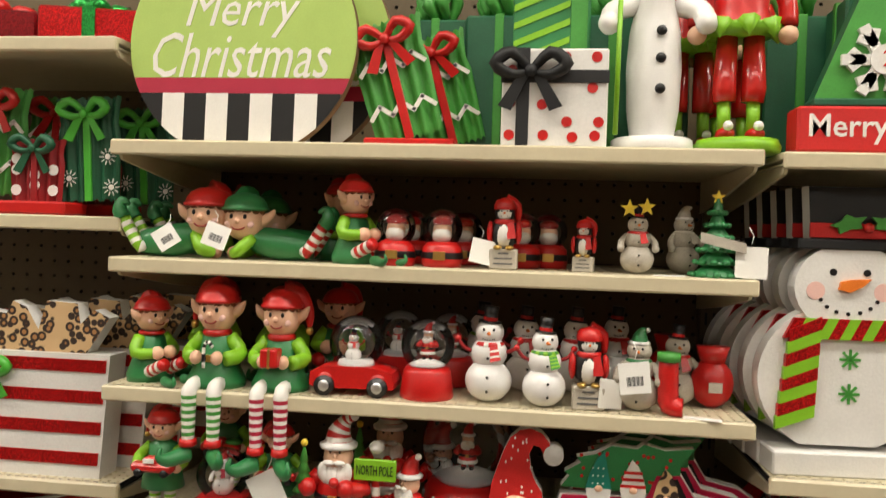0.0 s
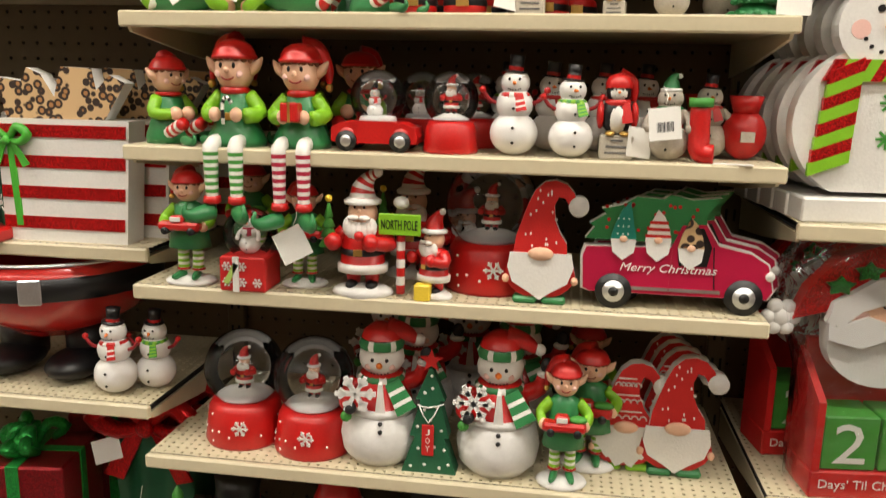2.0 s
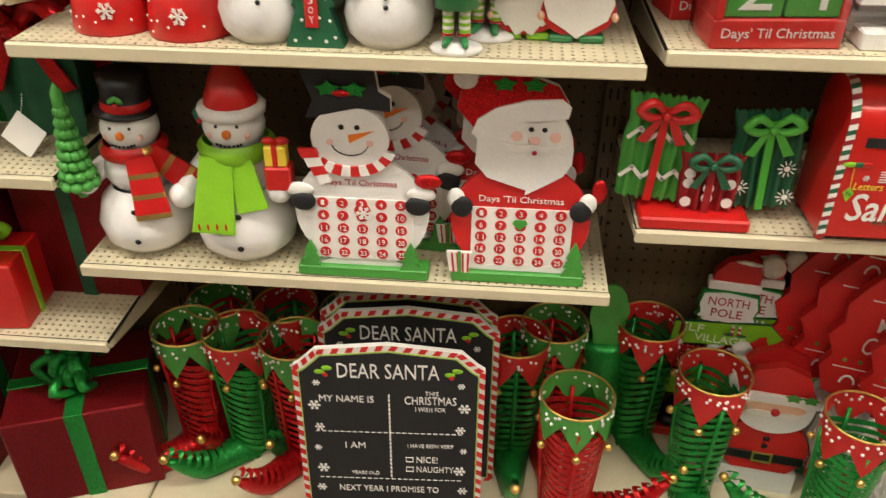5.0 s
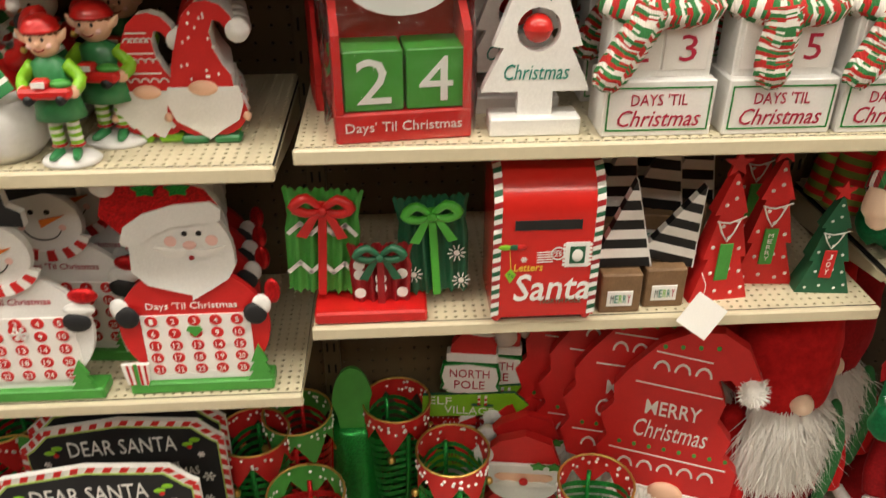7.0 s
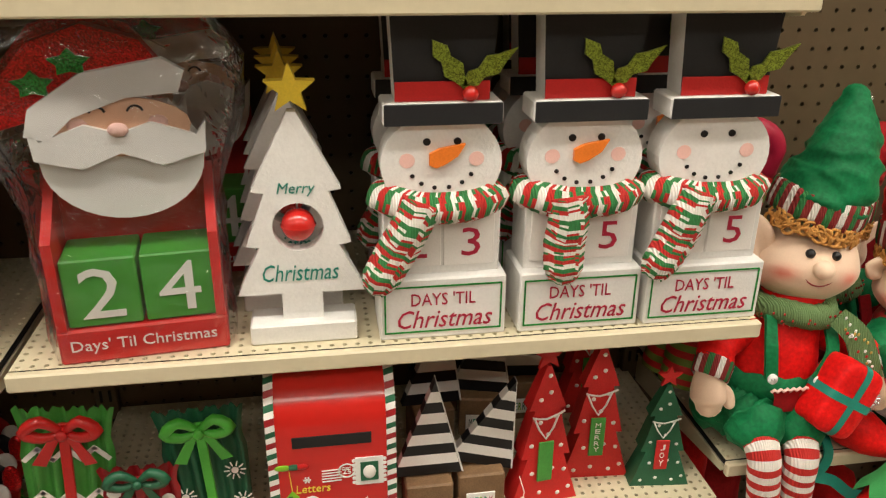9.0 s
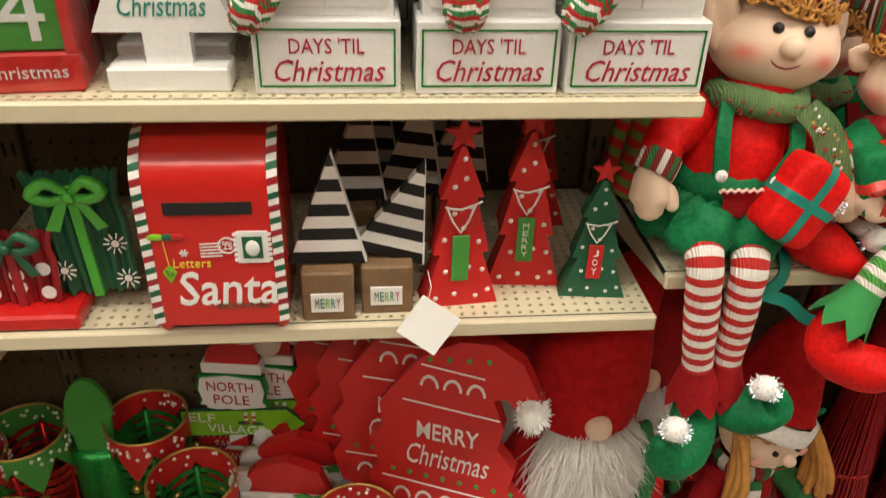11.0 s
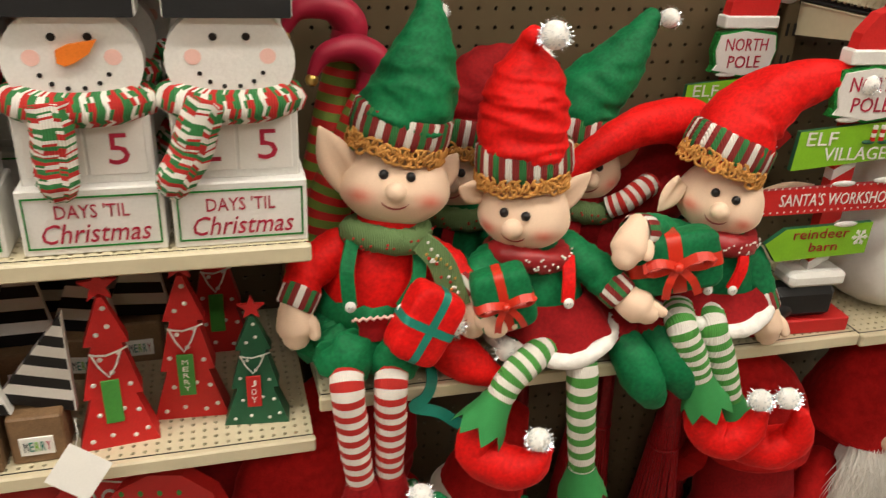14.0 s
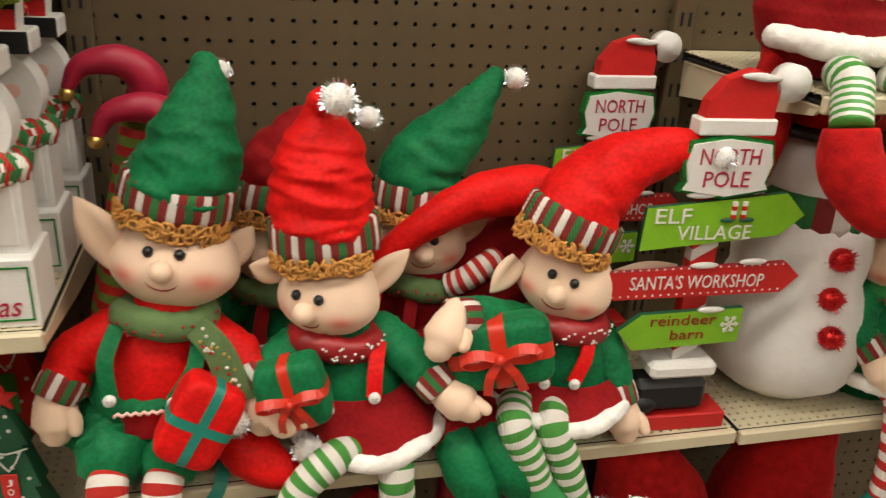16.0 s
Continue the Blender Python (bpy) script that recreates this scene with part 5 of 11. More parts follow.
def tiered_tree(label, w, h, x, y, z, colour, word, tagc, turn=0.0, n=14, group="dotted trees"):
    """A flat-sided wooden tree in three tiers with dots, a twine bow, a tag and a star."""
    ob = thing("tree_block", label, "decoration", None, pose(x, y, z, 0, 0, turn), group)
    d = w * 0.42
    out = [(-0.5, 0), (-0.27, 0.30), (-0.36, 0.30), (-0.18, 0.60), (-0.27, 0.60), (-0.03, 0.86), (0.03, 0.86), (0.27, 0.60), (0.18, 0.60), (0.36, 0.30), (0.27, 0.30), (0.5, 0)]
    t = M()
    v = [(u * w, -d / 2 + d * 0.36 * q, q * h) for u, q in out] + [(u * w, d / 2 - d * 0.36 * q, q * h) for u, q in out]
    k = len(out)
    t.put(v, [list(range(k))[::-1], list(range(k, 2 * k))] + [[i, (i + 1) % k, k + (i + 1) % k, k + i] for i in range(k)], colour, False)
    part("tree", t, ob)
    for px, pz in ((-0.33, 0.05), (-0.08, 0.07), (0.2, 0.05), (0.36, 0.08), (-0.2, 0.2), (0.1, 0.22), (0.28, 0.2), (-0.22, 0.38), (0.22, 0.36), (0.02, 0.44), (-0.1, 0.52), (0.12, 0.55), (0.04, 0.7), (-0.1, 0.66), (0.02, 0.8)):
        part("dot", M().ell((px * w, -d / 2 + d * 0.36 * pz, pz * h), (h * 0.014, h * 0.004, h * 0.014), "white", 8, 5), ob)
    part("star", M().plate(star_points(0, h * 0.92, h * 0.095), -d * 0.16, -d * 0.02, "red_wood"), ob)
    tw = M().tube([(-w * 0.22, -d * 0.33, h * 0.56), (-w * 0.02, -d * 0.36, h * 0.545), (w * 0.25, -d * 0.33, h * 0.58)], h * 0.006, "paper", 6, fine=2)
    tw.tube([(-w * 0.2, -d * 0.33, h * 0.56), (-w * 0.02, -d * 0.40, h * 0.42), (w * 0.16, -d * 0.33, h * 0.56)], h * 0.006, "paper", 6, fine=2)
    part("twine", tw, ob)
    tag = part("tag", M().box((-w * 0.02, -d * 0.47, h * 0.28), (w * 0.22, h * 0.012, h * 0.26), tagc, bev=0.0005), ob)
    for i, ch in enumerate(word):
        part("lettering", words(ch, w * 0.08, h * 0.2 / max(len(word), 3) * 0.75, "white"), tag, "", pose(-w * 0.02, -d * 0.47 - h * 0.0063, h * (0.385 - 0.21 * (i + 0.5) / len(word))))
    return ob


tiered_tree("small green dotted wooden tree with a red joy tag", 0.072, 0.164, 0.004, 0.879, Z5, "green_deep", "JOY", "red_wood")
put_fig("elf_figurine", "resin elf on a snow mound carrying a red truck", "figurine", elf_standing(0.174), 0.176, 0.872, Z5, 0, "truck elves").scale = (0.86, 0.9, 1.0)
put_fig("elf_figurine", "resin elf on a snow mound carrying a red truck", "figurine", elf_standing(0.174), 0.21, 0.929, Z5, -8, "truck elves")
put_fig("elf_figurine", "resin elf on a snow mound carrying a red truck", "figurine", elf_standing(0.174), 0.21, 1.034, Z5, -8, "truck elves")
gnome_board("flat red wooden gnome with a striped hat and scalloped beard", 0.095, 0.152, 0.257, 0.922, Z5, "stripes")
for k in range(4):
    gnome_board("flat red wooden gnome with a dotted hat and white beard", 0.1, 0.166, 0.322 - 0.006 * k, 0.916 + 0.03 * k, Z5, "dots" if k != 1 else "stripes")

# ---- shelf b6 ----
Z6 = 0.729


def big_snowman(h, kind):
    m = M()
    m.lathe([(0, 0), (h * 0.15, 0), (h * 0.235, h * 0.08), (h * 0.255, h * 0.18), (h * 0.22, h * 0.30), (h * 0.15, h * 0.37)], "white_satin", seg=28)
    m.ell((0, 0, h * 0.46), (h * 0.175, h * 0.16, h * 0.15), "white_satin", 22, 14)
    zc, r = h * 0.685, h * 0.142
    m.ell((0, 0, zc), (r * 1.03, r, r * 0.92), "white_satin", 22, 14)
    ball_face(m, (0, 0, zc), r, "orange", 0.055, "blush_pale", False, 7)
    for z, y in ((0.48, 0.165), (0.30, 0.225), (0.14, 0.255)):
        m.ell((h * 0.02, -h * y, h * z), (h * 0.017, h * 0.008, h * 0.015), "black", 10, 6)
    if kind == "tree":
        top_hat(m, (0, 0, zc + r * 0.6), r * 1.1, h * 0.2, "red", 4, True, 0.75)
        scarf_round(m, h * 0.575, h * 0.15, h * 0.085, ["red", "red", "red", "red", "red", "gold"])
        scarf_tail(m, (h * 0.08, -h * 0.15, h * 0.58), (h * 0.13, -h * 0.235, h * 0.28), h * 0.14, ["red", "red", "red", "gold"], steps=12)
        scarf_tail(m, (h * 0.13, -h * 0.12, h * 0.59), (h * 0.33, -h * 0.14, h * 0.44), h * 0.12, ["red", "red", "red", "gold"], steps=9)
        limb(m, [(-h * 0.15, 0, h * 0.48), (-h * 0.24, -h * 0.08, h * 0.42), (-h * 0.23, -h * 0.14, h * 0.43)], h * 0.055, h * 0.05, "white_satin", "white_satin")
        rnd = random.Random(2)
        for k in range(9):
            zz, rr = h * (0.44 + 0.055 * k), h * (0.095 - 0.0095 * k)
            for j in range(9):
                a = j * 0.698 + k * 0.4
                m.ell((-h * 0.25 + rr * 0.75 * math.cos(a), -h * 0.16 + rr * 0.75 * math.sin(a), zz), (h * 0.03 * (1.2 - 0.08 * k), h * 0.03 * (1.2 - 0.08 * k), h * 0.028), "green_mid", 7, 5)
        m.tube([(-h * 0.25, -h * 0.16, h * 0.36), (-h * 0.25, -h * 0.16, h * 0.92), (-h * 0.25, -h * 0.16, h * 0.97)], [h * 0.025, h * 0.03, h * 0.004], "green_mid", 8)
    else:
        cap_hat(m, (0, 0, zc + r * 0.55), r * 0.95, h * 0.25, "red", "snow_grit", -0.12, 0.0, "snow_grit")
        m.ell((-r * 1.02, -r * 0.35, zc + r * 0.45), (r * 0.2, r * 0.14, r * 0.22), "green_deep", 8, 6)
        m.ell((-r * 0.95, -r * 0.55, zc + r * 0.3), r * 0.09, "red", 8, 6)
        scarf_round(m, h * 0.575, h * 0.16, h * 0.1, ["green_lime"])
        scarf_tail(m, (-h * 0.06, -h * 0.15, h * 0.58), (-h * 0.09, -h * 0.26, h * 0.24), h * 0.15, ["green_lime"] * 6 + ["green_lime"], steps=10)
        scarf_tail(m, (h * 0.05, -h * 0.15, h * 0.56), (h * 0.1, -h * 0.22, h * 0.34), h * 0.11, ["green_lime"], steps=8)
        for k in range(4):
            m.ell((-h * 0.15 + 0.042 * h * k, -h * 0.285, h * 0.28), (h * 0.006, h * 0.004, h * 0.02), "red", 6, 5)
        limb(m, [(-h * 0.15, 0, h * 0.5), (-h * 0.22, -h * 0.06, h * 0.42), (-h * 0.27, -h * 0.1, h * 0.35)], h * 0.055, h * 0.05, "white_satin", "white_satin")
        limb(m, [(h * 0.15, 0, h * 0.5), (h * 0.22, -h * 0.08, h * 0.42), (h * 0.22, -h * 0.16, h * 0.42)], h * 0.055, h * 0.05, "white_satin", "white_satin")
        m.box((h * 0.23, -h * 0.17, h * 0.5), (h * 0.12, h * 0.1, h * 0.12), "red")
        m.box((h * 0.225, -h * 0.17, h * 0.61), (h * 0.1, h * 0.08, h * 0.1), "yellow")
        m.box((h * 0.225, -h * 0.17, h * 0.615), (h * 0.025, h * 0.085, h * 0.105), "red")
        for s in (-1, 1):
            m.ell((h * 0.225 + s * h * 0.03, -h * 0.17, h * 0.675), (h * 0.035, h * 0.02, h * 0.02), "red", 9, 6)
    return m


put_fig("snowman_statue", "large glossy snowman in a black top hat holding a green tree", "figurine", big_snowman(0.282, "tree"), -0.298, 0.945, Z6, 4)
put_fig("snowman_statue", "large glossy snowman in a santa hat and lime scarf", "figurine", big_snowman(0.300, "gift"), -0.142, 0.942, Z6, 4)


def arc(cx, cz, rx, rz, a0, a1, n=14):
    return [(cx + rx * math.cos(radians(a0 + (a1 - a0) * k / n)), cz + rz * math.sin(radians(a0 + (a1 - a0) * k / n))) for k in range(n + 1)]


NUMBERS = {}


def day_grid(ob, x0, z0, dx, dz, r, y):
    for k in range(25):
        cx, cz = x0 + dx * (k % 5), z0 - dz * (k // 5)
        d = part("day_disc", M().disc(cx, cz, r, y, "red_wood", 0.001, 14), ob)
        if k not in NUMBERS:
            NUMBERS[k] = words(str(k + 1), r * (0.6 if k < 9 else 1.1), r * 1.0, "white")
        part("lettering", NUMBERS[k], d, "", pose(cx, y - 0.0012, cz))


def small_tree_cut(ob, x, z, w, h, y):
    pts = [(-0.5, 0.0), (-0.25, 0.25), (-0.42, 0.25), (-0.18, 0.52), (-0.32, 0.52), (0, 1.0), (0.32, 0.52), (0.18, 0.52), (0.42, 0.25), (0.25, 0.25), (0.5, 0.0)]
    part("tree_cutout", M().plate([(x + a * w, z + b * h) for a, b in pts], y - 0.005, y, "green_mid"), ob)


def snowman_calendar(x, y, z, turn=0.0):
    ob = thing("countdown_calendar", "wooden snowman countdown calendar with red number discs", "calendar", None, pose(x, y, z, -4, 0, turn), "snowman calendars")
    part("base", M().box((0, 0.004, 0.009), (0.196, 0.036, 0.018), "green_mid", bev=0.002), ob)
    part("body_board", M().plate(arc(0, 0.11, 0.098, 0.095, -60, 240, 30) + [(-0.07, 0.018), (0.07, 0.018)], -0.004, 0.006, "white_wood"), ob)
    part("panel", M().plate([(-0.072, 0.03), (0.075, 0.03), (0.075, 0.135), (-0.072, 0.135)], -0.006, -0.004, "white"), ob)
    part("head_board", M().plate(arc(-0.012, 0.232, 0.055, 0.05, 0, 360, 26)[:-1], -0.007, 0.005, "white_wood"), ob)
    f = M()
    for s in (-1, 1):
        f.disc(-0.012 + s * 0.011, 0.25, 0.004, -0.007, "black", 0.001, 10)
        f.disc(-0.012 + s * 0.028, 0.226, 0.005, -0.007, "blush_pale", 0.0008, 10)
    f.plate([(-0.012, 0.226), (-0.014, 0.238), (0.022, 0.246)], -0.0095, -0.007, "orange")
    f.strip(arc(-0.012, 0.226, 0.026, 0.02, 195, 345, 9), 0.0016, -0.007, "black")
    part("face", f, ob)
    hat = M().plate([(-0.072, 0.262), (-0.066, 0.278), (-0.06, 0.29), (-0.078, 0.338), (-0.02, 0.352), (0.024, 0.345), (0.03, 0.306), (0.046, 0.296), (0.046, 0.276), (0.0, 0.28)], -0.009, 0.004, "chalk_black", "white_wood")
    part("hat", hat, ob)
    sc = M()
    a = arc(-0.012, 0.225, 0.066, 0.052, 195, 345, 12)
    b = arc(-0.012, 0.225, 0.052, 0.036, 195, 345, 12)
    for k in range(12):
        sc.plate([a[k], a[k + 1], b[k + 1], b[k]], -0.011, -0.004, "red_wood" if k % 2 == 0 else "white")
    for k in range(4):
        sc.plate([(-0.086 + 0.008 * k, 0.215 - 0.014 * k), (-0.06 + 0.005 * k, 0.216 - 0.013 * k), (-0.055 + 0.005 * k, 0.203 - 0.013 * k), (-0.08 + 0.008 * k, 0.2 - 0.014 * k)], -0.012, -0.005, "red_wood" if k % 2 == 0 else "white")
    part("scarf", sc, ob)
    for s in (-1, 1):
        part("holly_leaf", M().plate([(-0.02 + s * 0.018 + px * 0.018, 0.308 + pz * 0.012) for px, pz in star_points(0, 0, 1, 5, 0.6)], -0.013, -0.009, "glitter_green"), ob)
        part("cuff", M().ell((s * 0.088, -0.008, 0.148), (0.021, 0.006, 0.012), "white_wood", 12, 7, at=pose(0, 0, 0, 0, 0, 0)), ob)
        part("mitten", M().ell((s * 0.083, -0.011, 0.13), (0.019, 0.006, 0.016), "chalk_black", 12, 7), ob)
    part("holly_berry", M().ell((-0.02, -0.012, 0.302), (0.014, 0.004, 0.005), "glitter_red", 10, 6), ob)
    part("cardinal", M().ell((0.098, -0.012, 0.172), (0.02, 0.006, 0.012), "glitter_red", 12, 7, at=pose(0, 0, 0, 0, 0, 0)), ob)
    lettering("Days 'Til Christmas", 0.0, -0.0045, 0.160, 0.105, 0.013, "crimson", ob)
    day_grid(ob, -0.056, 0.127, 0.0285, 0.0215, 0.0085, -0.0062)
    mk = M()
    flake(mk, 0.004, 0.112, 0.011, -0.008, "white", 0.25)
    mk.disc(0.002, 0.116, 0.012, -0.0072, "red", 0.0006, 14)
    part("marker", mk, ob)
    small_tree_cut(ob, -0.078, 0.018, 0.032, 0.045, -0.008)
    small_tree_cut(ob, 0.072, 0.018, 0.034, 0.048, -0.008)
    ob.scale = (0.97, 1.0, 0.915)
    return ob


def santa_calendar(x, y, z, turn=0.0):
    ob = thing("countdown_calendar", "wooden santa countdown calendar with red number discs", "calendar", None, pose(x, y, z, -4, 0, turn), "santa calendars")
    part("base", M().box((0, 0.004, 0.009), (0.196, 0.036, 0.018), "green_mid", bev=0.002), ob)
    part("body_board", M().plate(arc(0, 0.105, 0.1, 0.098, -55, 235, 30) + [(-0.08, 0.018), (0.08, 0.018)], -0.004, 0.006, "red_wood"), ob)
    part("panel", M().plate([(-0.07, 0.028), (0.075, 0.028), (0.075, 0.128), (-0.07, 0.128)], -0.006, -0.004, "white"), ob)
    part("hem", M().plate([(-0.075, 0.019)] + [(-0.075 + 0.0075 * k, 0.03 + 0.003 * math.sin(k * 1.2)) for k in range(21)] + [(0.075, 0.019)], -0.0065, -0.004, "white_wood"), ob)
    beard = arc(0.0, 0.225, 0.066, 0.072, 0, 180, 14) + [(-0.068, 0.20), (-0.05, 0.178), (-0.02, 0.168), (0.005, 0.16), (0.004, 0.152), (0.03, 0.168), (0.055, 0.185), (0.066, 0.205)]
    part("beard", M().plate(beard, -0.008, 0.004, "white_wood"), ob)
    hat = M().plate([(-0.07, 0.255), (-0.095, 0.285), (-0.085, 0.322), (-0.05, 0.335), (0.0, 0.335), (0.04, 0.32), (0.055, 0.295), (0.0, 0.28)], -0.009, 0.004, "glitter_red", "white_wood")
    part("hat", hat, ob)
    part("pompom", M().ell((-0.083, -0.006, 0.328), (0.017, 0.01, 0.017), "snow_grit", 14, 9), ob)
    part("hat_brim", M().plate([(-0.074, 0.248), (-0.066, 0.27), (-0.04, 0.288), (0.0, 0.3), (0.045, 0.303), (0.058, 0.292), (0.055, 0.276), (0.03, 0.272), (-0.01, 0.268), (-0.04, 0.252), (-0.06, 0.238)], -0.014, -0.008, "white_wood"), ob)
    f = M()
    for s in (-1, 1):
        f.disc(0.016 + s * 0.009, 0.256, 0.0038, -0.008, "black", 0.001, 10)
        f.disc(0.014 + s * 0.026, 0.245, 0.008, -0.008, "blush_pale", 0.0008, 12)
        f.plate([(0.012, 0.236), (0.012 + s * 0.02, 0.232), (0.012 + s * 0.045, 0.238), (0.012 + s * 0.03, 0.222), (0.012 + s * 0.012, 0.222)], -0.013, -0.008, "white")
    f.ell((0.012, -0.011, 0.24), (0.009, 0.005, 0.006), "blush_pale", 10, 6)
    f.disc(0.013, 0.222, 0.0036, -0.0125, "red_deep", 0.001, 10)
    part("face", f, ob)
    for s in (-1, 1):
        part("holly_leaf", M().plate([(-0.012 + s * 0.02 + px * 0.017, 0.322 + pz * 0.011) for px, pz in star_points(0, 0, 1, 5, 0.6)], -0.013, -0.009, "glitter_green"), ob)
        part("cuff", M().ell((s * 0.093, -0.008, 0.142), (0.013, 0.006, 0.017), "white_wood", 12, 7), ob)
        part("mitten", M().ell((s * 0.084, -0.011, 0.13), (0.016, 0.006, 0.018), "chalk_black", 12, 7), ob)
    lettering("Days 'Til Christmas", 0.0, -0.0045, 0.141, 0.12, 0.014, "white", ob)
    day_grid(ob, -0.056, 0.119, 0.0285, 0.0205, 0.0085, -0.0062)
    part("marker", M().plate([(0.0, 0.093), (-0.011, 0.104), (-0.008, 0.11), (0.008, 0.11), (0.011, 0.104)], -0.009, -0.0075, "green_mid"), ob)
    small_tree_cut(ob, 0.082, 0.018, 0.036, 0.06, -0.008)
    gb = M().plate([(-0.1, 0.018), (-0.072, 0.016), (-0.068, 0.052), (-0.105, 0.052)], -0.014, -0.008, "white")
    for k in range(4):
        gb.strip([(-0.097 + k * 0.008, 0.05), (-0.094 + k * 0.007, 0.018)], 0.003, -0.014, "red", 0.0006)
    gb.strip([(-0.086, 0.053), (-0.085, 0.016)], 0.005, -0.0146, "green_mid", 0.0006)
    part("gift_cutout", gb, ob)
    part("side_cardinal", M().ell((0.108, -0.002, 0.16), (0.011, 0.005, 0.02), "glitter_red", 12, 7), ob)
    ob.scale = (0.97, 1.0, 0.915)
    return ob


snowman_calendar(0.045, 0.884, Z6)
for k in range(3):
    snowman_calendar(0.08 + 0.012 * k, 0.969 + 0.06 * k, Z6, -4)
santa_calendar(0.268, 0.890, Z6)
for k in range(3):
    santa_calendar(0.245 - 0.012 * k, 0.969 + 0.06 * k, Z6, 3)

# ---- flat wooden and paper things, bay c ----
def ribbon_bow(m, x, y, z, w, name, tails=True):
    """Loops and tails of a ribbon bow, facing -y."""
    for s in (-1, 1):
        m.tube([(x, y, z), (x + s * w * 0.3, y - w * 0.1, z + w * 0.28), (x + s * w * 0.55, y - w * 0.12, z + w * 0.1), (x + s * w * 0.3, y - w * 0.06, z - w * 0.06), (x, y, z)], [w * 0.06, w * 0.1, w * 0.11, w * 0.09, w * 0.05], name, 7, fine=3)
        if tails:
            m.put([(x, y - w * 0.05, z), (x + s * w * 0.16, y - w * 0.08, z), (x + s * w * 0.5, y - w * 0.1, z - w * 0.55), (x + s * w * 0.3, y - w * 0.06, z - w * 0.62),
                   (x, y - w * 0.02, z), (x + s * w * 0.16, y - w * 0.05, z), (x + s * w * 0.5, y - w * 0.07, z - w * 0.55), (x + s * w * 0.3, y - w * 0.03, z - w * 0.62)],
                  [(0, 1, 2, 3), (7, 6, 5, 4), (0, 4, 5, 1), (1, 5, 6, 2), (2, 6, 7, 3), (3, 7, 4, 0)], name, False)
    m.ell((x, y - w * 0.1, z), (w * 0.1, w * 0.07, w * 0.1), name, 9, 7)


def corrugated(m, x, z0, w0, w1, h, y, name, waves=5, amp=0.004, at=None, pinch=0.12):
    """An upright sheet of corrugated metal, waisted near its top, w0 wide below and w1 above."""
    nx, nz = waves * 6, 8
    v, f = [], []
    for j in range(2):
        for k in range(nz + 1):
            u = k / nz
            w = (w0 + (w1 - w0) * u) * (1 - pinch * math.exp(-((u - 0.8) / 0.09) ** 2))
            for i in range(nx + 1):
                q = i / nx - 0.5
                edge = 0.02 * h * math.sin(i * 2.2) if k in (0, nz) else 0
                v.append((x + q * w, y + amp * math.sin(i / 6 * 2 * math.pi) + j * 0.0015, z0 + u * h + edge))
    n = (nx + 1) * (nz + 1)
    for k in range(nz):
        for i in range(nx):
            a = k * (nx + 1) + i
            f += [(a, a + 1, a + nx + 2, a + nx + 1), (n + a, n + a + nx + 1, n + a + nx + 2, n + a + 1)]
    m.put(v, f, name, True, at)


def zigzag(m, x, z, w, y, name, n=4, amp=0.35, t=0.006):
    pts = [(x - w / 2 + w * k / n, z + (w / n * amp * (1 if k % 2 else -1))) for k in range(n + 1)]
    m.strip(pts, t, y, name, 0.0012)


def burst(m, x, z, r, y):
    m.disc(x, z, r * 0.35, y, "white", 0.0012, 9)
    for k in range(10):
        a = 2 * math.pi * k / 10
        m.strip([(x + r * 0.55 * math.cos(a), z + r * 0.55 * math.sin(a)), (x + r * math.cos(a), z + r * math.sin(a))], r * 0.12, y, "white", 0.001)


def present(ob, name, x, w, h, colour, bow, ribbon, deco, z0=0.02, tilt=0.0, y=0.0):
    at = Matrix.Translation((x, y, z0)) @ pose(0, 0, 0, 0, tilt, 0)
    m = M()
    corrugated(m, 0, 0, w * 0.86, w, h, 0, colour, at=at)
    p = part(name, m, ob)
    if deco == "zig":
        for k in range(2):
            zz = h * (0.25 + 0.38 * k)
            part("zigzag_line", M().strip([(-w * 0.42 + w * 0.84 * q / 6, zz + (w * 0.09 if q % 2 else -w * 0.05)) for q in range(7)], 0.0055, -0.0045, "white", 0.001, at=at), p)
    elif deco == "dots":
        for k in range(7):
            part("dot", M().disc(w * (-0.32 + 0.32 * (k % 3)), h * (0.18 + 0.25 * (k // 3) + 0.08 * (k % 2)), 0.0075, -0.0045, "white", 0.0012, 12, at=at), p)
    else:
        for px, pz in ((-0.3, 0.22), (0.3, 0.42), (0.34, 0.12)):
            b = M()
            burst(b, px * w, pz * h, w * 0.12, -0.0045)
            for vv in range(len(b.v)):
                b.v[vv] = tuple(at @ Vector(b.v[vv]))
            part("star_burst", b, p)
    r = M().box((0, -0.006, h * 0.45), (w * 0.11, 0.004, h * 0.92), ribbon, at=at, bev=0.0008)
    part("ribbon", r, p)
    b = M()
    ribbon_bow(b, 0, -0.008, h * 0.84, w * 0.64, bow)
    for vv in range(len(b.v)):
        b.v[vv] = tuple(at @ Vector(b.v[vv]))
    part("bow", b, p)


def present_trio(x, y, z, turn=0.0):
    ob = thing("present_sign", "three corrugated metal gift boxes on a red base", "decoration", None, pose(x, y, z, 0, 0, turn), "corrugated gifts")
    part("base", M().box((-0.012, -0.012, 0.009), (0.145, 0.055, 0.018), "red", bev=0.003), ob)
    present(ob, "green_gift", -0.075, 0.1, 0.148, "green_mid", "red", "red", "zig", 0.028, 4)
    present(ob, "red_gift", 0.002, 0.085, 0.085, "red_deep", "green_deep", "red_deep", "dots", 0.018, 0, -0.012)
    present(ob, "dark_green_gift", 0.075, 0.096, 0.14, "green_deep", "bow_green", "bow_green", "burst", 0.022, -3)
    return ob


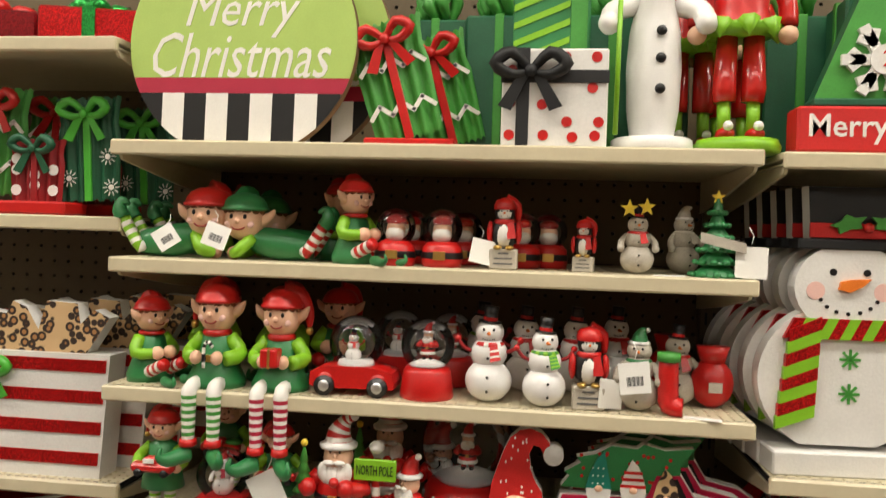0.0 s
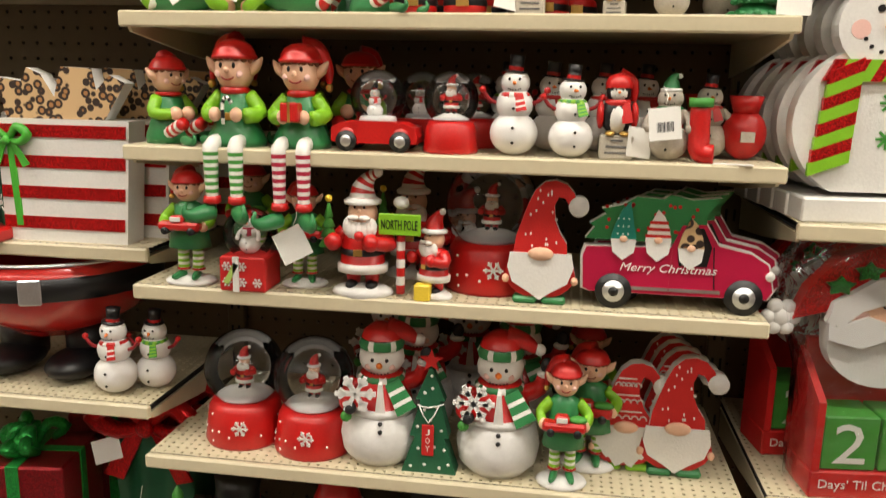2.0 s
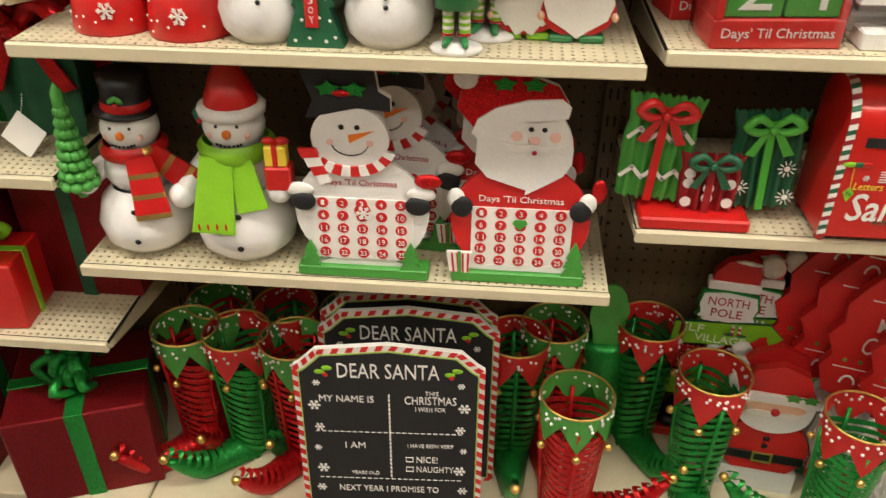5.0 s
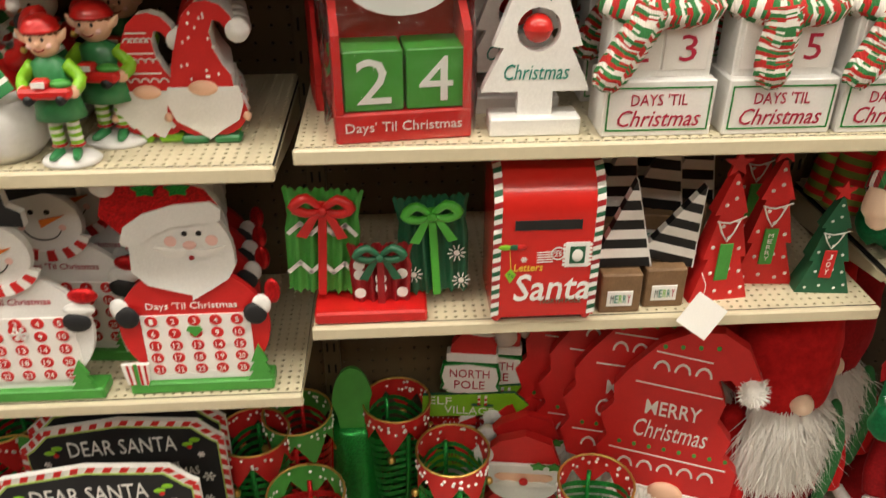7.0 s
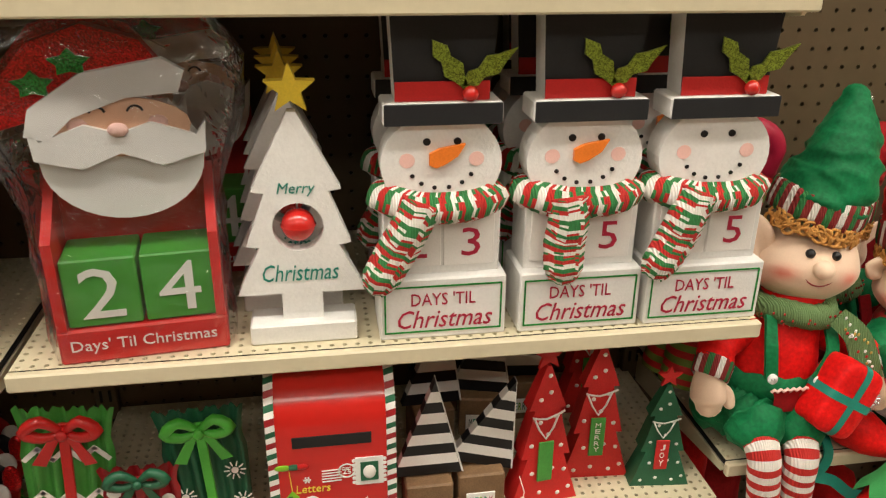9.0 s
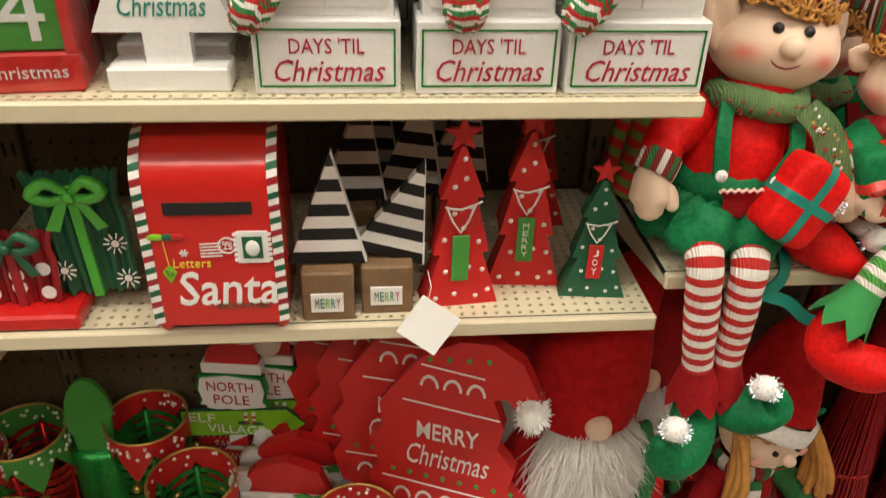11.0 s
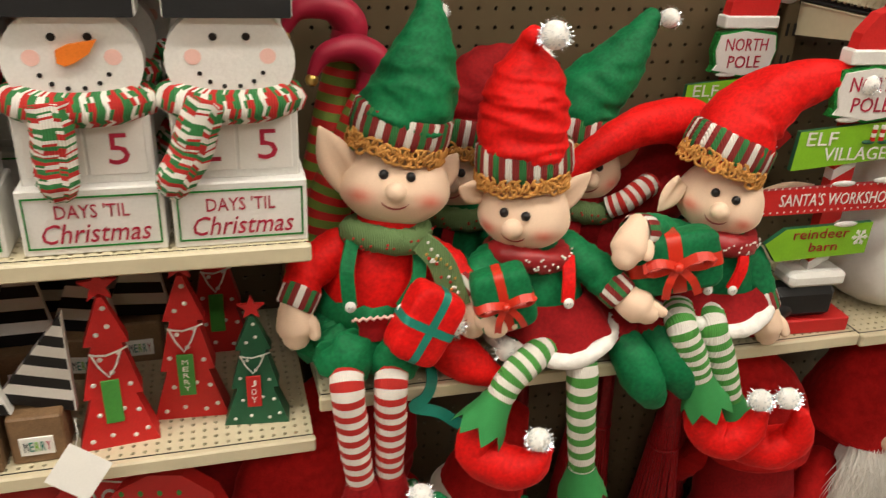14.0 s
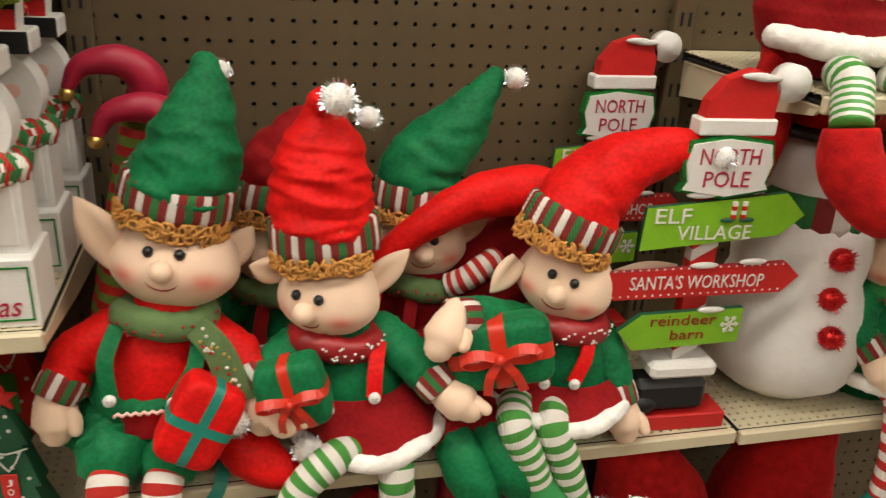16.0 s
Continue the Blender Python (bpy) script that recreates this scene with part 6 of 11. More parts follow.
ZC3, ZC4, ZC5 = 1.428, 1.090, 0.8375
present_trio(0.512, 0.909, ZC5)


def mailbox(x, y, z, turn=0.0):
    w, d, h = 0.132, 0.105, 0.213
    ob = thing("letter_box", "red metal letter box for santa with candy-striped trim", "mailbox", None, pose(x, y, z, 0, 0, turn))
    top = h - d / 2
    prof = [(-d / 2, 0.012), (-d / 2, top)] + [(-d / 2 * math.cos(radians(a)), top + d / 2 * math.sin(radians(a))) for a in range(10, 180, 10)] + [(d / 2, top), (d / 2, 0.012)]
    n = len(prof)
    b = M()
    v = [(-w / 2, py, pz) for py, pz in prof] + [(w / 2, py, pz) for py, pz in prof]
    b.put(v, [[i, n + i, n + i + 1, i + 1] for i in range(n - 1)], "red_satin", True)
    b.put(v, [list(range(n)), list(range(n, 2 * n))[::-1], [0, n - 1, 2 * n - 1, n]], "red_satin", False)
    part("body", b, ob)
    for s in (-1, 1):
        t = M()
        xs = s * (w / 2 - 0.004)
        k = 0
        path = [(-d / 2, 0.014 + (top - 0.014) * i / 22) for i in range(22)] + [(-d / 2 * math.cos(radians(a)), top + d / 2 * math.sin(radians(a))) for a in range(0, 125, 8)]
        for (y0, z0), (y1, z1) in zip(path, path[1:]):
            o = Vector((0, y0, z0 - top if z0 > top else 0)).normalized() * 0.0012
            t.put([(xs - 0.005, y0 + o.y, z0 + o.z), (xs + 0.005, y0 + o.y, z0 + o.z + 0.003), (xs + 0.005, y1 + o.y, z1 + o.z + 0.003), (xs - 0.005, y1 + o.y, z1 + o.z),
                   (xs - 0.005, y0, z0), (xs + 0.005, y0, z0 + 0.003), (xs + 0.005, y1, z1 + 0.003), (xs - 0.005, y1, z1)],
                  [(0, 1, 2, 3), (0, 4, 5, 1), (1, 5, 6, 2), (2, 6, 7, 3), (3, 7, 4, 0)], ["white", "green_deep", "white", "red_deep"][k % 4], False)
            k += 1
        part("striped_trim", t, ob)
    for sx in (-1, 1):
        for sy in (-1, 1):
            part("foot", M().ell((sx * 0.058, sy * 0.042, 0.008), (0.007, 0.007, 0.008), "red_satin", 10, 7), ob)
    yf = -d / 2 - 0.0004
    # no opening here: a near-black bar paints the slot's shaded inside
    part("slot", M().box((0, yf, h * 0.685), (0.082, 0.002, 0.013), "void_dark", bev=0.0), ob, "black letter slot")
    lettering("Letters", -0.022, yf, h * 0.405, 0.036, 0.010, "yellow", ob, slant=0.1)
    lettering("Santa", 0.010, yf, h * 0.265, 0.098, 0.040, "white", ob, slant=0.15, bold=0.01)
    lettering("NORTH POLE", 0.022, yf, h * 0.165, 0.052, 0.007, "green_deep", ob)
    st = M().box((0.038, yf - 0.0005, h * 0.485), (0.030, 0.0012, 0.035), "white", bev=0.0)
    for k in range(6):
        for sx in (-1, 1):
            st.disc(0.038 + sx * 0.0165, h * 0.485 - 0.014 + 0.0056 * k, 0.0019, yf, "white", 0.0012, 8)
    st.box((0.038, yf - 0.0016, h * 0.485), (0.019, 0.0008, 0.024), "green_deep", bev=0.0)
    st.ell((0.038, yf - 0.002, h * 0.482), (0.007, 0.001, 0.009), "white", 10, 6)
    part("stamp", st, ob)
    pm = M()
    for k in range(5):
        pm.strip([(-0.012, h * 0.505 - 0.0035 * k), (0.008, h * 0.508 - 0.0035 * k)], 0.0009, yf, "white")
    pm.strip(arc(0.014, h * 0.495, 0.0085, 0.0085, 0, 360, 16), 0.0012, yf, "white")
    part("postmark", pm, ob)
    lettering("DEC", 0.014, yf, h * 0.508, 0.009, 0.0035, "white", ob)
    lettering("25", 0.014, yf, h * 0.489, 0.009, 0.006, "white", ob)
    orn = M().strip([(-0.046, h * 0.52), (-0.044, h * 0.40)], 0.0008, yf, "yellow")
    orn.plate([(-0.044, h * 0.40), (-0.051, h * 0.36), (-0.044, h * 0.30), (-0.037, h * 0.36)], yf - 0.001, yf, "green_lime")
    for a, c in ((-0.046, "green_deep"), (-0.058, "green_lime"), (-0.040, "red")):
        orn.ell((a + 0.006, yf - 0.0008, h * 0.545), (0.009, 0.001, 0.004), c, 10, 5)
    flake(orn, -0.028, h * 0.46, 0.004, yf, "white", 0.18)
    part("ornament_print", orn, ob)
    lettering("To", -0.044, yf - 0.001, h * 0.355, 0.008, 0.006, "green_deep", ob)


mailbox(0.720, 0.909, ZC5)


def striped_tree(x, y, z, w, h, lean=0.0, turn=0.0):
    """A black and white striped triangle of wood on a brown block."""
    ob = thing("striped_tree", "black and white striped wooden tree on a brown block", "decoration", None, pose(x, y, z, 0, 0, turn), "striped trees")
    bw = w * 0.78
    blk = part("block", M().box((0, 0, bw * 0.54), (bw, bw * 0.85, bw * 1.08), "wood_brown", bev=0.002), ob)
    part("label", M().box((-0.001, -bw * 0.43, bw * 0.42), (bw * 0.62, 0.002, bw * 0.42), "paper", bev=0.0004), blk, "white merry label")
    for i, (ch, c) in enumerate(zip("MERRY", ("grey_print", "teal", "green_lime", "teal", "crimson"))):
        part("lettering", words(ch, bw * 0.075, bw * 0.22, c), blk, "", pose(-bw * 0.21 + bw * 0.102 * i, -bw * 0.43 - 0.0013, bw * 0.42))
    t = M()
    z0, hh = bw * 1.12, h - bw * 1.12
    n = 9
    at = pose(0, 0, z0, 0, lean, 0)
    for k in range(n):
        u0, u1 = k / n, (k + 1) / n
        a0, a1 = w * 0.56 * (1 - u0), w * 0.56 * (1 - u1)
        skew = w * 0.12
        t.plate([(-a0 + skew * u0, u0 * hh), (a0 + skew * u0, u0 * hh), (a1 + skew * u1, u1 * hh), (-a1 + skew * u1, u1 * hh)], -0.006, 0.006, "black" if k % 2 == 0 else "white", at=at)
    part("striped_board", t, ob)
    part("edge", M().plate([(w * 0.565, 0), (w * 0.595, 0), (w * 0.13, hh), (w * 0.12, hh)], -0.006, 0.006, "white_wood", at=at), ob)
    part("peg", M().tube([(0, 0, bw * 1.04), (0, 0, z0 + 0.006)], 0.004, "black", 8), ob)


striped_tree(0.826, 0.897, ZC5, 0.07, 0.185)
striped_tree(0.888, 0.907, ZC5, 0.07, 0.176, 16, 0)
for x, y, t in ((0.85, 0.98, 8), (0.92, 1.0, -10), (0.98, 1.03, 0), (0.87, 1.06, 0), (0.94, 1.08, 5)):
    striped_tree(x, y + 0.057, ZC5, 0.07, 0.205, 4, t)
tiered_tree("red dotted wooden tree with a green tag and a star", 0.084, 0.213, 0.966, 0.913, ZC5, "red_wood", "", "green_mid", 6)
tiered_tree("red dotted wooden tree with a green merry tag", 0.084, 0.213, 1.045, 0.949, ZC5, "red_wood", "MERRY", "green_mid", -4)
tiered_tree("small green dotted wooden tree with a red joy tag", 0.074, 0.163, 1.119, 0.919, ZC5, "green_deep", "JOY", "red_wood", -6)
tiered_tree("red dotted wooden tree with a green tag and a star", 0.084, 0.213, 1.08, 1.087, ZC5, "red_wood", "", "green_mid", 0)
hang_tag(0.93, 0.851, ZC5 + 0.006, 0.049, 36, 0, -14)


# ---- shelf c4 ----
def santa_block(x, y, z, turn=0.0, wrapped=True):
    ob = thing("countdown_block", "red santa countdown stand with green number blocks, in clear wrap", "calendar", None, pose(x, y, z, 0, 0, turn), "santa countdown stands")
    w, d = 0.138, 0.07
    part("tray", M().box((0, 0, 0.016), (w, d, 0.032), "red_wood", bev=0.002), ob)
    for s in (-1, 1):
        part("side", M().plate([(-d / 2, 0.032), (d / 2, 0.032), (d / 2, 0.155), (-d / 2, 0.112)], -0.004, 0.004, "red_wood", at=pose(s * (w / 2 - 0.005), 0, 0, 0, 0, 90)), ob)
    part("back", M().box((0, d / 2 - 0.004, 0.10), (w - 0.012, 0.008, 0.135), "red_wood", bev=0.001), ob)
    for s, ch in ((-1, "2"), (1, "4")):
        c = part("number_block", M().box((s * 0.031 + 0.002, -0.004, 0.064), (0.059, 0.055, 0.062), "green_mid", bev=0.0015), ob)
        part("lettering", words(ch, 0.034, 0.046, "white"), c, "", pose(s * 0.031 + 0.002, -0.0318, 0.064))
    lettering("Days' Til Christmas", 0, -d / 2 - 0.0003, 0.016, 0.118, 0.014, "white", ob)
    h = lambda pts: [(px, pz) for px, pz in pts]
    beard = arc(0.012, 0.19, 0.062, 0.05, 180, 360, 16) + [(0.074, 0.20), (0.05, 0.235), (0.0, 0.235), (-0.052, 0.21)]
    part("beard", M().plate(beard, -0.016, 0.006, "white_wood"), ob)
    part("face", M().plate(arc(0.012, 0.218, 0.055, 0.024, 0, 360, 20)[:-1], -0.019, -0.016, "skin"), ob)
    must = M()
    for s in (-1, 1):
        must.plate([(0.012, 0.214), (0.012 + s * 0.025, 0.222), (0.012 + s * 0.058, 0.21), (0.012 + s * 0.066, 0.222), (0.012 + s * 0.064, 0.195), (0.012 + s * 0.03, 0.186), (0.012, 0.198)], -0.024, -0.018, "white_wood")
        must.strip(arc(0.012 + s * 0.014, 0.229, 0.006, 0.006, 20, 160, 6), 0.0018, -0.019, "black")
        must.ell((0.012 + s * 0.03, -0.019, 0.221), (0.008, 0.001, 0.006), "blush_pale", 9, 5)
    must.ell((0.012, -0.024, 0.217), (0.008, 0.005, 0.006), "blush_pale", 10, 7)
    part("moustache", must, ob)
    part("hat", M().plate([(-0.05, 0.225), (-0.088, 0.215), (-0.075, 0.25), (-0.045, 0.285), (-0.005, 0.298), (0.035, 0.285), (0.06, 0.25)], -0.014, 0.006, "glitter_red", "red_wood"), ob)
    part("hat_brim", M().plate([(-0.056, 0.215), (-0.05, 0.236), (-0.01, 0.262), (0.05, 0.272), (0.066, 0.262), (0.06, 0.245), (0.02, 0.242), (-0.02, 0.228), (-0.04, 0.21)], -0.024, -0.014, "white_wood"), ob)
    fl_ = M()
    for k in range(6):
        a = math.pi * k / 3
        fl_.ell((-0.098 + 0.013 * math.cos(a), -0.006, 0.215 + 0.013 * math.sin(a)), (0.009, 0.006, 0.009), "white_wood", 10, 6)
    fl_.ell((-0.098, -0.007, 0.215), (0.011, 0.006, 0.011), "white_wood", 10, 6)
    part("snowflake", fl_, ob)
    for s in (-1, 1):
        part("holly_leaf", M().plate([(-0.03 + s * 0.014 + px * 0.016, 0.262 + s * 0.008 + pz * 0.011) for px, pz in star_points(0, 0, 1, 5, 0.6)], -0.02, -0.016, "glitter_green"), ob)
    for c in ob.children:
        if c.name.split(".")[0] in ("beard", "face", "moustache", "hat", "hat_brim", "snowflake", "holly_leaf"):
            c.location = (-0.010, 0.0, -0.016)
    if wrapped:
        rnd = random.Random(9)
        v, f, n, k = [], [], 36, 16
        for j in range(k + 1):
            u = j / k
            for i in range(n):
                a = 2 * math.pi * i / n
                rx = (0.076 if u < 0.45 else 0.076 + 0.03 * math.sin((u - 0.45) / 0.4 * 1.6) if u < 0.85 else 0.1 - 0.25 * (u - 0.85))
                cr = 1 + 0.07 * abs(noise.noise(Vector((a * 2.2, u * 9, 3.1)))) + 0.035 * noise.noise(Vector((a * 7, u * 4, 1.0)))
                ca, sa = math.cos(a), math.sin(a)
                v.append((math.copysign(abs(ca) ** 0.45, ca) * rx * cr - 0.006 * u, math.copysign(abs(sa) ** 0.45, sa) * 0.043 * cr, 0.004 + u * 0.305))
        for j in range(k):
            for i in range(n):
                f.append([j * n + i, j * n + (i + 1) % n, (j + 1) * n + (i + 1) % n, (j + 1) * n + i])
        m = M()
        m.put(v, f, "wrap", True)
        part("plastic_wrap", m, ob, "crinkled clear plastic wrap").visible_shadow = False
    ob.scale = (1.12, 1.05, 1.10)
    return ob


santa_block(0.545, 0.907, ZC4, 6)
santa_block(0.512, 1.020, ZC4, 10, False)
santa_block(0.575, 1.095, ZC4, 0, False)


def bell_tree(x, y, z, turn=0.0, front=True):
    ob = thing("bell_tree", "white wooden tree with a round hole and red jingle bell", "decoration", None, pose(x, y, z, 0, 0, turn), "bell trees")
    part("base", M().box((0, 0, 0.011), (0.105, 0.04, 0.022), "white_wood", bev=0.002), ob)
    cx, cz, r = 0.0, 0.120, 0.0245
    L = [(-0.020, 0.022), (-0.020, 0.050), (-0.062, 0.050), (-0.056, 0.064), (-0.038, 0.100), (-0.050, 0.102), (-0.030, 0.155), (-0.042, 0.157), (-0.004, 0.232)]
    d = 0.008
    t = M()
    hole = [(cx + r * math.cos(radians(a)), cz + r * math.sin(radians(a))) for a in range(90, 271, 15)]
    for s in (1, -1):
        outline = [(s * px, pz) for px, pz in L] + [(0, 0.232)] + [(s * px, pz) for px, pz in hole] + [(0, 0.022)]
        t.plate(outline, -d, d, "white_wood")
    part("tree_board", t, ob)
    part("star", M().plate(star_points(0, 0.252, 0.024), -0.008, 0.006, "yellow"), ob)
    b = M().ell((cx, 0, cz), (0.0165, 0.0165, 0.0165), "red_satin", 18, 12)
    b.lathe([(0.0168, -0.0016), (0.0176, 0), (0.0168, 0.0016)], "red_satin", c=(cx, 0, cz), seg=18)
    b.tube([(cx, 0, cz + 0.015), (cx, 0, cz + r)], 0.001, "silver", 6)
    part("bell", b, ob, "red jingle bell")
    if front:
        lettering("Merry", 0.0, -d - 0.0002, 0.158, 0.036, 0.014, "teal", ob, slant=0.25)
        lettering("Christmas", 0.0, -d - 0.0002, 0.073, 0.074, 0.018, "teal", ob, slant=0.25)


bell_tree(0.699, 0.895, ZC4)
for k in range(3):
    bell_tree(0.688 - 0.004 * k, 0.970 + 0.055 * k, ZC4, 0, k == 0)


def knit_scarf(m, pts, r):
    """A chunky knitted scarf with mottled bands of red, white and green yarn."""
    k = M()
    yarn = ["knit_red", "knit_white", "knit_green"]
    rnd = random.Random(11)
    k.tube(pts, r, [yarn[q // 2 % 3] for q in range(6)], 12, fine=12)
    for i in range(len(k.m)):
        if rnd.random() < 0.28:
            k.m[i] = rnd.randrange(3)
    for i, p in enumerate(k.v):
        u = 0.0016 * math.sin(i * 0.5236 * 5) + rnd.uniform(-0.0006, 0.0006)
        k.v[i] = (p[0] + u, p[1] - abs(u), p[2] + u * 0.7)
    n = len(m.v)
    m.v += k.v
    m.f += [[n + a for a in fc] for fc in k.f]
    m.m += [m.slot(k.names[a]) for a in k.m]
    m.s += k.s


def snowman_countdown(x, y, z, digits, hide, turn=0.0, nose=True, tail=0):
    ob = thing("snowman_countdown", "white wooden snowman countdown with a knit scarf and black hat", "calendar", None, pose(x, y, z, 0, 0, turn), "snowman countdowns")
    part("base", M().box((0, 0, 0.033), (0.122, 0.066, 0.066), "white_wood", bev=0.0015), ob)
    bd = M()
    for a, b in (((-0.056, 0.008), (0.056, 0.008)), ((-0.056, 0.058), (0.056, 0.058)), ((-0.056, 0.008), (-0.056, 0.058)), ((0.056, 0.008), (0.056, 0.058))):
        bd.strip([a, b], 0.0016, -0.0332, "glitter_green", 0.0008)
    part("border", bd, ob)
    lettering("DAYS 'TIL", 0.0, -0.0333, 0.044, 0.062, 0.014, "crimson", ob)
    lettering("Christmas", 0.002, -0.0333, 0.022, 0.092, 0.020, "crimson", ob, slant=0.3)
    part("tray", M().box((0, 0.006, 0.100), (0.112, 0.05, 0.070), "white_wood", bev=0.0015), ob)
    for s, ch in ((-1, digits[0]), (1, digits[1])):
        c = part("number_tile", M().box((s * 0.0255, -0.0195, 0.101), (0.049, 0.003, 0.054), "white", bev=0.0008), ob)
        part("lettering", words(ch, 0.018, 0.030, "crimson"), c, "", pose(s * 0.0255 + 0.002, -0.0212, 0.099))
    part("head", M().plate(arc(0, 0.178, 0.056, 0.05, -42, 222, 26), -0.014, 0.018, "white_wood"), ob)
    f = M()
    for s in (-1, 1):
        f.disc(s * 0.014, 0.20, 0.0036, -0.014, "black", 0.001, 12)
        f.disc(s * 0.032, 0.182, 0.0072, -0.014, "blush_pale", 0.0005, 16)
    for k in range(6):
        a = radians(205 + 26 * k)
        f.disc(0.03 * math.cos(a), 0.176 + 0.022 * math.sin(a), 0.0022, -0.014, "black", 0.001, 8)
    if nose:
        f.plate([(-0.012, 0.178), (-0.012, 0.189), (-0.002, 0.194), (0.021, 0.198), (0.014, 0.186), (0.002, 0.178), (-0.006, 0.175)], -0.019, -0.014, "orange")
    part("face", f, ob)
    part("hat_brim", M().box((0, 0, 0.228), (0.108, 0.046, 0.021), "white_wood", bev=0.002), ob)
    part("brim_front", M().box((0, -0.0235, 0.228), (0.106, 0.002, 0.020), "chalk_black", bev=0.0006), ob)
    crown = [(-0.042, 0.2386), (-0.046, 0.318), (-0.02, 0.325), (0.02, 0.326), (0.05, 0.322), (0.042, 0.2386)]
    part("hat_crown", M().plate(crown, -0.012, 0.02, "chalk_black", "white_wood"), ob)
    part("hat_band", M().box((0, -0.0135, 0.2475), (0.085, 0.002, 0.018), "red_wood", bev=0.0004), ob)
    for s in (-1, 1):
        lf = [(px * 0.030, pz * 0.010) for px, pz in ((-1, 0), (-0.6, 0.8), (-0.3, 0.5), (0.1, 1), (0.4, 0.55), (1, 0), (0.4, -0.55), (0.1, -1), (-0.3, -0.5), (-0.6, -0.8))]
        part("holly_leaf", M().plate(lf, -0.0025, 0.0, "glitter_lime", at=pose(0.024 + s * 0.017, -0.017, 0.27, 0, 55 if s < 0 else -35, 0)), ob, "lime glitter holly leaf")
    part("bell", M().ell((0.024, -0.02, 0.246), 0.0075, "red_satin", 12, 8), ob)
    sc = M()
    knit_scarf(sc, [(0.054, 0.0, 0.140), (0.03, -0.026, 0.140), (0.0, -0.031, 0.139), (-0.03, -0.028, 0.141), (-0.054, 0.0, 0.143), (-0.03, 0.026, 0.142), (0.03, 0.026, 0.142), (0.052, 0.005, 0.141)], 0.0150)
    tx = (-0.045, -0.022, -0.04)[tail]
    knit_scarf(sc, [(-0.022, -0.036, 0.148), (-0.032 if tail != 1 else -0.02, -0.039, 0.125), (tx, -0.037, 0.10), (tx - (0.014 if tail != 1 else 0), -0.040, 0.075), (tx - (0.02 if tail != 1 else 0), -0.040, 0.060)], [0.017, 0.018, 0.0185, 0.0175, 0.010])
    part("scarf", sc, ob, "red, green and white knit scarf")
    ob.scale = (1.05, 1.0, 1.0)
    return ob


snowman_countdown(0.838, 0.901, ZC4, "23", 0, 0, True, 0)
snowman_countdown(0.980, 0.899, ZC4, "25", 0, 0, True, 1)
snowman_countdown(1.115, 0.897, ZC4, "25", 0, 0, False, 2)
for x, y in ((0.84, 0.985), (0.985, 0.985), (1.115, 0.98), (0.86, 1.09), (1.0, 1.09), (1.12, 1.085)):
    snowman_countdown(x, y + 0.035, ZC4, "25", 0, 0, True, 0)


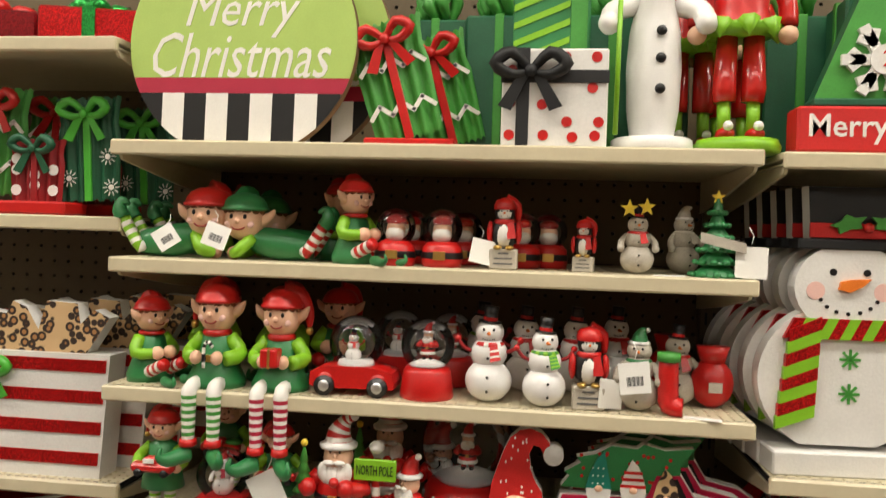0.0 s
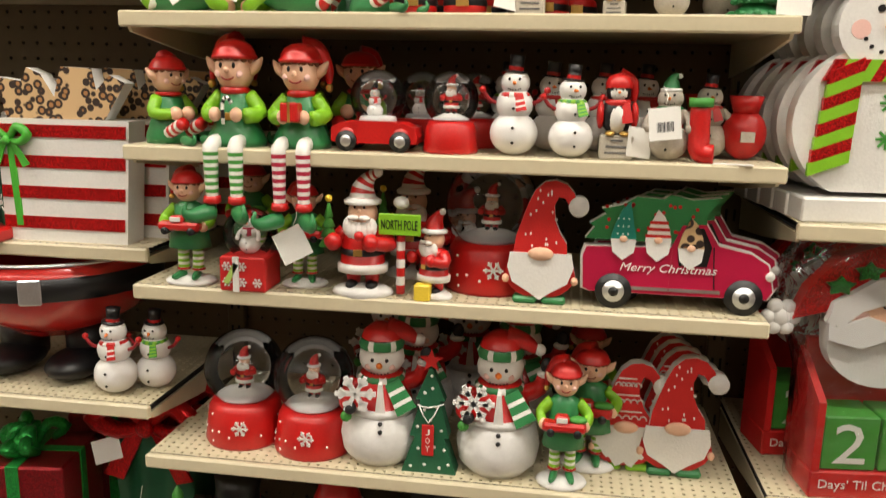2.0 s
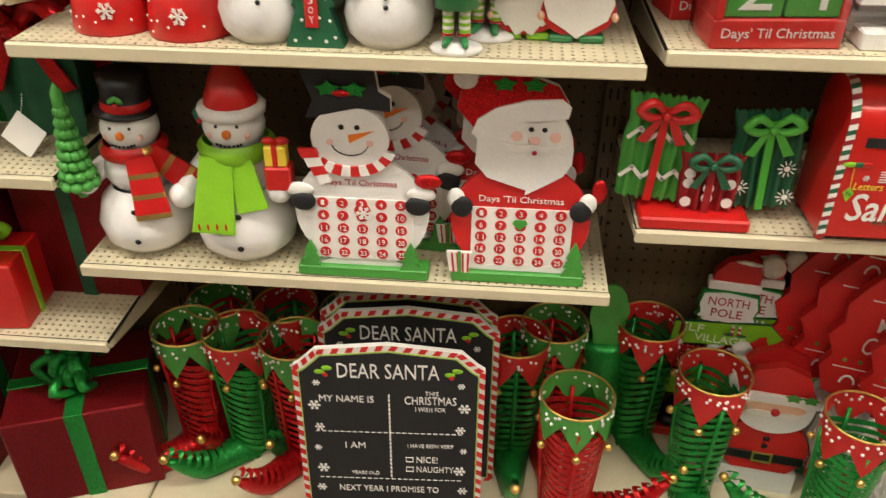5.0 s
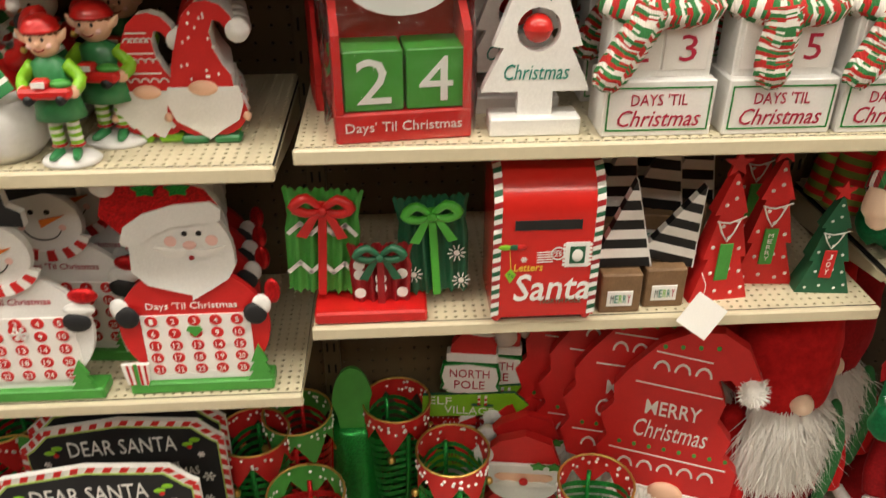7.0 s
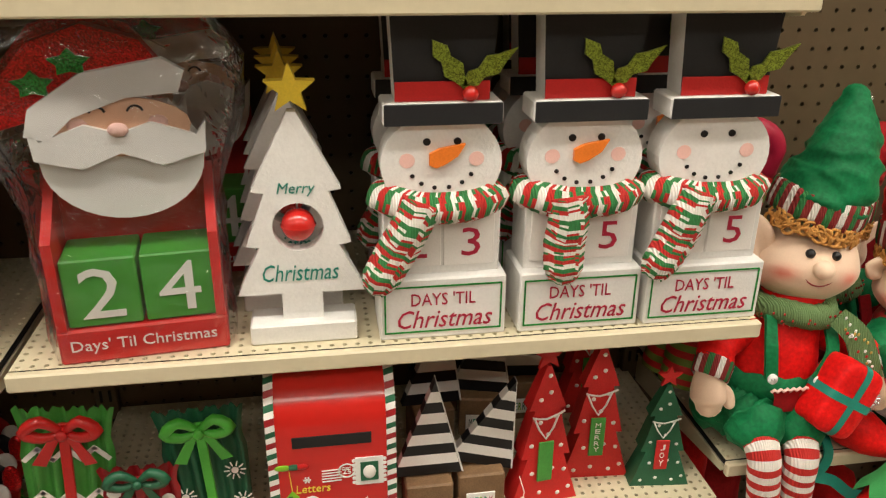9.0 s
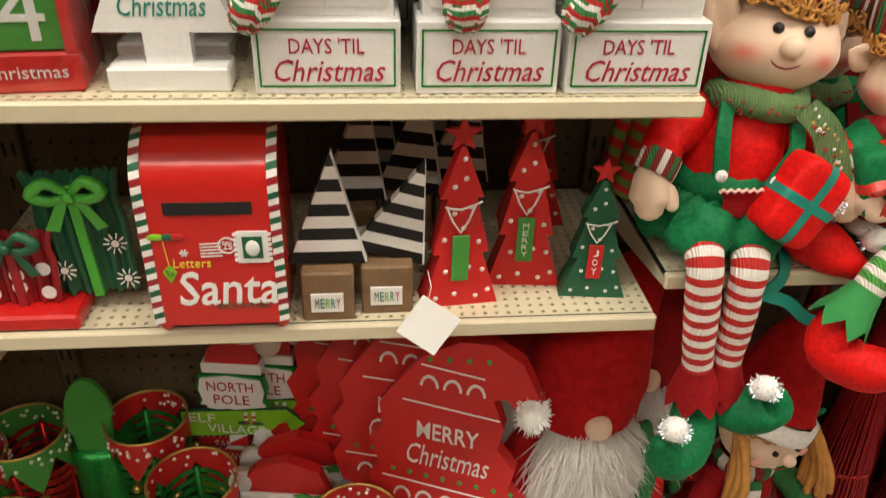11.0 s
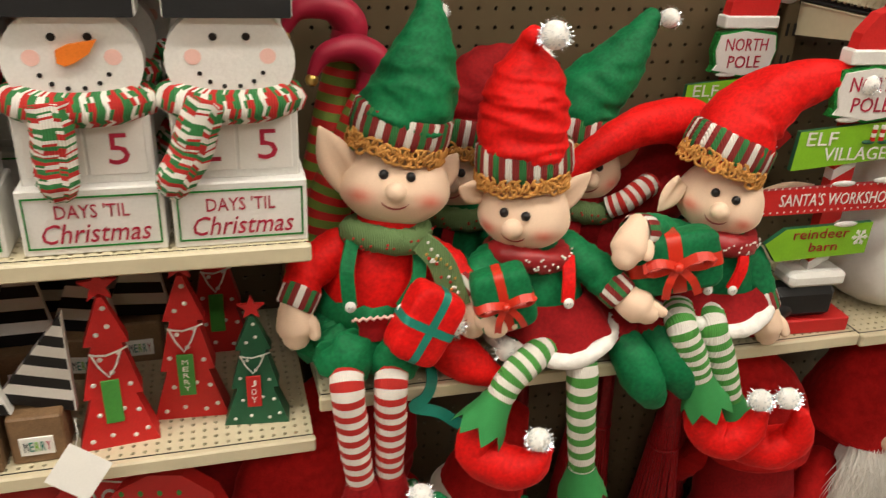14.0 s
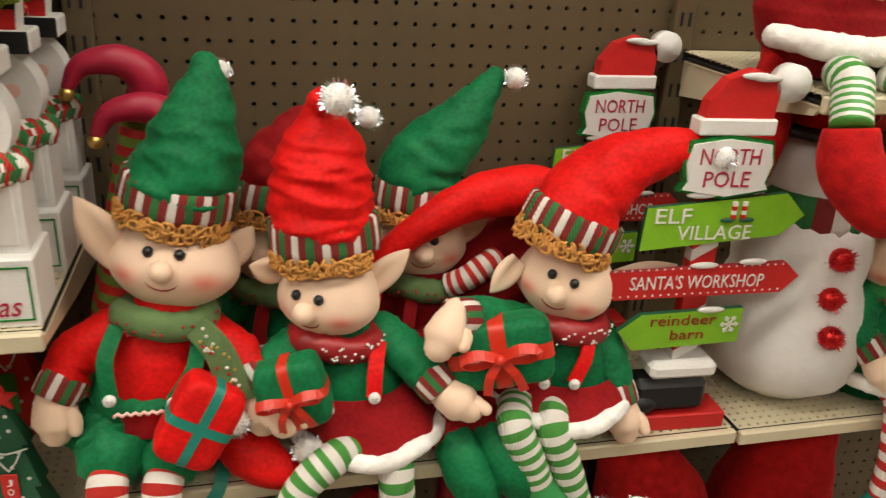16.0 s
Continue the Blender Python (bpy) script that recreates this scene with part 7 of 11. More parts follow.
# ---- shelf c3: large snowman cut-outs ----
def snowman_cutout(x, y, z, turn=0.0):
    ob = thing("snowman_cutout", "large flat white snowman with a striped scarf and black hat", "decoration", None, pose(x, y, z, 0, 0, turn), "snowman cut-outs")
    part("base", M().box((0.0, 0.004, 0.014), (0.155, 0.055, 0.028), "white_wood", bev=0.002), ob)
    d = 0.022
    part("body_board", M().plate(arc(0, 0.112, 0.094, 0.088, -62, 242, 34), -d / 2, d / 2, "white_wood"), ob)
    part("head_board", M().plate(arc(0.005, 0.218, 0.062, 0.052, 0, 360, 28)[:-1], -d / 2 - 0.003, d / 2 - 0.002, "white_wood"), ob)
    f = M()
    for s in (-1, 1):
        f.disc(0.005 + s * 0.019, 0.236, 0.0042, -d / 2 - 0.003, "black", 0.001, 12)
        f.disc(0.005 + s * 0.038, 0.214, 0.0105, -d / 2 - 0.003, "blush_pale", 0.0005, 18)
    for k in range(7):
        a = radians(200 + 23 * k)
        f.disc(0.005 + 0.034 * math.cos(a), 0.212 + 0.024 * math.sin(a), 0.0024, -d / 2 - 0.003, "black", 0.001, 8)
    f.plate([(-0.008, 0.216), (-0.006, 0.225), (0.006, 0.228), (0.028, 0.229), (0.018, 0.22), (0.004, 0.213)], -d / 2 - 0.008, -d / 2 - 0.003, "orange")
    part("face", f, ob)
    n = 12
    for k in range(n):
        u0, u1 = -0.068 + 0.15 * k / n, -0.068 + 0.15 * (k + 1) / n
        part("scarf_stripe", M().plate([(u0, 0.158), (u1, 0.158), (u1 + 0.012, 0.182), (u0 + 0.012, 0.182)], -d / 2 - 0.006, -d / 2 + 0.002, ["glitter_red", "green_lime"][k % 2]), ob)
    for k in range(8):
        z0, z1 = 0.168 - 0.0145 * k, 0.168 - 0.0145 * (k + 1)
        o = 0.0035 * k
        part("scarf_stripe", M().plate([(-0.062 - o * 0.5, z0), (-0.026 - o * 0.2, z0 + 0.016), (-0.026 - o * 0.2, z1 + 0.016), (-0.062 - o * 0.5, z1)], -d / 2 - 0.008, -d / 2 - 0.001, ["glitter_red", "green_lime"][k % 2]), ob)
    for zz in (0.135, 0.095):
        st = M()
        for k in range(4):
            a = math.pi * k / 4
            st.strip([(0.01 - 0.011 * math.cos(a), zz - 0.011 * math.sin(a)), (0.01 + 0.011 * math.cos(a), zz + 0.011 * math.sin(a))], 0.003, -d / 2, "green_mid", 0.0012)
        part("snow_star", st, ob)
    part("hat_brim", M().box((0.005, 0, 0.268), (0.12, 0.034, 0.012), "chalk_black", bev=0.002), ob)
    part("hat_crown", M().plate([(-0.04, 0.274), (-0.044, 0.335), (0.05, 0.335), (0.05, 0.274)], -d / 2, d / 2, "chalk_black", "white_wood"), ob)
    part("hat_band", M().box((0.004, -d / 2 - 0.002, 0.284), (0.092, 0.003, 0.017), "red_wood", bev=0.0005), ob)
    for s in (-1, 1):
        lf = [(px * 0.022, pz * 0.011) for px, pz in star_points(0, 0, 1, 5, 0.6)]
        part("holly_leaf", M().plate(lf, -0.002, 0.002, "green_mid", at=pose(0.022 + s * 0.022, -d / 2 - 0.006, 0.292, 0, s * 15, 0)), ob)
    part("holly_berry", M().ell((0.022, -d / 2 - 0.008, 0.288), 0.006, "red_satin", 10, 7), ob)


for k in range(5):
    snowman_cutout(0.505 + (0.0 if k == 0 else -0.006 * k), 0.895 + 0.045 * k, ZC3, 4)
for k in range(4):
    snowman_cutout(0.70, 0.885 + 0.05 * k, ZC3, 0)
    snowman_cutout(0.90, 0.885 + 0.05 * k, ZC3, 0)
    snowman_cutout(1.09, 0.885 + 0.05 * k, ZC3, 0)


# ---- plush dolls, bays d and e: each is one mesh ----
def fold_tube(m, pts, radii, name, seg=20, fine=5, crease=0.06, seed=0, cap=True):
    """A soft stuffed tube with folds across it."""
    k = M()
    k.tube(pts, radii, name, seg, fine=fine, caps=cap)
    for i, p in enumerate(k.v):
        q = Vector(p)
        c = noise.noise(Vector((q.x * 22, q.y * 22, q.z * 60 + seed * 7.7)))
        e = noise.noise(Vector((q.x * 60, q.y * 60, q.z * 60 + seed)))
        k.v[i] = tuple(q + Vector((c * 0.5 + e * 0.3, c * 0.7 - e * 0.3, e * 0.3)) * max(radii) * crease)
    n = len(m.v)
    m.v += k.v
    m.f += [[n + a for a in fc] for fc in k.f]
    m.m += [m.slot(k.names[a]) for a in k.m]
    m.s += k.s


def soft(m, pts, radii, names, seg=24, fine=6, fold=0.08, freq=1.6, seed=0, flat=1.0, caps=True):
    """A stuffed cloth tube: its run and radii are eased, its skin is creased across, its ends are rounded."""
    pts = [Vector(p) for p in pts]
    q, rr = [], []
    n = len(pts)
    for i in range(n - 1):
        k = [max(i - 1, 0), i, i + 1, min(i + 2, n - 1)]
        for s in range(fine):
            u = s / fine
            w = (-0.5 * u + u * u - 0.5 * u ** 3, 1 - 2.5 * u * u + 1.5 * u ** 3, 0.5 * u + 2 * u * u - 1.5 * u ** 3, -0.5 * u * u + 0.5 * u ** 3)
            q.append(sum((pts[a] * b for a, b in zip(k, w)), Vector()))
            rr.append(max(0.002, sum(radii[a] * b for a, b in zip(k, w))))
    q.append(pts[-1])
    rr.append(radii[-1])
    if caps:
        d0, d1 = (q[0] - q[1]).normalized(), (q[-1] - q[-2]).normalized()
        r0, r1 = rr[0], rr[-1]
        low = 0.25 if caps == "flat" else 1.0
        for a, b in ((0.45, 0.89), (0.35, 0.6), (0.17, 0.22)):
            q, rr = [q[0] + d0 * r0 * a * low] + q + [q[-1] + d1 * r1 * a], [r0 * b] + rr + [r1 * b]
    v, f, nm, side, run = [], [], [], None, 0.0
    big = max(radii)
    for i in range(len(q)):
        d = (q[min(i + 1, len(q) - 1)] - q[max(i - 1, 0)]).normalized()
        side = d.orthogonal().normalized() if side is None else (side - d * side.dot(d)).normalized()
        up = d.cross(side)
        run += (q[i] - q[i - 1]).length / big if i else 0.0
        for j in range(seg):
            ph = 2 * math.pi * j / seg
            e = side * math.cos(ph) + up * math.sin(ph) * flat
            c, s = math.cos(ph), math.sin(ph)
            a = noise.noise(Vector((c * 0.9 + seed * 3.1, s * 0.9, run * freq + 0.5 * math.sin(ph + seed))))
            b = noise.noise(Vector((c * 1.9, s * 1.9 + seed, run * freq * 2.3 + seed)))
            crease = (0.35 - abs(a)) * 1.4 + b * 0.45
            v.append(q[i] + e * rr[i] * (1 + fold * crease))
    for i in range(len(q) - 1):
        for j in range(seg):
            a, b = i * seg + j, i * seg + (j + 1) % seg
            f.append([a, b, b + seg, a + seg])
            nm.append(names if isinstance(names, str) else names[min(max(i - (3 if caps else 0), 0), len(names) - 1)])
    if caps:
        f += [list(range(seg))[::-1], [(len(q) - 1) * seg + j for j in range(seg)]]
        nm += [nm[0], nm[-1]]
    m.put(v, f, nm, True)


def stripes_on(m, pts, r0, r1, names, count, seed=0, seg=20):
    """A striped stocking along a run, three rings to a stripe."""
    pts = [Vector(p) for p in pts]
    seglen = [(b - a).length for a, b in zip(pts, pts[1:])]
    run, total = [], sum(seglen)
    for k in range(13):
        u = total * k / 12
        for a, b, L in zip(pts, pts[1:], seglen):
            if u <= L + 1e-9:
                run.append(a.lerp(b, u / L))
                break
            u -= L
    run = [(run[max(i - 1, 0)] + run[i] * 2 + run[min(i + 1, 12)]) / 4 for i in range(13)]
    per = max(3, round(count * 3 / 12))
    soft(m, run, [r0 + (r1 - r0) * k / 12 for k in range(13)], [names[(i // 3) % 2] for i in range(per * 12)], seg, per, 0.07, 0.9, seed, caps=False)


def strap(m, pts, w, th, name, face=(0, -1, 0), fine=4, flare=0.0):
    """A flat ribbon with thickness along a run, its broad side towards face."""
    pts = [Vector(p) for p in pts]
    q, n = [], len(pts)
    for i in range(n - 1):
        p0, p1, p2, p3 = pts[max(i - 1, 0)], pts[i], pts[i + 1], pts[min(i + 2, n - 1)]
        for s in range(fine):
            u = s / fine
            q.append(0.5 * ((2 * p1) + (p2 - p0) * u + (2 * p0 - 5 * p1 + 4 * p2 - p3) * u * u + (3 * p1 - p0 - 3 * p2 + p3) * u ** 3))
    q.append(pts[-1])
    v, f = [], []
    for i, p in enumerate(q):
        d = (q[min(i + 1, len(q) - 1)] - q[max(i - 1, 0)]).normalized()
        e = d.cross(Vector(face))
        e = (e if e.length > 0.1 else d.cross(Vector((0.3, 0, 1)))).normalized()
        o = e.cross(d).normalized() * th / 2
        e = e * w / 2 * (1 + flare * i / len(q))
        v += [p - e - o, p + e - o, p + e + o, p - e + o]
    for i in range(len(q) - 1):
        for j in range(4):
            a, b = i * 4 + j, i * 4 + (j + 1) % 4
            f.append([a, b, b + 4, a + 4])
    f += [[3, 2, 1, 0], [len(v) - 4 + j for j in range(4)]]
    m.put(v, f, name, False)


def pillow(m, at, size, name, ribbon, e=0.38, cross=True):
    """A stuffed gift with rounded corners and satin ribbons drawn round it."""
    sg = lambda c: math.copysign(abs(c) ** e, c)
    v, f, seg, ring = [], [], 28, 18
    for i in range(ring + 1):
        th = math.pi * i / ring
        for j in range(seg):
            ph = 2 * math.pi * j / seg
            p = Vector((sg(math.sin(th) * math.cos(ph)) * size[0] / 2, sg(math.sin(th) * math.sin(ph)) * size[1] / 2, sg(math.cos(th)) * size[2] / 2))
            v.append(p * (1 + 0.05 * noise.noise(p * 60)))
    for i in range(ring):
        for j in range(seg):
            a, b = i * seg + j, i * seg + (j + 1) % seg
            f.append([a, a + seg, b + seg, b])
    m.put(v, f, name, True, at)
    w = size[0] * 0.075
    for turned in ((0, 1) if cross else (0,)):
        v, f, n = [], [], 36
        for j in range(n):
            a = 2 * math.pi * j / n
            u, y = sg(math.sin(a)), sg(math.cos(a)) * size[1] / 2 * 1.03
            for s in (-w, w):
                v.append((s, y, u * size[2] / 2 * 1.02) if not turned else (u * size[0] / 2 * 1.02, y, s))
        for j in range(n):
            a, b = 2 * j, 2 * ((j + 1) % n)
            f.append([a, a + 1, b + 1, b])
        m.put(v, f, ribbon, True, at)


def satin_bow(m, at, w, name):
    """Two loops, a knot and two tails, in front of y = 0."""
    k = M()
    for s in (-1, 1):
        strap(k, [(0, -0.004, 0), (s * w * 0.28, -0.016, w * 0.16), (s * w * 0.52, -0.012, w * 0.10), (s * w * 0.40, -0.004, -w * 0.04), (0, -0.003, 0)], w * 0.16, 0.0012, name, (0.2, -0.7, 0.7))
        strap(k, [(0, -0.004, 0), (s * w * 0.18, -0.010, -w * 0.22), (s * w * 0.26, -0.004, -w * 0.50)], w * 0.13, 0.0012, name)
    k.ell((0, -0.008, 0), (w * 0.09, 0.006, w * 0.08), name, 10, 7)
    n = len(m.v)
    m.v += [tuple(at @ Vector(p)) for p in k.v]
    m.f += [[n + i for i in fc] for fc in k.f]
    m.m += [m.slot(name)] * len(k.f)
    m.s += k.s


def band(m, c, r, w, names, up=(0, 0, 1), seg=64, depth=1.0):
    """A ribbed knitted cuff round an axis."""
    q = Vector((0, 0, 1)).rotation_difference(Vector(up)).to_matrix().to_4x4()
    at = Matrix.Translation(c) @ q
    prof = [(r * 0.93, -w * 0.5), (r * 1.04, -w * 0.46), (r * 1.065, -w * 0.2), (r * 1.05, w * 0.15), (r * 1.03, w * 0.42), (r * 0.94, w * 0.5)]
    rib = [1.0 + 0.014 * (1 if j % 2 else -1) + 0.02 * noise.noise(Vector((math.cos(j * 0.1) * 2, math.sin(j * 0.1) * 2, c[0] * 9))) for j in range(seg)]
    v = [(a * rib[j] * math.cos(2 * math.pi * j / seg), a * rib[j] * depth * math.sin(2 * math.pi * j / seg), z) for a, z in prof for j in range(seg)]
    f, nm = [], []
    for i in range(5):
        for j in range(seg):
            b = (j + 1) % seg
            f.append([i * seg + j, i * seg + b, (i + 1) * seg + b, (i + 1) * seg + j])
            nm.append(names[(j // 2) % len(names)])
    m.put(v, f, nm, True, at)


RIB = ["knit_white", "knit_cuff_red", "knit_green", "knit_cuff_red"]


def curls(m, c, r, a0, a1, z, n=15, seed=0, at=None):
    """A fringe of looped yarn."""
    rnd = random.Random(seed)
    for row in (0, 1):
        for k in range(n):
            a = radians(a0 + (a1 - a0) * (k + 0.5 * row) / (n - 1))
            p = Vector((c[0] + r * math.cos(a), c[1] + r * math.sin(a), c[2] + z - 0.004 + 0.007 * row + rnd.uniform(-0.003, 0.003)))
            t = Vector((-math.sin(a), math.cos(a), 0))
            o = Vector((math.cos(a), math.sin(a), 0))
            g, h = rnd.uniform(0.0045, 0.007), rnd.uniform(0, 6.3)
            m.tube([p + t * g * math.cos(h + b) * 1.2 + Vector((0, 0, g * math.sin(h + b))) + o * (0.002 + 0.002 * math.sin(2 * b + h)) for b in [1.05 * i for i in range(7)]], 0.0019, "hair", 6, at=at, fine=2)


def cloth_ear(m, base, tip, w, dent=0.5):
    """A flat stuffed ear with a hollow on its front side."""
    base, tip = Vector(base), Vector(tip)
    ax = tip - base
    side = ax.cross(Vector((0, 1, 0))).normalized()
    v, f, seg, ring = [], [], 20, 14
    for i in range(ring + 1):
        t = i / ring
        ww = w * (0.62 + 1.1 * t - 1.0 * t * t) * max(0.0, 1 - t ** 3.2) + 0.0012
        c = base + ax * t
        for j in range(seg):
            a = 2 * math.pi * j / seg
            yy = -math.sin(a) * ww * 0.42
            if yy < 0:
                yy += ww * dent * max(0.0, 1 - abs(math.cos(a)) * 1.5) * (1 - t)
            v.append(c + side * math.cos(a) * ww + Vector((0, yy, 0)))
    for i in range(ring):
        for j in range(seg):
            a, b = i * seg + j, i * seg + (j + 1) % seg
            f.append([a, b, b + seg, a + seg])
    f.append([ring * seg + j for j in range(seg)])
    m.put(v, f, "skin_cloth", True)


def mitten(m, b, d):
    d = Vector(d).normalized()
    soft(m, [b - d * 0.008, b + d * 0.008, b + d * 0.024, b + d * 0.034], [0.015, 0.02, 0.0215, 0.016], "skin_cloth", 18, 4, 0.05, 1.2, 3)
    soft(m, [b + d * 0.01, b + d * 0.016 + Vector((0.016, -0.008, 0)), b + d * 0.028 + Vector((0.020, -0.012, 0))], [0.009, 0.009, 0.007], "skin_cloth", 12, 4, 0.03, 1, 2)


def elf_plush(o):
    """A stuffed elf that sits on the shelf edge. o holds its colours and the run of hat, arms and legs."""
    m = M()
    top, trim, hat, seed = o["top"], o["trim"], o["hat"], o.get("seed", 0)
    hc = Vector(o["head"])
    rx, rz = o.get("hr", (0.07, 0.056))
    t0, t1, t2 = [Vector(p) for p in o["torso"]]
    soft(m, [t0 + Vector((0, 0.01, -0.02)), t0.lerp(t1, 0.5), t1, t2, hc - Vector((0, 0, rz * 0.6))], [0.054, 0.059, 0.053, 0.042, 0.034], top, 32, 7, 0.06, 1.3, seed + 1)
    # dungarees or a dress with a fur hem
    if o.get("skirt"):
        w0, h0 = t0.lerp(t1, 0.95), Vector(o["skirt"])
        v, f, seg, ring = [], [], 72, 14
        for i in range(ring + 1):
            u = i / ring
            c = w0.lerp(h0, u)
            for j in range(seg):
                ph = 2 * math.pi * j / seg
                fo = 1 + u * (0.055 * math.sin(9 * ph + seed) + 0.05 * noise.noise(Vector((math.cos(ph) * 3, math.sin(ph) * 3, u * 2 + seed))))
                a, b = (0.062 + 0.020 * math.sin(u * 1.5)) * fo, (0.060 + 0.022 * u) * fo
                v.append(c + Vector((a * math.cos(ph), b * math.sin(ph), (0.012 - 0.020 * max(0, -math.sin(ph))) * u + 0.004 * u * math.sin(5 * ph))))
        for i in range(ring):
            for j in range(seg):
                a, b = i * seg + j, i * seg + (j + 1) % seg
                f.append([a, a + seg, b + seg, b])
        m.put(v, f, trim, True)
        soft(m, [h0 + Vector((0.083 * math.cos(radians(a)), 0.084 * math.sin(radians(a)), -0.002 + 0.012 * math.sin(radians(a)) + 0.003 * math.sin(radians(5 * a)))) for a in range(195, 350, 22)], [0.0095] * 8, "fur_white", 18, 5, 0.25, 2.6, seed)
    else:
        soft(m, o["seat"], [0.030, 0.042, 0.042, 0.030], trim, 44, 28, 0.42, 5.0, seed + 2)
        k = M().lathe([(0.056, 0.0), (0.066, 0.004), (0.068, 0.018), (0.062, 0.030), (0.058, 0.034)], trim, seg=40)
        m.put([(t0.x + p[0], t0.y - 0.002 + p[1], t0.z + 0.012 + p[2] + 0.003 * math.sin(p[0] * 300)) for p in k.v], k.f, trim, True)
        for leg in o["legs"]:
            k0, k1 = Vector(leg[0]), Vector(leg[1])
            soft(m, [k0 + Vector((0, 0.05, 0.012)), k0 + Vector((0, 0.025, 0.008)), k0 + Vector((0, 0.008, 0.006)), k0 + Vector((0, -0.006, 0.002))], [0.032, 0.034, 0.031, 0.032], trim, 40, 14, 0.36, 3.6, seed + 5, caps="flat")
    for run in o.get("straps", []):
        strap(m, [(p[0], p[1] - 0.003, p[2]) for p in run], 0.0155, 0.004, o.get("strapc", trim), (0, -1, 0.15), 6)
        b = Vector(run[-1]) + Vector((0, -0.004, 0))
        m.tube([b + Vector((0, -0.001, 0)), b + Vector((0, -0.0035, 0.0006))], 0.0062, "white_satin", 18)
        for s in (-1, 1):
            m.ell(b + Vector((0.0018 * s, -0.0036, 0)), 0.0008, "grey_print", 6, 4)
    if o.get("pocket"):
        px, py, pz = o["pocket"]
        v = [(px + x * (1 - 0.2 * (z < 0)), py - 0.004 * math.cos(x * 45), pz + z) for z in (0.006, -0.004, -0.016, -0.024) for x in (-0.02, -0.01, 0, 0.01, 0.02)]
        m.put(v, [[i * 5 + j, (i + 1) * 5 + j, (i + 1) * 5 + j + 1, i * 5 + j + 1] for i in range(3) for j in range(4)], "velvet_dark_red", True)
        m.tube([(px - 0.024 + 0.004 * k, py - 0.006, pz + 0.008 + (0.0016 if k % 2 else -0.0016)) for k in range(13)], 0.0019, "blush_pale", 7)
    # head: broad cheeks, button eyes, a ball nose, a stitched smile
    yaw, nod, roll = o.get("turn", (0, 0, 0))
    H = Matrix.Translation(hc) @ Matrix.Rotation(radians(yaw), 4, "Z") @ Matrix.Rotation(radians(nod), 4, "X") @ Matrix.Rotation(radians(roll), 4, "Y")
    v, f, seg, ring = [], [], 44, 30
    blush = []
    for i in range(ring + 1):
        th = math.pi * i / ring
        for j in range(seg):
            ph = 2 * math.pi * j / seg
            d = Vector((math.sin(th) * math.cos(ph), math.sin(th) * math.sin(ph), math.cos(th)))
            wide = 1 + 0.07 * math.exp(-((d.z + 0.3) / 0.4) ** 2)
            p = Vector((d.x * rx * wide, d.y * rx * 0.84 * wide, d.z * rz * (1.12 if d.z > 0 else 1.0)))
            v.append(p)
            g = 0.0
            if d.y < 0:
                for s in (-1, 1):
                    g = max(g, math.exp(-((d.x - 0.60 * s) / 0.2) ** 2 - ((d.z + 0.30) / 0.17) ** 2))
            blush.append(g)
    for i in range(ring):
        for j in range(seg):
            a, b = i * seg + j, i * seg + (j + 1) % seg
            f.append([a, a + seg, b + seg, b])
    n = len(m.v)
    m.put(v, f, "skin_cloth", True, H)
    m.paint.update({n + i: g for i, g in enumerate(blush) if g > 0.01})
    on = lambda u, w, lift=1.0: H @ (Vector((u * rx, -rx * 0.84 * math.sqrt(max(0.05, 1 - u * u - w * w)), w * rz)) * lift)
    for s in (-1, 1):
        m.ell(on(s * 0.235, 0.22 + o.get("eyez", 0), 1.02), 0.0056, "black", 12, 9)
    m.ell(on(0, -0.10, 1.10), (0.0118, 0.0118, 0.0112), "skin_cloth", 18, 12)
    m.tube([on(u, -0.22 - 0.27 * math.sqrt(max(0, 1 - (u / 0.27) ** 2)), 1.035) for u in (-0.27, -0.245, -0.19, -0.10, 0, 0.10, 0.19, 0.245, 0.27)], 0.0012, "red_deep", 6)
    for b, e, w in o["ears"]:
        cloth_ear(m, b, e, w)
    # scarf
    nk = Vector(o["neck"])
    sc = o["scarf"]
    k = M()
    soft(k, [(0.040 * math.cos(a), 0.035 * math.sin(a), 0.004 * math.sin(2 * a)) for a in [2 * math.pi * j / 14 for j in range(15)]], [0.0145] * 15, sc, 18, 4, 0.22, 1.6, seed, caps=False)
    m.put([Vector((p[0], p[1], p[2])) + nk for p in k.v], k.f, sc, True)
    rnd = random.Random(seed)
    for _ in range(26):
        a = rnd.uniform(3.5, 5.9)
        z = rnd.uniform(-0.009, 0.008)
        r = math.sqrt(max(0.0, 0.0150 ** 2 - z * z))
        m.ell(nk + Vector(((0.041 + r) * math.cos(a), (0.036 + r) * math.sin(a), z)), (0.0017, 0.001, 0.0017), o.get("fleck", "knit_red"), 6, 4)
    if o.get("tail"):
        tl = [Vector(p) for p in o["tail"]]
        strap(m, tl[:-1], 0.025, 0.006, sc, (-0.3, -1, 0.2), 8, 0.35)
        for _ in range(26):
            u = rnd.uniform(0.05, 1.85)
            p = tl[int(u)].lerp(tl[int(u) + 1], u % 1)
            m.ell(p + Vector((rnd.uniform(-0.009, 0.009), -0.0055, rnd.uniform(-0.004, 0.004))), (0.002, 0.001, 0.0022), rnd.choice(["knit_red", "gold", "white"]), 6, 4)
        pompom(m, tl[-1], 0.0165, 220, seed=2, tip="tinsel")
    # hat
    hp = [Vector(p) for p in o["hatrun"]]
    up = (hp[1] - hp[0]).normalized()
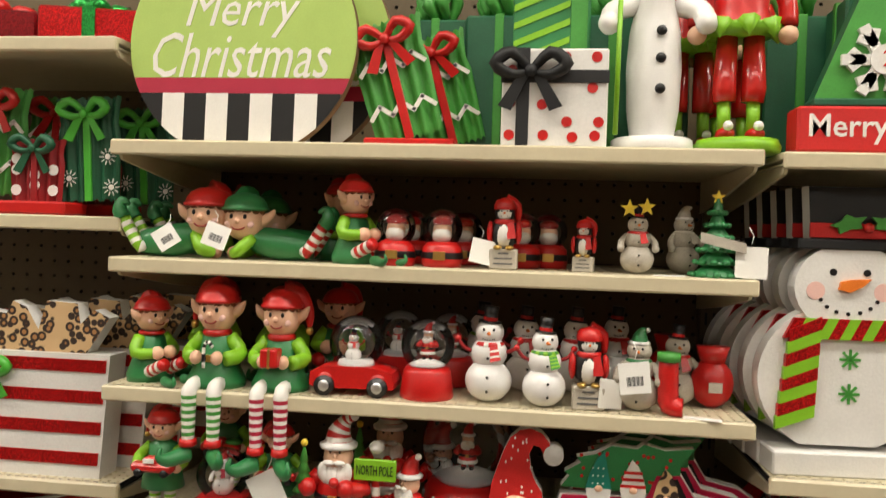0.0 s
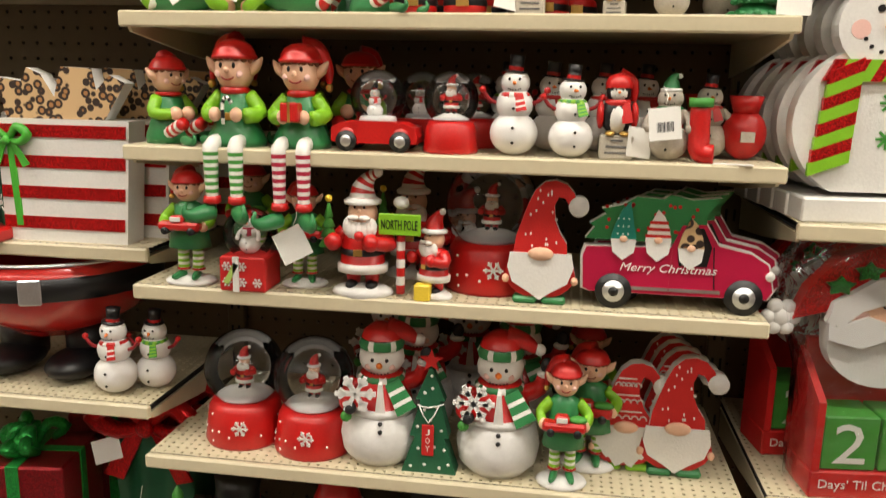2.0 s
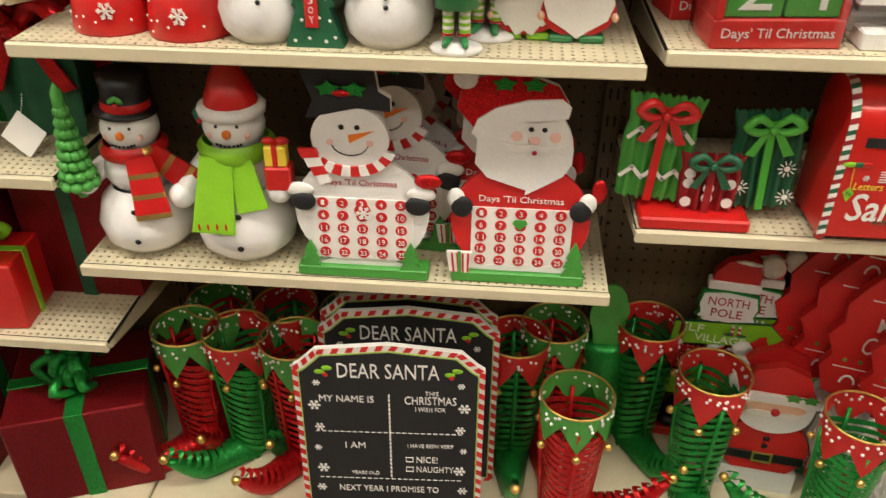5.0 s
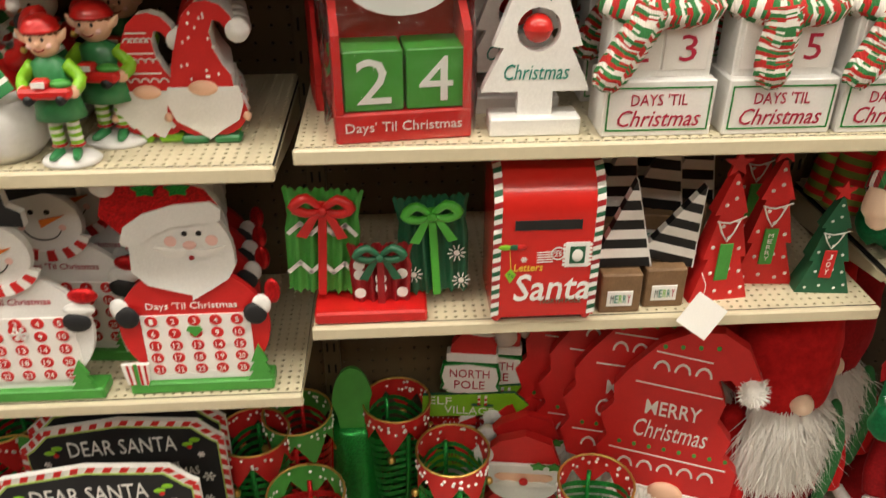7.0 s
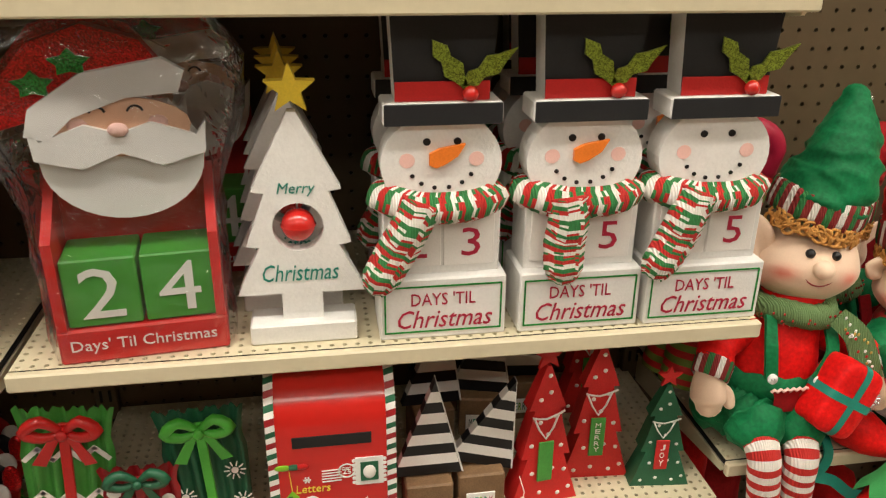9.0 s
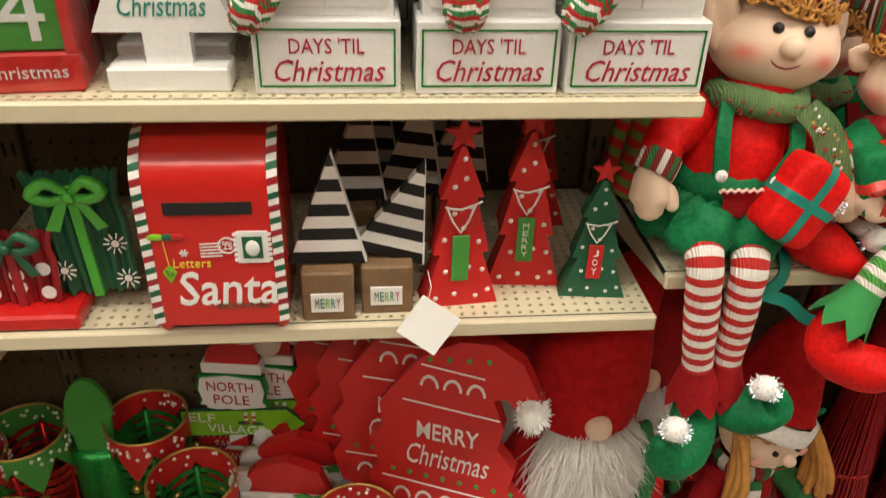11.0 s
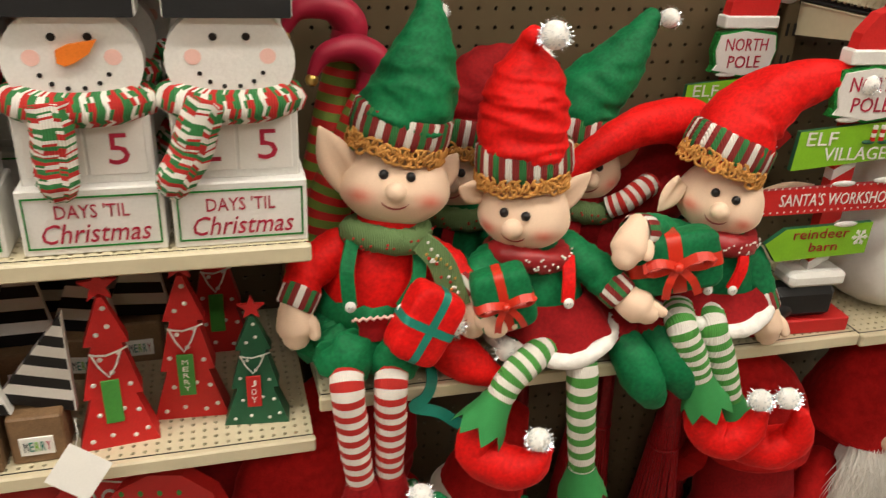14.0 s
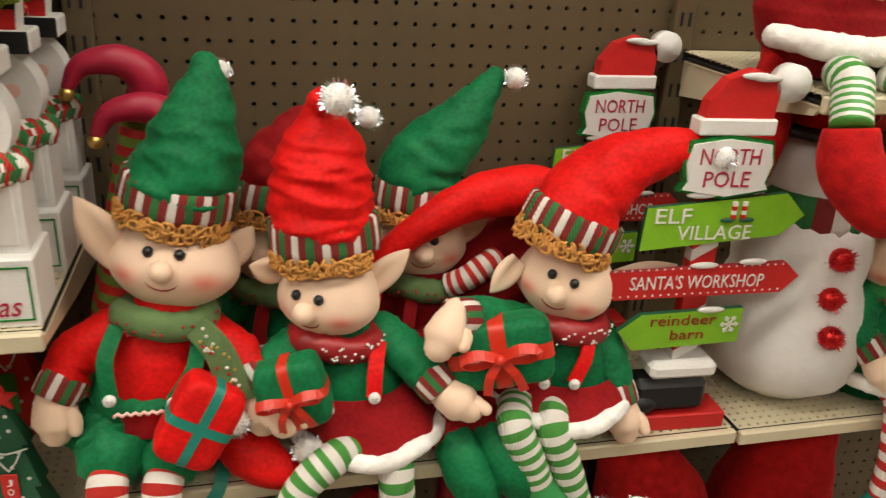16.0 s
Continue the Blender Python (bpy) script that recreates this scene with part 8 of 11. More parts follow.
    soft(m, hp, [r * (0.84 if i == 0 else 0.92) for i, r in enumerate(o["hatr"])], hat, 48, 14, o.get("crease", 0.17), o.get("freq", 2.1), seed, caps="flat")
    br = o["hatr"][0] * 1.0
    band(m, hp[0] + up * 0.014, br, o.get("cuff", 0.036), RIB, up, 88, 0.92)
    at = Matrix.Translation(hp[0]) @ Vector((0, 0, 1)).rotation_difference(up).to_matrix().to_4x4() @ Matrix.Diagonal((1, 0.92, 1, 1))
    curls(m, (0, 0, 0), br * 1.0, 195 + yaw, 345 + yaw, -0.009, 17, seed, at)
    if o.get("pom"):
        pompom(m, Vector(o["pomat"]) if o.get("pomat") else hp[-1], o["pom"], 260, seed=5, tip="tinsel")
    # arms
    for arm in o["arms"]:
        a, b = Vector(arm[-2]), Vector(arm[-1])
        d = (b - a).normalized()
        soft(m, arm[:-1] + [tuple(b - d * 0.012)], [0.026, 0.0255, 0.0235, 0.022][-len(arm):], o.get("sleeve", top), 24, 8, 0.17, 1.9, seed + 4)
        hand = Vector(o["hand"][o["arms"].index(arm)]) if o.get("hand") else b + d * 0.026
        band(m, b, 0.0215, 0.027, RIB, d, 40)
        mitten(m, b + d * 0.012, hand - b)
    # legs: striped stockings, a collar and a curled shoe
    for leg, shoe_run, cuff in zip(o["legs"], o["shoes"], o["cuffs"]):
        stripes_on(m, leg, 0.0200, 0.0165, o["stripe"], o.get("rings", 17), seed)
        p, d = Vector(leg[-1]), (Vector(leg[-1]) - Vector(leg[-2])).normalized()
        k = o.get("shoer", 1.0)
        soft(m, shoe_run[:-1], [r * k for r in [0.019, 0.025, 0.027, 0.021, 0.011]][:len(shoe_run) - 1], o["shoe"], 24, 7, 0.12, 1.2, seed + 6)
        seg = 28
        at = Matrix.Translation(p) @ Vector((0, 0, 1)).rotation_difference(d).to_matrix().to_4x4()
        v = []
        for i, (r, z) in enumerate(((0.0178, -0.020), (0.0205, -0.008), (0.0245, 0.004), (0.030, 0.016))):
            for j in range(seg):
                e = 0.5 + 0.5 * math.cos(2 * math.pi * j / 4)
                zz = z + (0.018 * e if i == 3 else 0.0)
                rr = r + (0.004 * e if i == 3 else 0.0)
                v.append((rr * math.cos(2 * math.pi * j / seg), rr * math.sin(2 * math.pi * j / seg), zz))
        m.put(v, [[i * seg + j, i * seg + (j + 1) % seg, (i + 1) * seg + (j + 1) % seg, (i + 1) * seg + j] for i in range(3) for j in range(seg)], cuff, True, at)
        pompom(m, Vector(shoe_run[-1]), 0.0165, 200, seed=8, tip="tinsel")
    if o.get("gift"):
        c, size, name, ribbon, tilt, bow = o["gift"]
        at = Matrix.Translation(c) @ pose(0, 0, 0, *tilt)
        pillow(m, at, size, name, ribbon)
        if bow:
            satin_bow(m, at @ Matrix.Translation((0, -size[1] * 0.5, 0)), bow, ribbon)
    return m


ZD = 0.882
# first elf: red jersey, green dungarees, green hat
put_fig("elf_doll", "plush elf in red with green dungarees and green hat", "doll", elf_plush(dict(
    top="velvet_red", trim="velvet_green", hat="velvet_green", sleeve="velvet_red", head=(0.026, 0.009, 0.229), hr=(0.0615, 0.050), turn=(-10, -17, 5), pocket=(-0.012, -0.064, 0.092), seed=1,
    torso=((-0.002, 0.004, 0.060), (0.002, 0.0, 0.125), (0.012, 0.002, 0.160)), seat=[(-0.068, -0.008, 0.045), (-0.03, -0.016, 0.048), (0.02, -0.016, 0.048), (0.062, -0.01, 0.045)],
    straps=[[(-0.030, -0.03, 0.178), (-0.040, -0.056, 0.155), (-0.038, -0.064, 0.117)], [(0.046, -0.035, 0.161), (0.040, -0.056, 0.138), (0.020, -0.066, 0.110)]],
    ears=[((-0.026, 0.006, 0.230), (-0.060, 0.0, 0.302), 0.023), ((0.078, 0.014, 0.222), (0.103, 0.020, 0.258), 0.018)], neck=(0.014, -0.004, 0.178), scarf="knit_sage",
    tail=[(0.045, -0.048, 0.180), (0.066, -0.063, 0.158), (0.083, -0.073, 0.108), (0.078, -0.080, 0.088)],
    hatrun=[(0.031, 0.013, 0.287), (0.037, 0.012, 0.312), (0.048, 0.012, 0.338), (0.058, 0.019, 0.375), (0.063, 0.026, 0.405), (0.0645, 0.029, 0.420)], hatr=[0.054, 0.055, 0.050, 0.038, 0.024, 0.016], pom=0.011, pomat=(0.078, 0.036, 0.416),
    arms=[[(-0.040, 0.004, 0.152), (-0.074, -0.012, 0.138), (-0.090, -0.028, 0.112)], [(0.052, 0.0, 0.145), (0.082, -0.028, 0.135), (0.098, -0.051, 0.116)]], hand=[(-0.090, -0.036, 0.08), (0.100, -0.058, 0.084)],
    legs=[[(-0.041, -0.055, 0.045), (-0.047, -0.096, 0.034), (-0.040, -0.101, -0.040), (-0.030, -0.101, -0.120)], [(0.014, -0.055, 0.040), (0.004, -0.094, 0.028), (0.004, -0.096, -0.045), (0.004, -0.093, -0.120)]],
    stripe=("knit_white", "stocking_red"), rings=24, shoe="velvet_green", cuffs=("velvet_dark_red", "velvet_dark_red"),
    shoes=[[(-0.028, -0.101, -0.130), (-0.024, -0.106, -0.172), (-0.040, -0.128, -0.200), (-0.068, -0.146, -0.196), (-0.080, -0.154, -0.166), (-0.070, -0.158, -0.140)], [(0.006, -0.093, -0.128), (0.012, -0.10, -0.158), (0.037, -0.116, -0.158), (0.058, -0.124, -0.146), (0.056, -0.128, -0.126), (0.034, -0.134, -0.108)]],
    gift=((0.044, -0.080, 0.094), (0.066, 0.046, 0.090), "velvet_red", "teal", (-8, 30, 0), 0))), 1.262, 0.946, ZD, 0)
# second elf: green jersey, dark red dress, tall red hat
put_fig("elf_doll", "plush elf in green, dark red dress and tall red hat", "doll", elf_plush(dict(
    top="velvet_green", trim="velvet_dark_red", hat="velvet_red", head=(-0.038, -0.004, 0.194), hr=(0.053, 0.046), turn=(-36, -3, 0), eyez=0.0, seed=2, strapc="velvet_red",
    torso=((-0.006, 0.002, 0.040), (-0.014, -0.002, 0.098), (-0.024, 0.0, 0.135)), skirt=(0.004, -0.008, 0.052),
    straps=[[(0.012, -0.03, 0.148), (0.004, -0.056, 0.130), (0.002, -0.064, 0.102)], [(-0.058, -0.035, 0.136), (-0.056, -0.058, 0.118), (-0.046, -0.066, 0.094)]],
    ears=[((-0.085, 0.012, 0.212), (-0.118, 0.004, 0.226), 0.017), ((0.006, 0.006, 0.192), (0.050, 0.010, 0.234), 0.018)], neck=(-0.030, -0.006, 0.146), scarf="red_deep", fleck="white",
    hatrun=[(-0.040, 0.004, 0.248), (-0.042, 0.005, 0.274), (-0.044, 0.006, 0.298), (-0.044, 0.008, 0.332), (-0.045, 0.008, 0.362), (-0.047, 0.006, 0.384), (-0.046, -0.002, 0.398)], hatr=[0.054, 0.056, 0.055, 0.051, 0.038, 0.017, 0.013], cuff=0.040, crease=0.14, freq=2.6, pom=0.018, pomat=(-0.032, -0.028, 0.404),
    arms=[[(0.020, -0.002, 0.138), (0.050, -0.034, 0.124), (0.070, -0.054, 0.106)], [(-0.060, 0.0, 0.135), (-0.090, -0.02, 0.126), (-0.096, -0.04, 0.112)]], hand=[(0.095, -0.069, 0.091), (-0.09, -0.06, 0.10)],
    legs=[[(0.0, -0.045, 0.035), (-0.036, -0.082, 0.046), (-0.071, -0.094, 0.025), (-0.096, -0.100, -0.016)], [(0.030, -0.045, 0.030), (0.024, -0.084, 0.025), (0.029, -0.089, -0.048), (0.043, -0.089, -0.150)]],
    stripe=("knit_white", "stocking_green"), rings=21, shoe="velvet_red", cuffs=("green_felt", "green_felt"),
    shoes=[[(-0.102, -0.100, -0.032), (-0.112, -0.102, -0.066), (-0.084, -0.119, -0.084), (-0.053, -0.134, -0.076), (-0.039, -0.136, -0.054), (-0.048, -0.138, -0.036)], [(0.044, -0.089, -0.162), (0.049, -0.094, -0.200), (0.057, -0.114, -0.228), (0.069, -0.129, -0.232), (0.070, -0.134, -0.205), (0.058, -0.138, -0.182)]],
    gift=((-0.080, -0.066, 0.116), (0.070, 0.042, 0.074), "velvet_green", "satin_red", (-6, -16, -10), 0.060))), 1.478, 0.934, ZD, 0)
# third elf: green jersey, dark red dress, long red hat to the side
put_fig("elf_doll", "plush elf in green with a red dress and long drooping hat", "doll", elf_plush(dict(
    top="velvet_green", trim="velvet_dark_red", hat="velvet_red", head=(0.005, 0.001, 0.192), hr=(0.054, 0.046), turn=(-32, -8, 14), eyez=0.06, seed=3, strapc="velvet_red",
    torso=((0.024, 0.006, 0.034), (0.015, 0.001, 0.087), (0.012, 0.001, 0.130)), skirt=(0.006, -0.002, 0.064),
    straps=[[(0.026, -0.035, 0.142), (0.014, -0.056, 0.123), (0.000, -0.062, 0.096)], [(-0.036, -0.04, 0.148), (-0.042, -0.056, 0.128), (-0.036, -0.062, 0.100)]],
    ears=[((-0.052, 0.004, 0.218), (-0.086, -0.006, 0.184), 0.017), ((0.066, 0.006, 0.186), (0.146, 0.001, 0.203), 0.016)], neck=(0.008, -0.004, 0.144), scarf="red_deep", fleck="white",
    hatrun=[(0.001, 0.004, 0.248), (0.012, 0.005, 0.275), (0.027, 0.006, 0.298), (0.050, 0.001, 0.322), (0.090, -0.009, 0.343), (0.129, -0.019, 0.354), (0.145, -0.024, 0.352)], hatr=[0.054, 0.054, 0.049, 0.041, 0.030, 0.018, 0.010], cuff=0.037, crease=0.12, freq=1.5, pom=0.0165, pomat=(0.152, -0.034, 0.346),
    arms=[[(-0.040, 0.0, 0.135), (-0.090, -0.020, 0.160), (-0.130, -0.045, 0.176)], [(0.050, 0.001, 0.121), (0.062, -0.019, 0.094), (0.072, -0.039, 0.058)]], hand=[(-0.149, -0.062, 0.150), (0.079, -0.049, 0.023)],
    legs=[[(-0.055, -0.040, 0.062), (-0.072, -0.079, 0.060), (-0.055, -0.089, 0.024), (-0.033, -0.094, -0.030)], [(-0.012, -0.040, 0.058), (-0.027, -0.079, 0.056), (-0.007, -0.089, 0.002), (0.019, -0.094, -0.068)]],
    stripe=("knit_white", "stocking_green"), rings=20, shoe="velvet_red", cuffs=("green_felt", "green_felt"), shoer=1.06,
    shoes=[[(-0.028, -0.094, -0.050), (-0.016, -0.096, -0.090), (0.006, -0.109, -0.104), (0.026, -0.124, -0.085), (0.034, -0.129, -0.054), (0.024, -0.136, -0.026)], [(0.026, -0.095, -0.085), (0.046, -0.098, -0.122), (0.078, -0.114, -0.127), (0.102, -0.129, -0.102), (0.094, -0.134, -0.062), (0.062, -0.140, -0.026)]],
    gift=((-0.086, -0.056, 0.140), (0.112, 0.05, 0.074), "velvet_green", "satin_red", (-10, -14, -16), 0.075))), 1.704, 0.934, ZD, 0)
# loose plush shoes and a ribbon over the shelf edge
for x, z, e in ((1.572, 0.0, 0), (1.618, 0.008, 1)):
    loose = M()
    soft(loose, [(0.0, 0.012, 0.026), (0.006, -0.012, 0.018), (0.020, -0.034, -0.012), (0.034, -0.040, -0.036)], [0.019, 0.025, 0.027, 0.019], "velvet_green", 26, 8, 0.12, 1.2, 3 + e)
    soft(loose, [(-0.008, 0.036, 0.036), (-0.002, 0.018, 0.032), (0.001, 0.006, 0.026)], [0.020, 0.023, 0.026], "velvet_dark_red", 20, 5, 0.25, 2.0, 4 + e)
    put_fig("plush_shoe", "green velvet doll shoe with a dark red cuff over the edge", "doll shoes", loose, x, 0.890, ZD + z, 0, "loose green doll shoes")
sh = M()
soft(sh, [(-0.012, 0.018, 0.050), (0.0, 0.004, 0.036), (0.024, -0.012, 0.022), (0.050, -0.022, 0.008)], [0.023, 0.027, 0.025, 0.015], "velvet_red", 26, 8, 0.08, 1.2, 2)
pompom(sh, (0.066, -0.020, 0.040), 0.0165, 200, seed=4, tip="tinsel")
put_fig("plush_shoe", "red velvet doll shoe with a white pompom", "doll shoes", sh, 1.345, 0.893, ZD)
rb = M()
strap(rb, [(0.016, 0.006, 0.020), (0.012, -0.026, 0.004), (0.002, -0.036, -0.012), (-0.012, -0.038, -0.022), (0.020, -0.036, -0.036), (0.052, -0.034, -0.062), (0.085, -0.034, -0.070)], 0.014, 0.002, "teal", (0.1, -1, 0.3), 6)
put_fig("ribbon_end", "teal satin ribbon hanging over the shelf edge", "ribbon", rb, 1.31, 0.906, ZD)


def back_elf(hat, top, head, run, pomat, seed, yaw):
    hx, hy, hz = head
    return elf_plush(dict(top=top, trim="velvet_dark_red", hat=hat, head=head, hr=(0.052, 0.046), turn=(yaw, -8, 0), ears=[((hx - 0.04, hy, hz), (hx - 0.09, hy, hz + 0.02), 0.016), ((hx + 0.04, hy, hz), (hx + 0.085, hy, hz + 0.03), 0.016)],
                          torso=((0, 0, 0.04), (0, 0, 0.10), (hx * 0.6, hy * 0.6, 0.14)), seat=[(-0.066, -0.01, 0.04), (-0.03, -0.016, 0.045), (0.02, -0.016, 0.045), (0.062, -0.01, 0.04)], neck=(hx * 0.8, hy - 0.004, hz - 0.05), scarf="knit_sage",
                          straps=[[(-0.03, -0.05, 0.14), (-0.036, -0.060, 0.11), (-0.034, -0.064, 0.09)], [(0.03, -0.05, 0.14), (0.034, -0.060, 0.11), (0.032, -0.064, 0.09)]],
                          hatrun=run, hatr=[0.050, 0.048, 0.036, 0.013], pom=0.015, pomat=pomat, seed=seed, arms=[[(-0.05, 0.0, 0.13), (-0.085, -0.02, 0.11), (-0.09, -0.03, 0.09)], [(0.05, 0.0, 0.13), (0.08, -0.02, 0.11), (0.085, -0.03, 0.09)]],
                          legs=[], shoes=[], cuffs=[], stripe=("knit_white", "stocking_green"), shoe="velvet_red"))


put_fig("elf_doll", "plush elf with a dark green hat in the back row", "doll", back_elf("velvet_green", "velvet_dark_red", (-0.012, -0.012, 0.200), [(-0.020, -0.008, 0.246), (-0.016, -0.006, 0.290), (0.030, 0.0, 0.340), (0.072, 0.009, 0.396)], (0.094, 0.0, 0.396), 6, -10), 1.578, 1.061, ZD, 0, "back-row plush elves")
put_fig("elf_doll", "plush elf with a dark red hat in the back row", "doll", back_elf("velvet_dark_red", "velvet_green", (-0.016, -0.012, 0.198), [(-0.014, -0.010, 0.244), (-0.006, -0.006, 0.286), (0.028, 0.0, 0.330), (0.062, 0.0, 0.352)], (0.094, -0.012, 0.350), 5, -20), 1.405, 1.071, ZD, 0, "back-row plush elves")
ar = M()
soft(ar, [(-0.125, -0.020, 0.11), (-0.122, -0.026, 0.165), (-0.105, -0.026, 0.205), (-0.055, -0.026, 0.245), (0.005, -0.022, 0.272), (0.070, -0.01, 0.270), (0.125, 0.0, 0.238)], [0.010, 0.013, 0.015, 0.020, 0.026, 0.032, 0.040], "velvet_red", 28, 9, 0.09, 1.3, 7)
soft(ar, [(-0.02, 0.03, 0.03), (0.02, 0.03, 0.12), (0.1, 0.03, 0.2)], [0.06, 0.06, 0.05], "velvet_dark_red", 28, 8, 0.12, 1.6, 8)
stripes_on(ar, [(-0.030, -0.020, 0.158), (-0.010, -0.030, 0.170), (0.014, -0.028, 0.186), (0.03, -0.02, 0.19)], 0.0145, 0.016, ("knit_white", "stocking_red"), 10, 2)
put_fig("elf_doll", "slumped plush elf with a long red hat in the back row", "doll", ar, 1.62, 1.026, ZD)
# upside-down striped plush legs behind the first elf
up = M()
for a, b, c in (((-0.03, -0.04, 0.01), (0.0, -0.026, 0.20), (0.030, -0.012, 0.352)), ((-0.02, -0.075, 0.01), (0.0, -0.06, 0.17), (0.058, -0.042, 0.308))):
    stripes_on(up, [a, b, c], 0.036, 0.021, ("stripe_olive", "red_wood"), 34, 4)
    soft(up, [c, (c[0] + 0.006, c[1] - 0.002, c[2] + 0.030), (c[0] - 0.018, c[1] - 0.008, c[2] + 0.052), (c[0] - 0.056, c[1] - 0.012, c[2] + 0.048), (c[0] - 0.072, c[1] - 0.014, c[2] + 0.026)], [0.021, 0.021, 0.017, 0.012, 0.007], "crimson", 24, 7, 0.06, 1.0, 3)
    up.ell((c[0] - 0.074, c[1] - 0.016, c[2] + 0.018), 0.008, "gold", 12, 9)
put_fig("upturned_elf_doll", "upturned striped plush legs with crimson curled shoes", "doll", up, 1.224, 1.111, ZD)
dark = M()
fold_tube(dark, [(-0.05, 0, 0.02), (0.0, 0, 0.09), (0.03, 0, 0.17)], [0.05, 0.055, 0.03], "velvet_dark_red", 16, 4, 0.08, 3)
for x, y in ((1.28, 1.07), (1.36, 1.08), (1.50, 1.09), (1.66, 1.09)):
    put_fig("stuffed_toy", "dark red stuffed toy lying against the back panel", "doll", dark, x, y + 0.041, ZD, 0, "stuffed toys")


# ---- village sign posts ----
def sign_post(x, y, z, turn=0.0):
    ob = thing("village_sign", "striped north pole sign post with lime and red arrow boards", "sign", None, pose(x, y, z, 0, 0, turn), "village signs")
    part("base", M().box((-0.01, 0, 0.011), (0.15, 0.045, 0.022), "red_wood", bev=0.002), ob)
    boot = M().box((-0.012, 0, 0.046), (0.10, 0.04, 0.048), "black", bev=0.010)
    boot.ell((-0.05, -0.004, 0.036), (0.03, 0.024, 0.016), "black", 12, 8)
    part("boot", boot, ob)
    part("boot_cuff", M().box((0.0, 0, 0.082), (0.086, 0.044, 0.022), "white_wood", bev=0.006), ob)
    for k in range(18):
        z0, z1 = 0.09 + 0.0145 * k, 0.09 + 0.0145 * (k + 1)
        part("post_stripe", M().plate([(-0.013, z0), (0.017, z0 + 0.018), (0.017, z1 + 0.018), (-0.013, z1)], -0.008, 0.008, "red_wood" if k % 3 else "white_wood"), ob)

    def board(pts, name, edge, y0=-0.016):
        q = part("board", M().plate(pts, y0, y0 + 0.007, name, edge), ob)
        return q

    board([(-0.072, 0.112), (-0.092, 0.138), (-0.066, 0.158), (0.062, 0.163), (0.062, 0.118)], "green_lime", "green_deep")
    lettering("reindeer", -0.012, -0.0165, 0.150, 0.082, 0.014, "red_deep", ob)
    lettering("barn", -0.005, -0.0165, 0.131, 0.042, 0.013, "red_deep", ob)
    fk = M()
    flake(fk, 0.047, 0.142, 0.011, -0.0162, "white", 0.2)
    part("snowflake", fk, ob)
    board([(-0.112, 0.178), (-0.112, 0.212), (0.104, 0.22), (0.124, 0.202), (0.104, 0.182)], "red_wood", "red_deep")
    lettering("SANTA'S WORKSHOP", -0.004, -0.0165, 0.199, 0.165, 0.017, "white", ob)
    for k in range(22):
        for zz in (0.182, 0.214):
            part("dot", M().disc(-0.106 + 0.0098 * k, zz + 0.0002 * k, 0.0013, -0.016, "white", 0.0006, 6), ob)
    board([(-0.082, 0.238), (-0.08, 0.288), (0.085, 0.304), (0.112, 0.278), (0.085, 0.254)], "green_lime", "green_deep")
    lettering("ELF", -0.048, -0.0165, 0.279, 0.042, 0.017, "white", ob)
    lettering("VILLAGE", 0.004, -0.0165, 0.259, 0.09, 0.017, "white", ob)
    lg = M()
    for s in (-1, 1):
        for k in range(4):
            lg.box((0.028 + s * 0.006, -0.018, 0.278 + 0.005 * k), (0.005, 0.003, 0.005), "white" if k % 2 else "red", bev=0.0)
        lg.ell((0.028 + s * 0.011, -0.018, 0.274), (0.010, 0.002, 0.003), "green_deep", 9, 5)
    part("elf_leg_motif", lg, ob)
    frame_pts = [(-0.045, 0.31), (-0.04, 0.318), (-0.045, 0.338), (-0.04, 0.36), (0.0, 0.366), (0.05, 0.36), (0.055, 0.338), (0.05, 0.318), (0.055, 0.31), (0.005, 0.302)]
    part("plaque_edge", M().plate([(0.004 + (px - 0.004) * 1.08, 0.335 + (pz - 0.335) * 1.12) for px, pz in frame_pts], -0.017, -0.006, "glitter_green"), ob)
    part("plaque", M().plate(frame_pts, -0.020, -0.0172, "white_wood"), ob)
    lettering("NORTH", 0.004, -0.0202, 0.347, 0.07, 0.018, "crimson", ob)
    lettering("POLE", 0.004, -0.0202, 0.322, 0.054, 0.018, "crimson", ob)
    part("hat", M().plate([(-0.032, 0.376), (-0.028, 0.405), (-0.01, 0.428), (0.02, 0.438), (0.045, 0.43), (0.05, 0.418), (0.048, 0.376)], -0.014, 0.004, "red_wood"), ob)
    part("hat_brim", M().box((0.008, -0.006, 0.378), (0.09, 0.024, 0.018), "white_wood", bev=0.002), ob)
    part("pompom", M().tube([(0.064, -0.014, 0.424), (0.064, 0.004, 0.424)], 0.02, "white_wood", 20), ob)
    for px, pz in ((0.018, 0.432), (0.03, 0.43), (-0.02, 0.303), (0.02, 0.162), (0.0, 0.219), (0.06, 0.222)):
        part("snow", M().ell((px, -0.0165, pz), (0.018, 0.003, 0.004), "snow_grit", 10, 6), ob)
    return ob


sign_post(1.860, 0.913, ZD, -3)
sign_post(1.845, 1.153, ZD, 0)


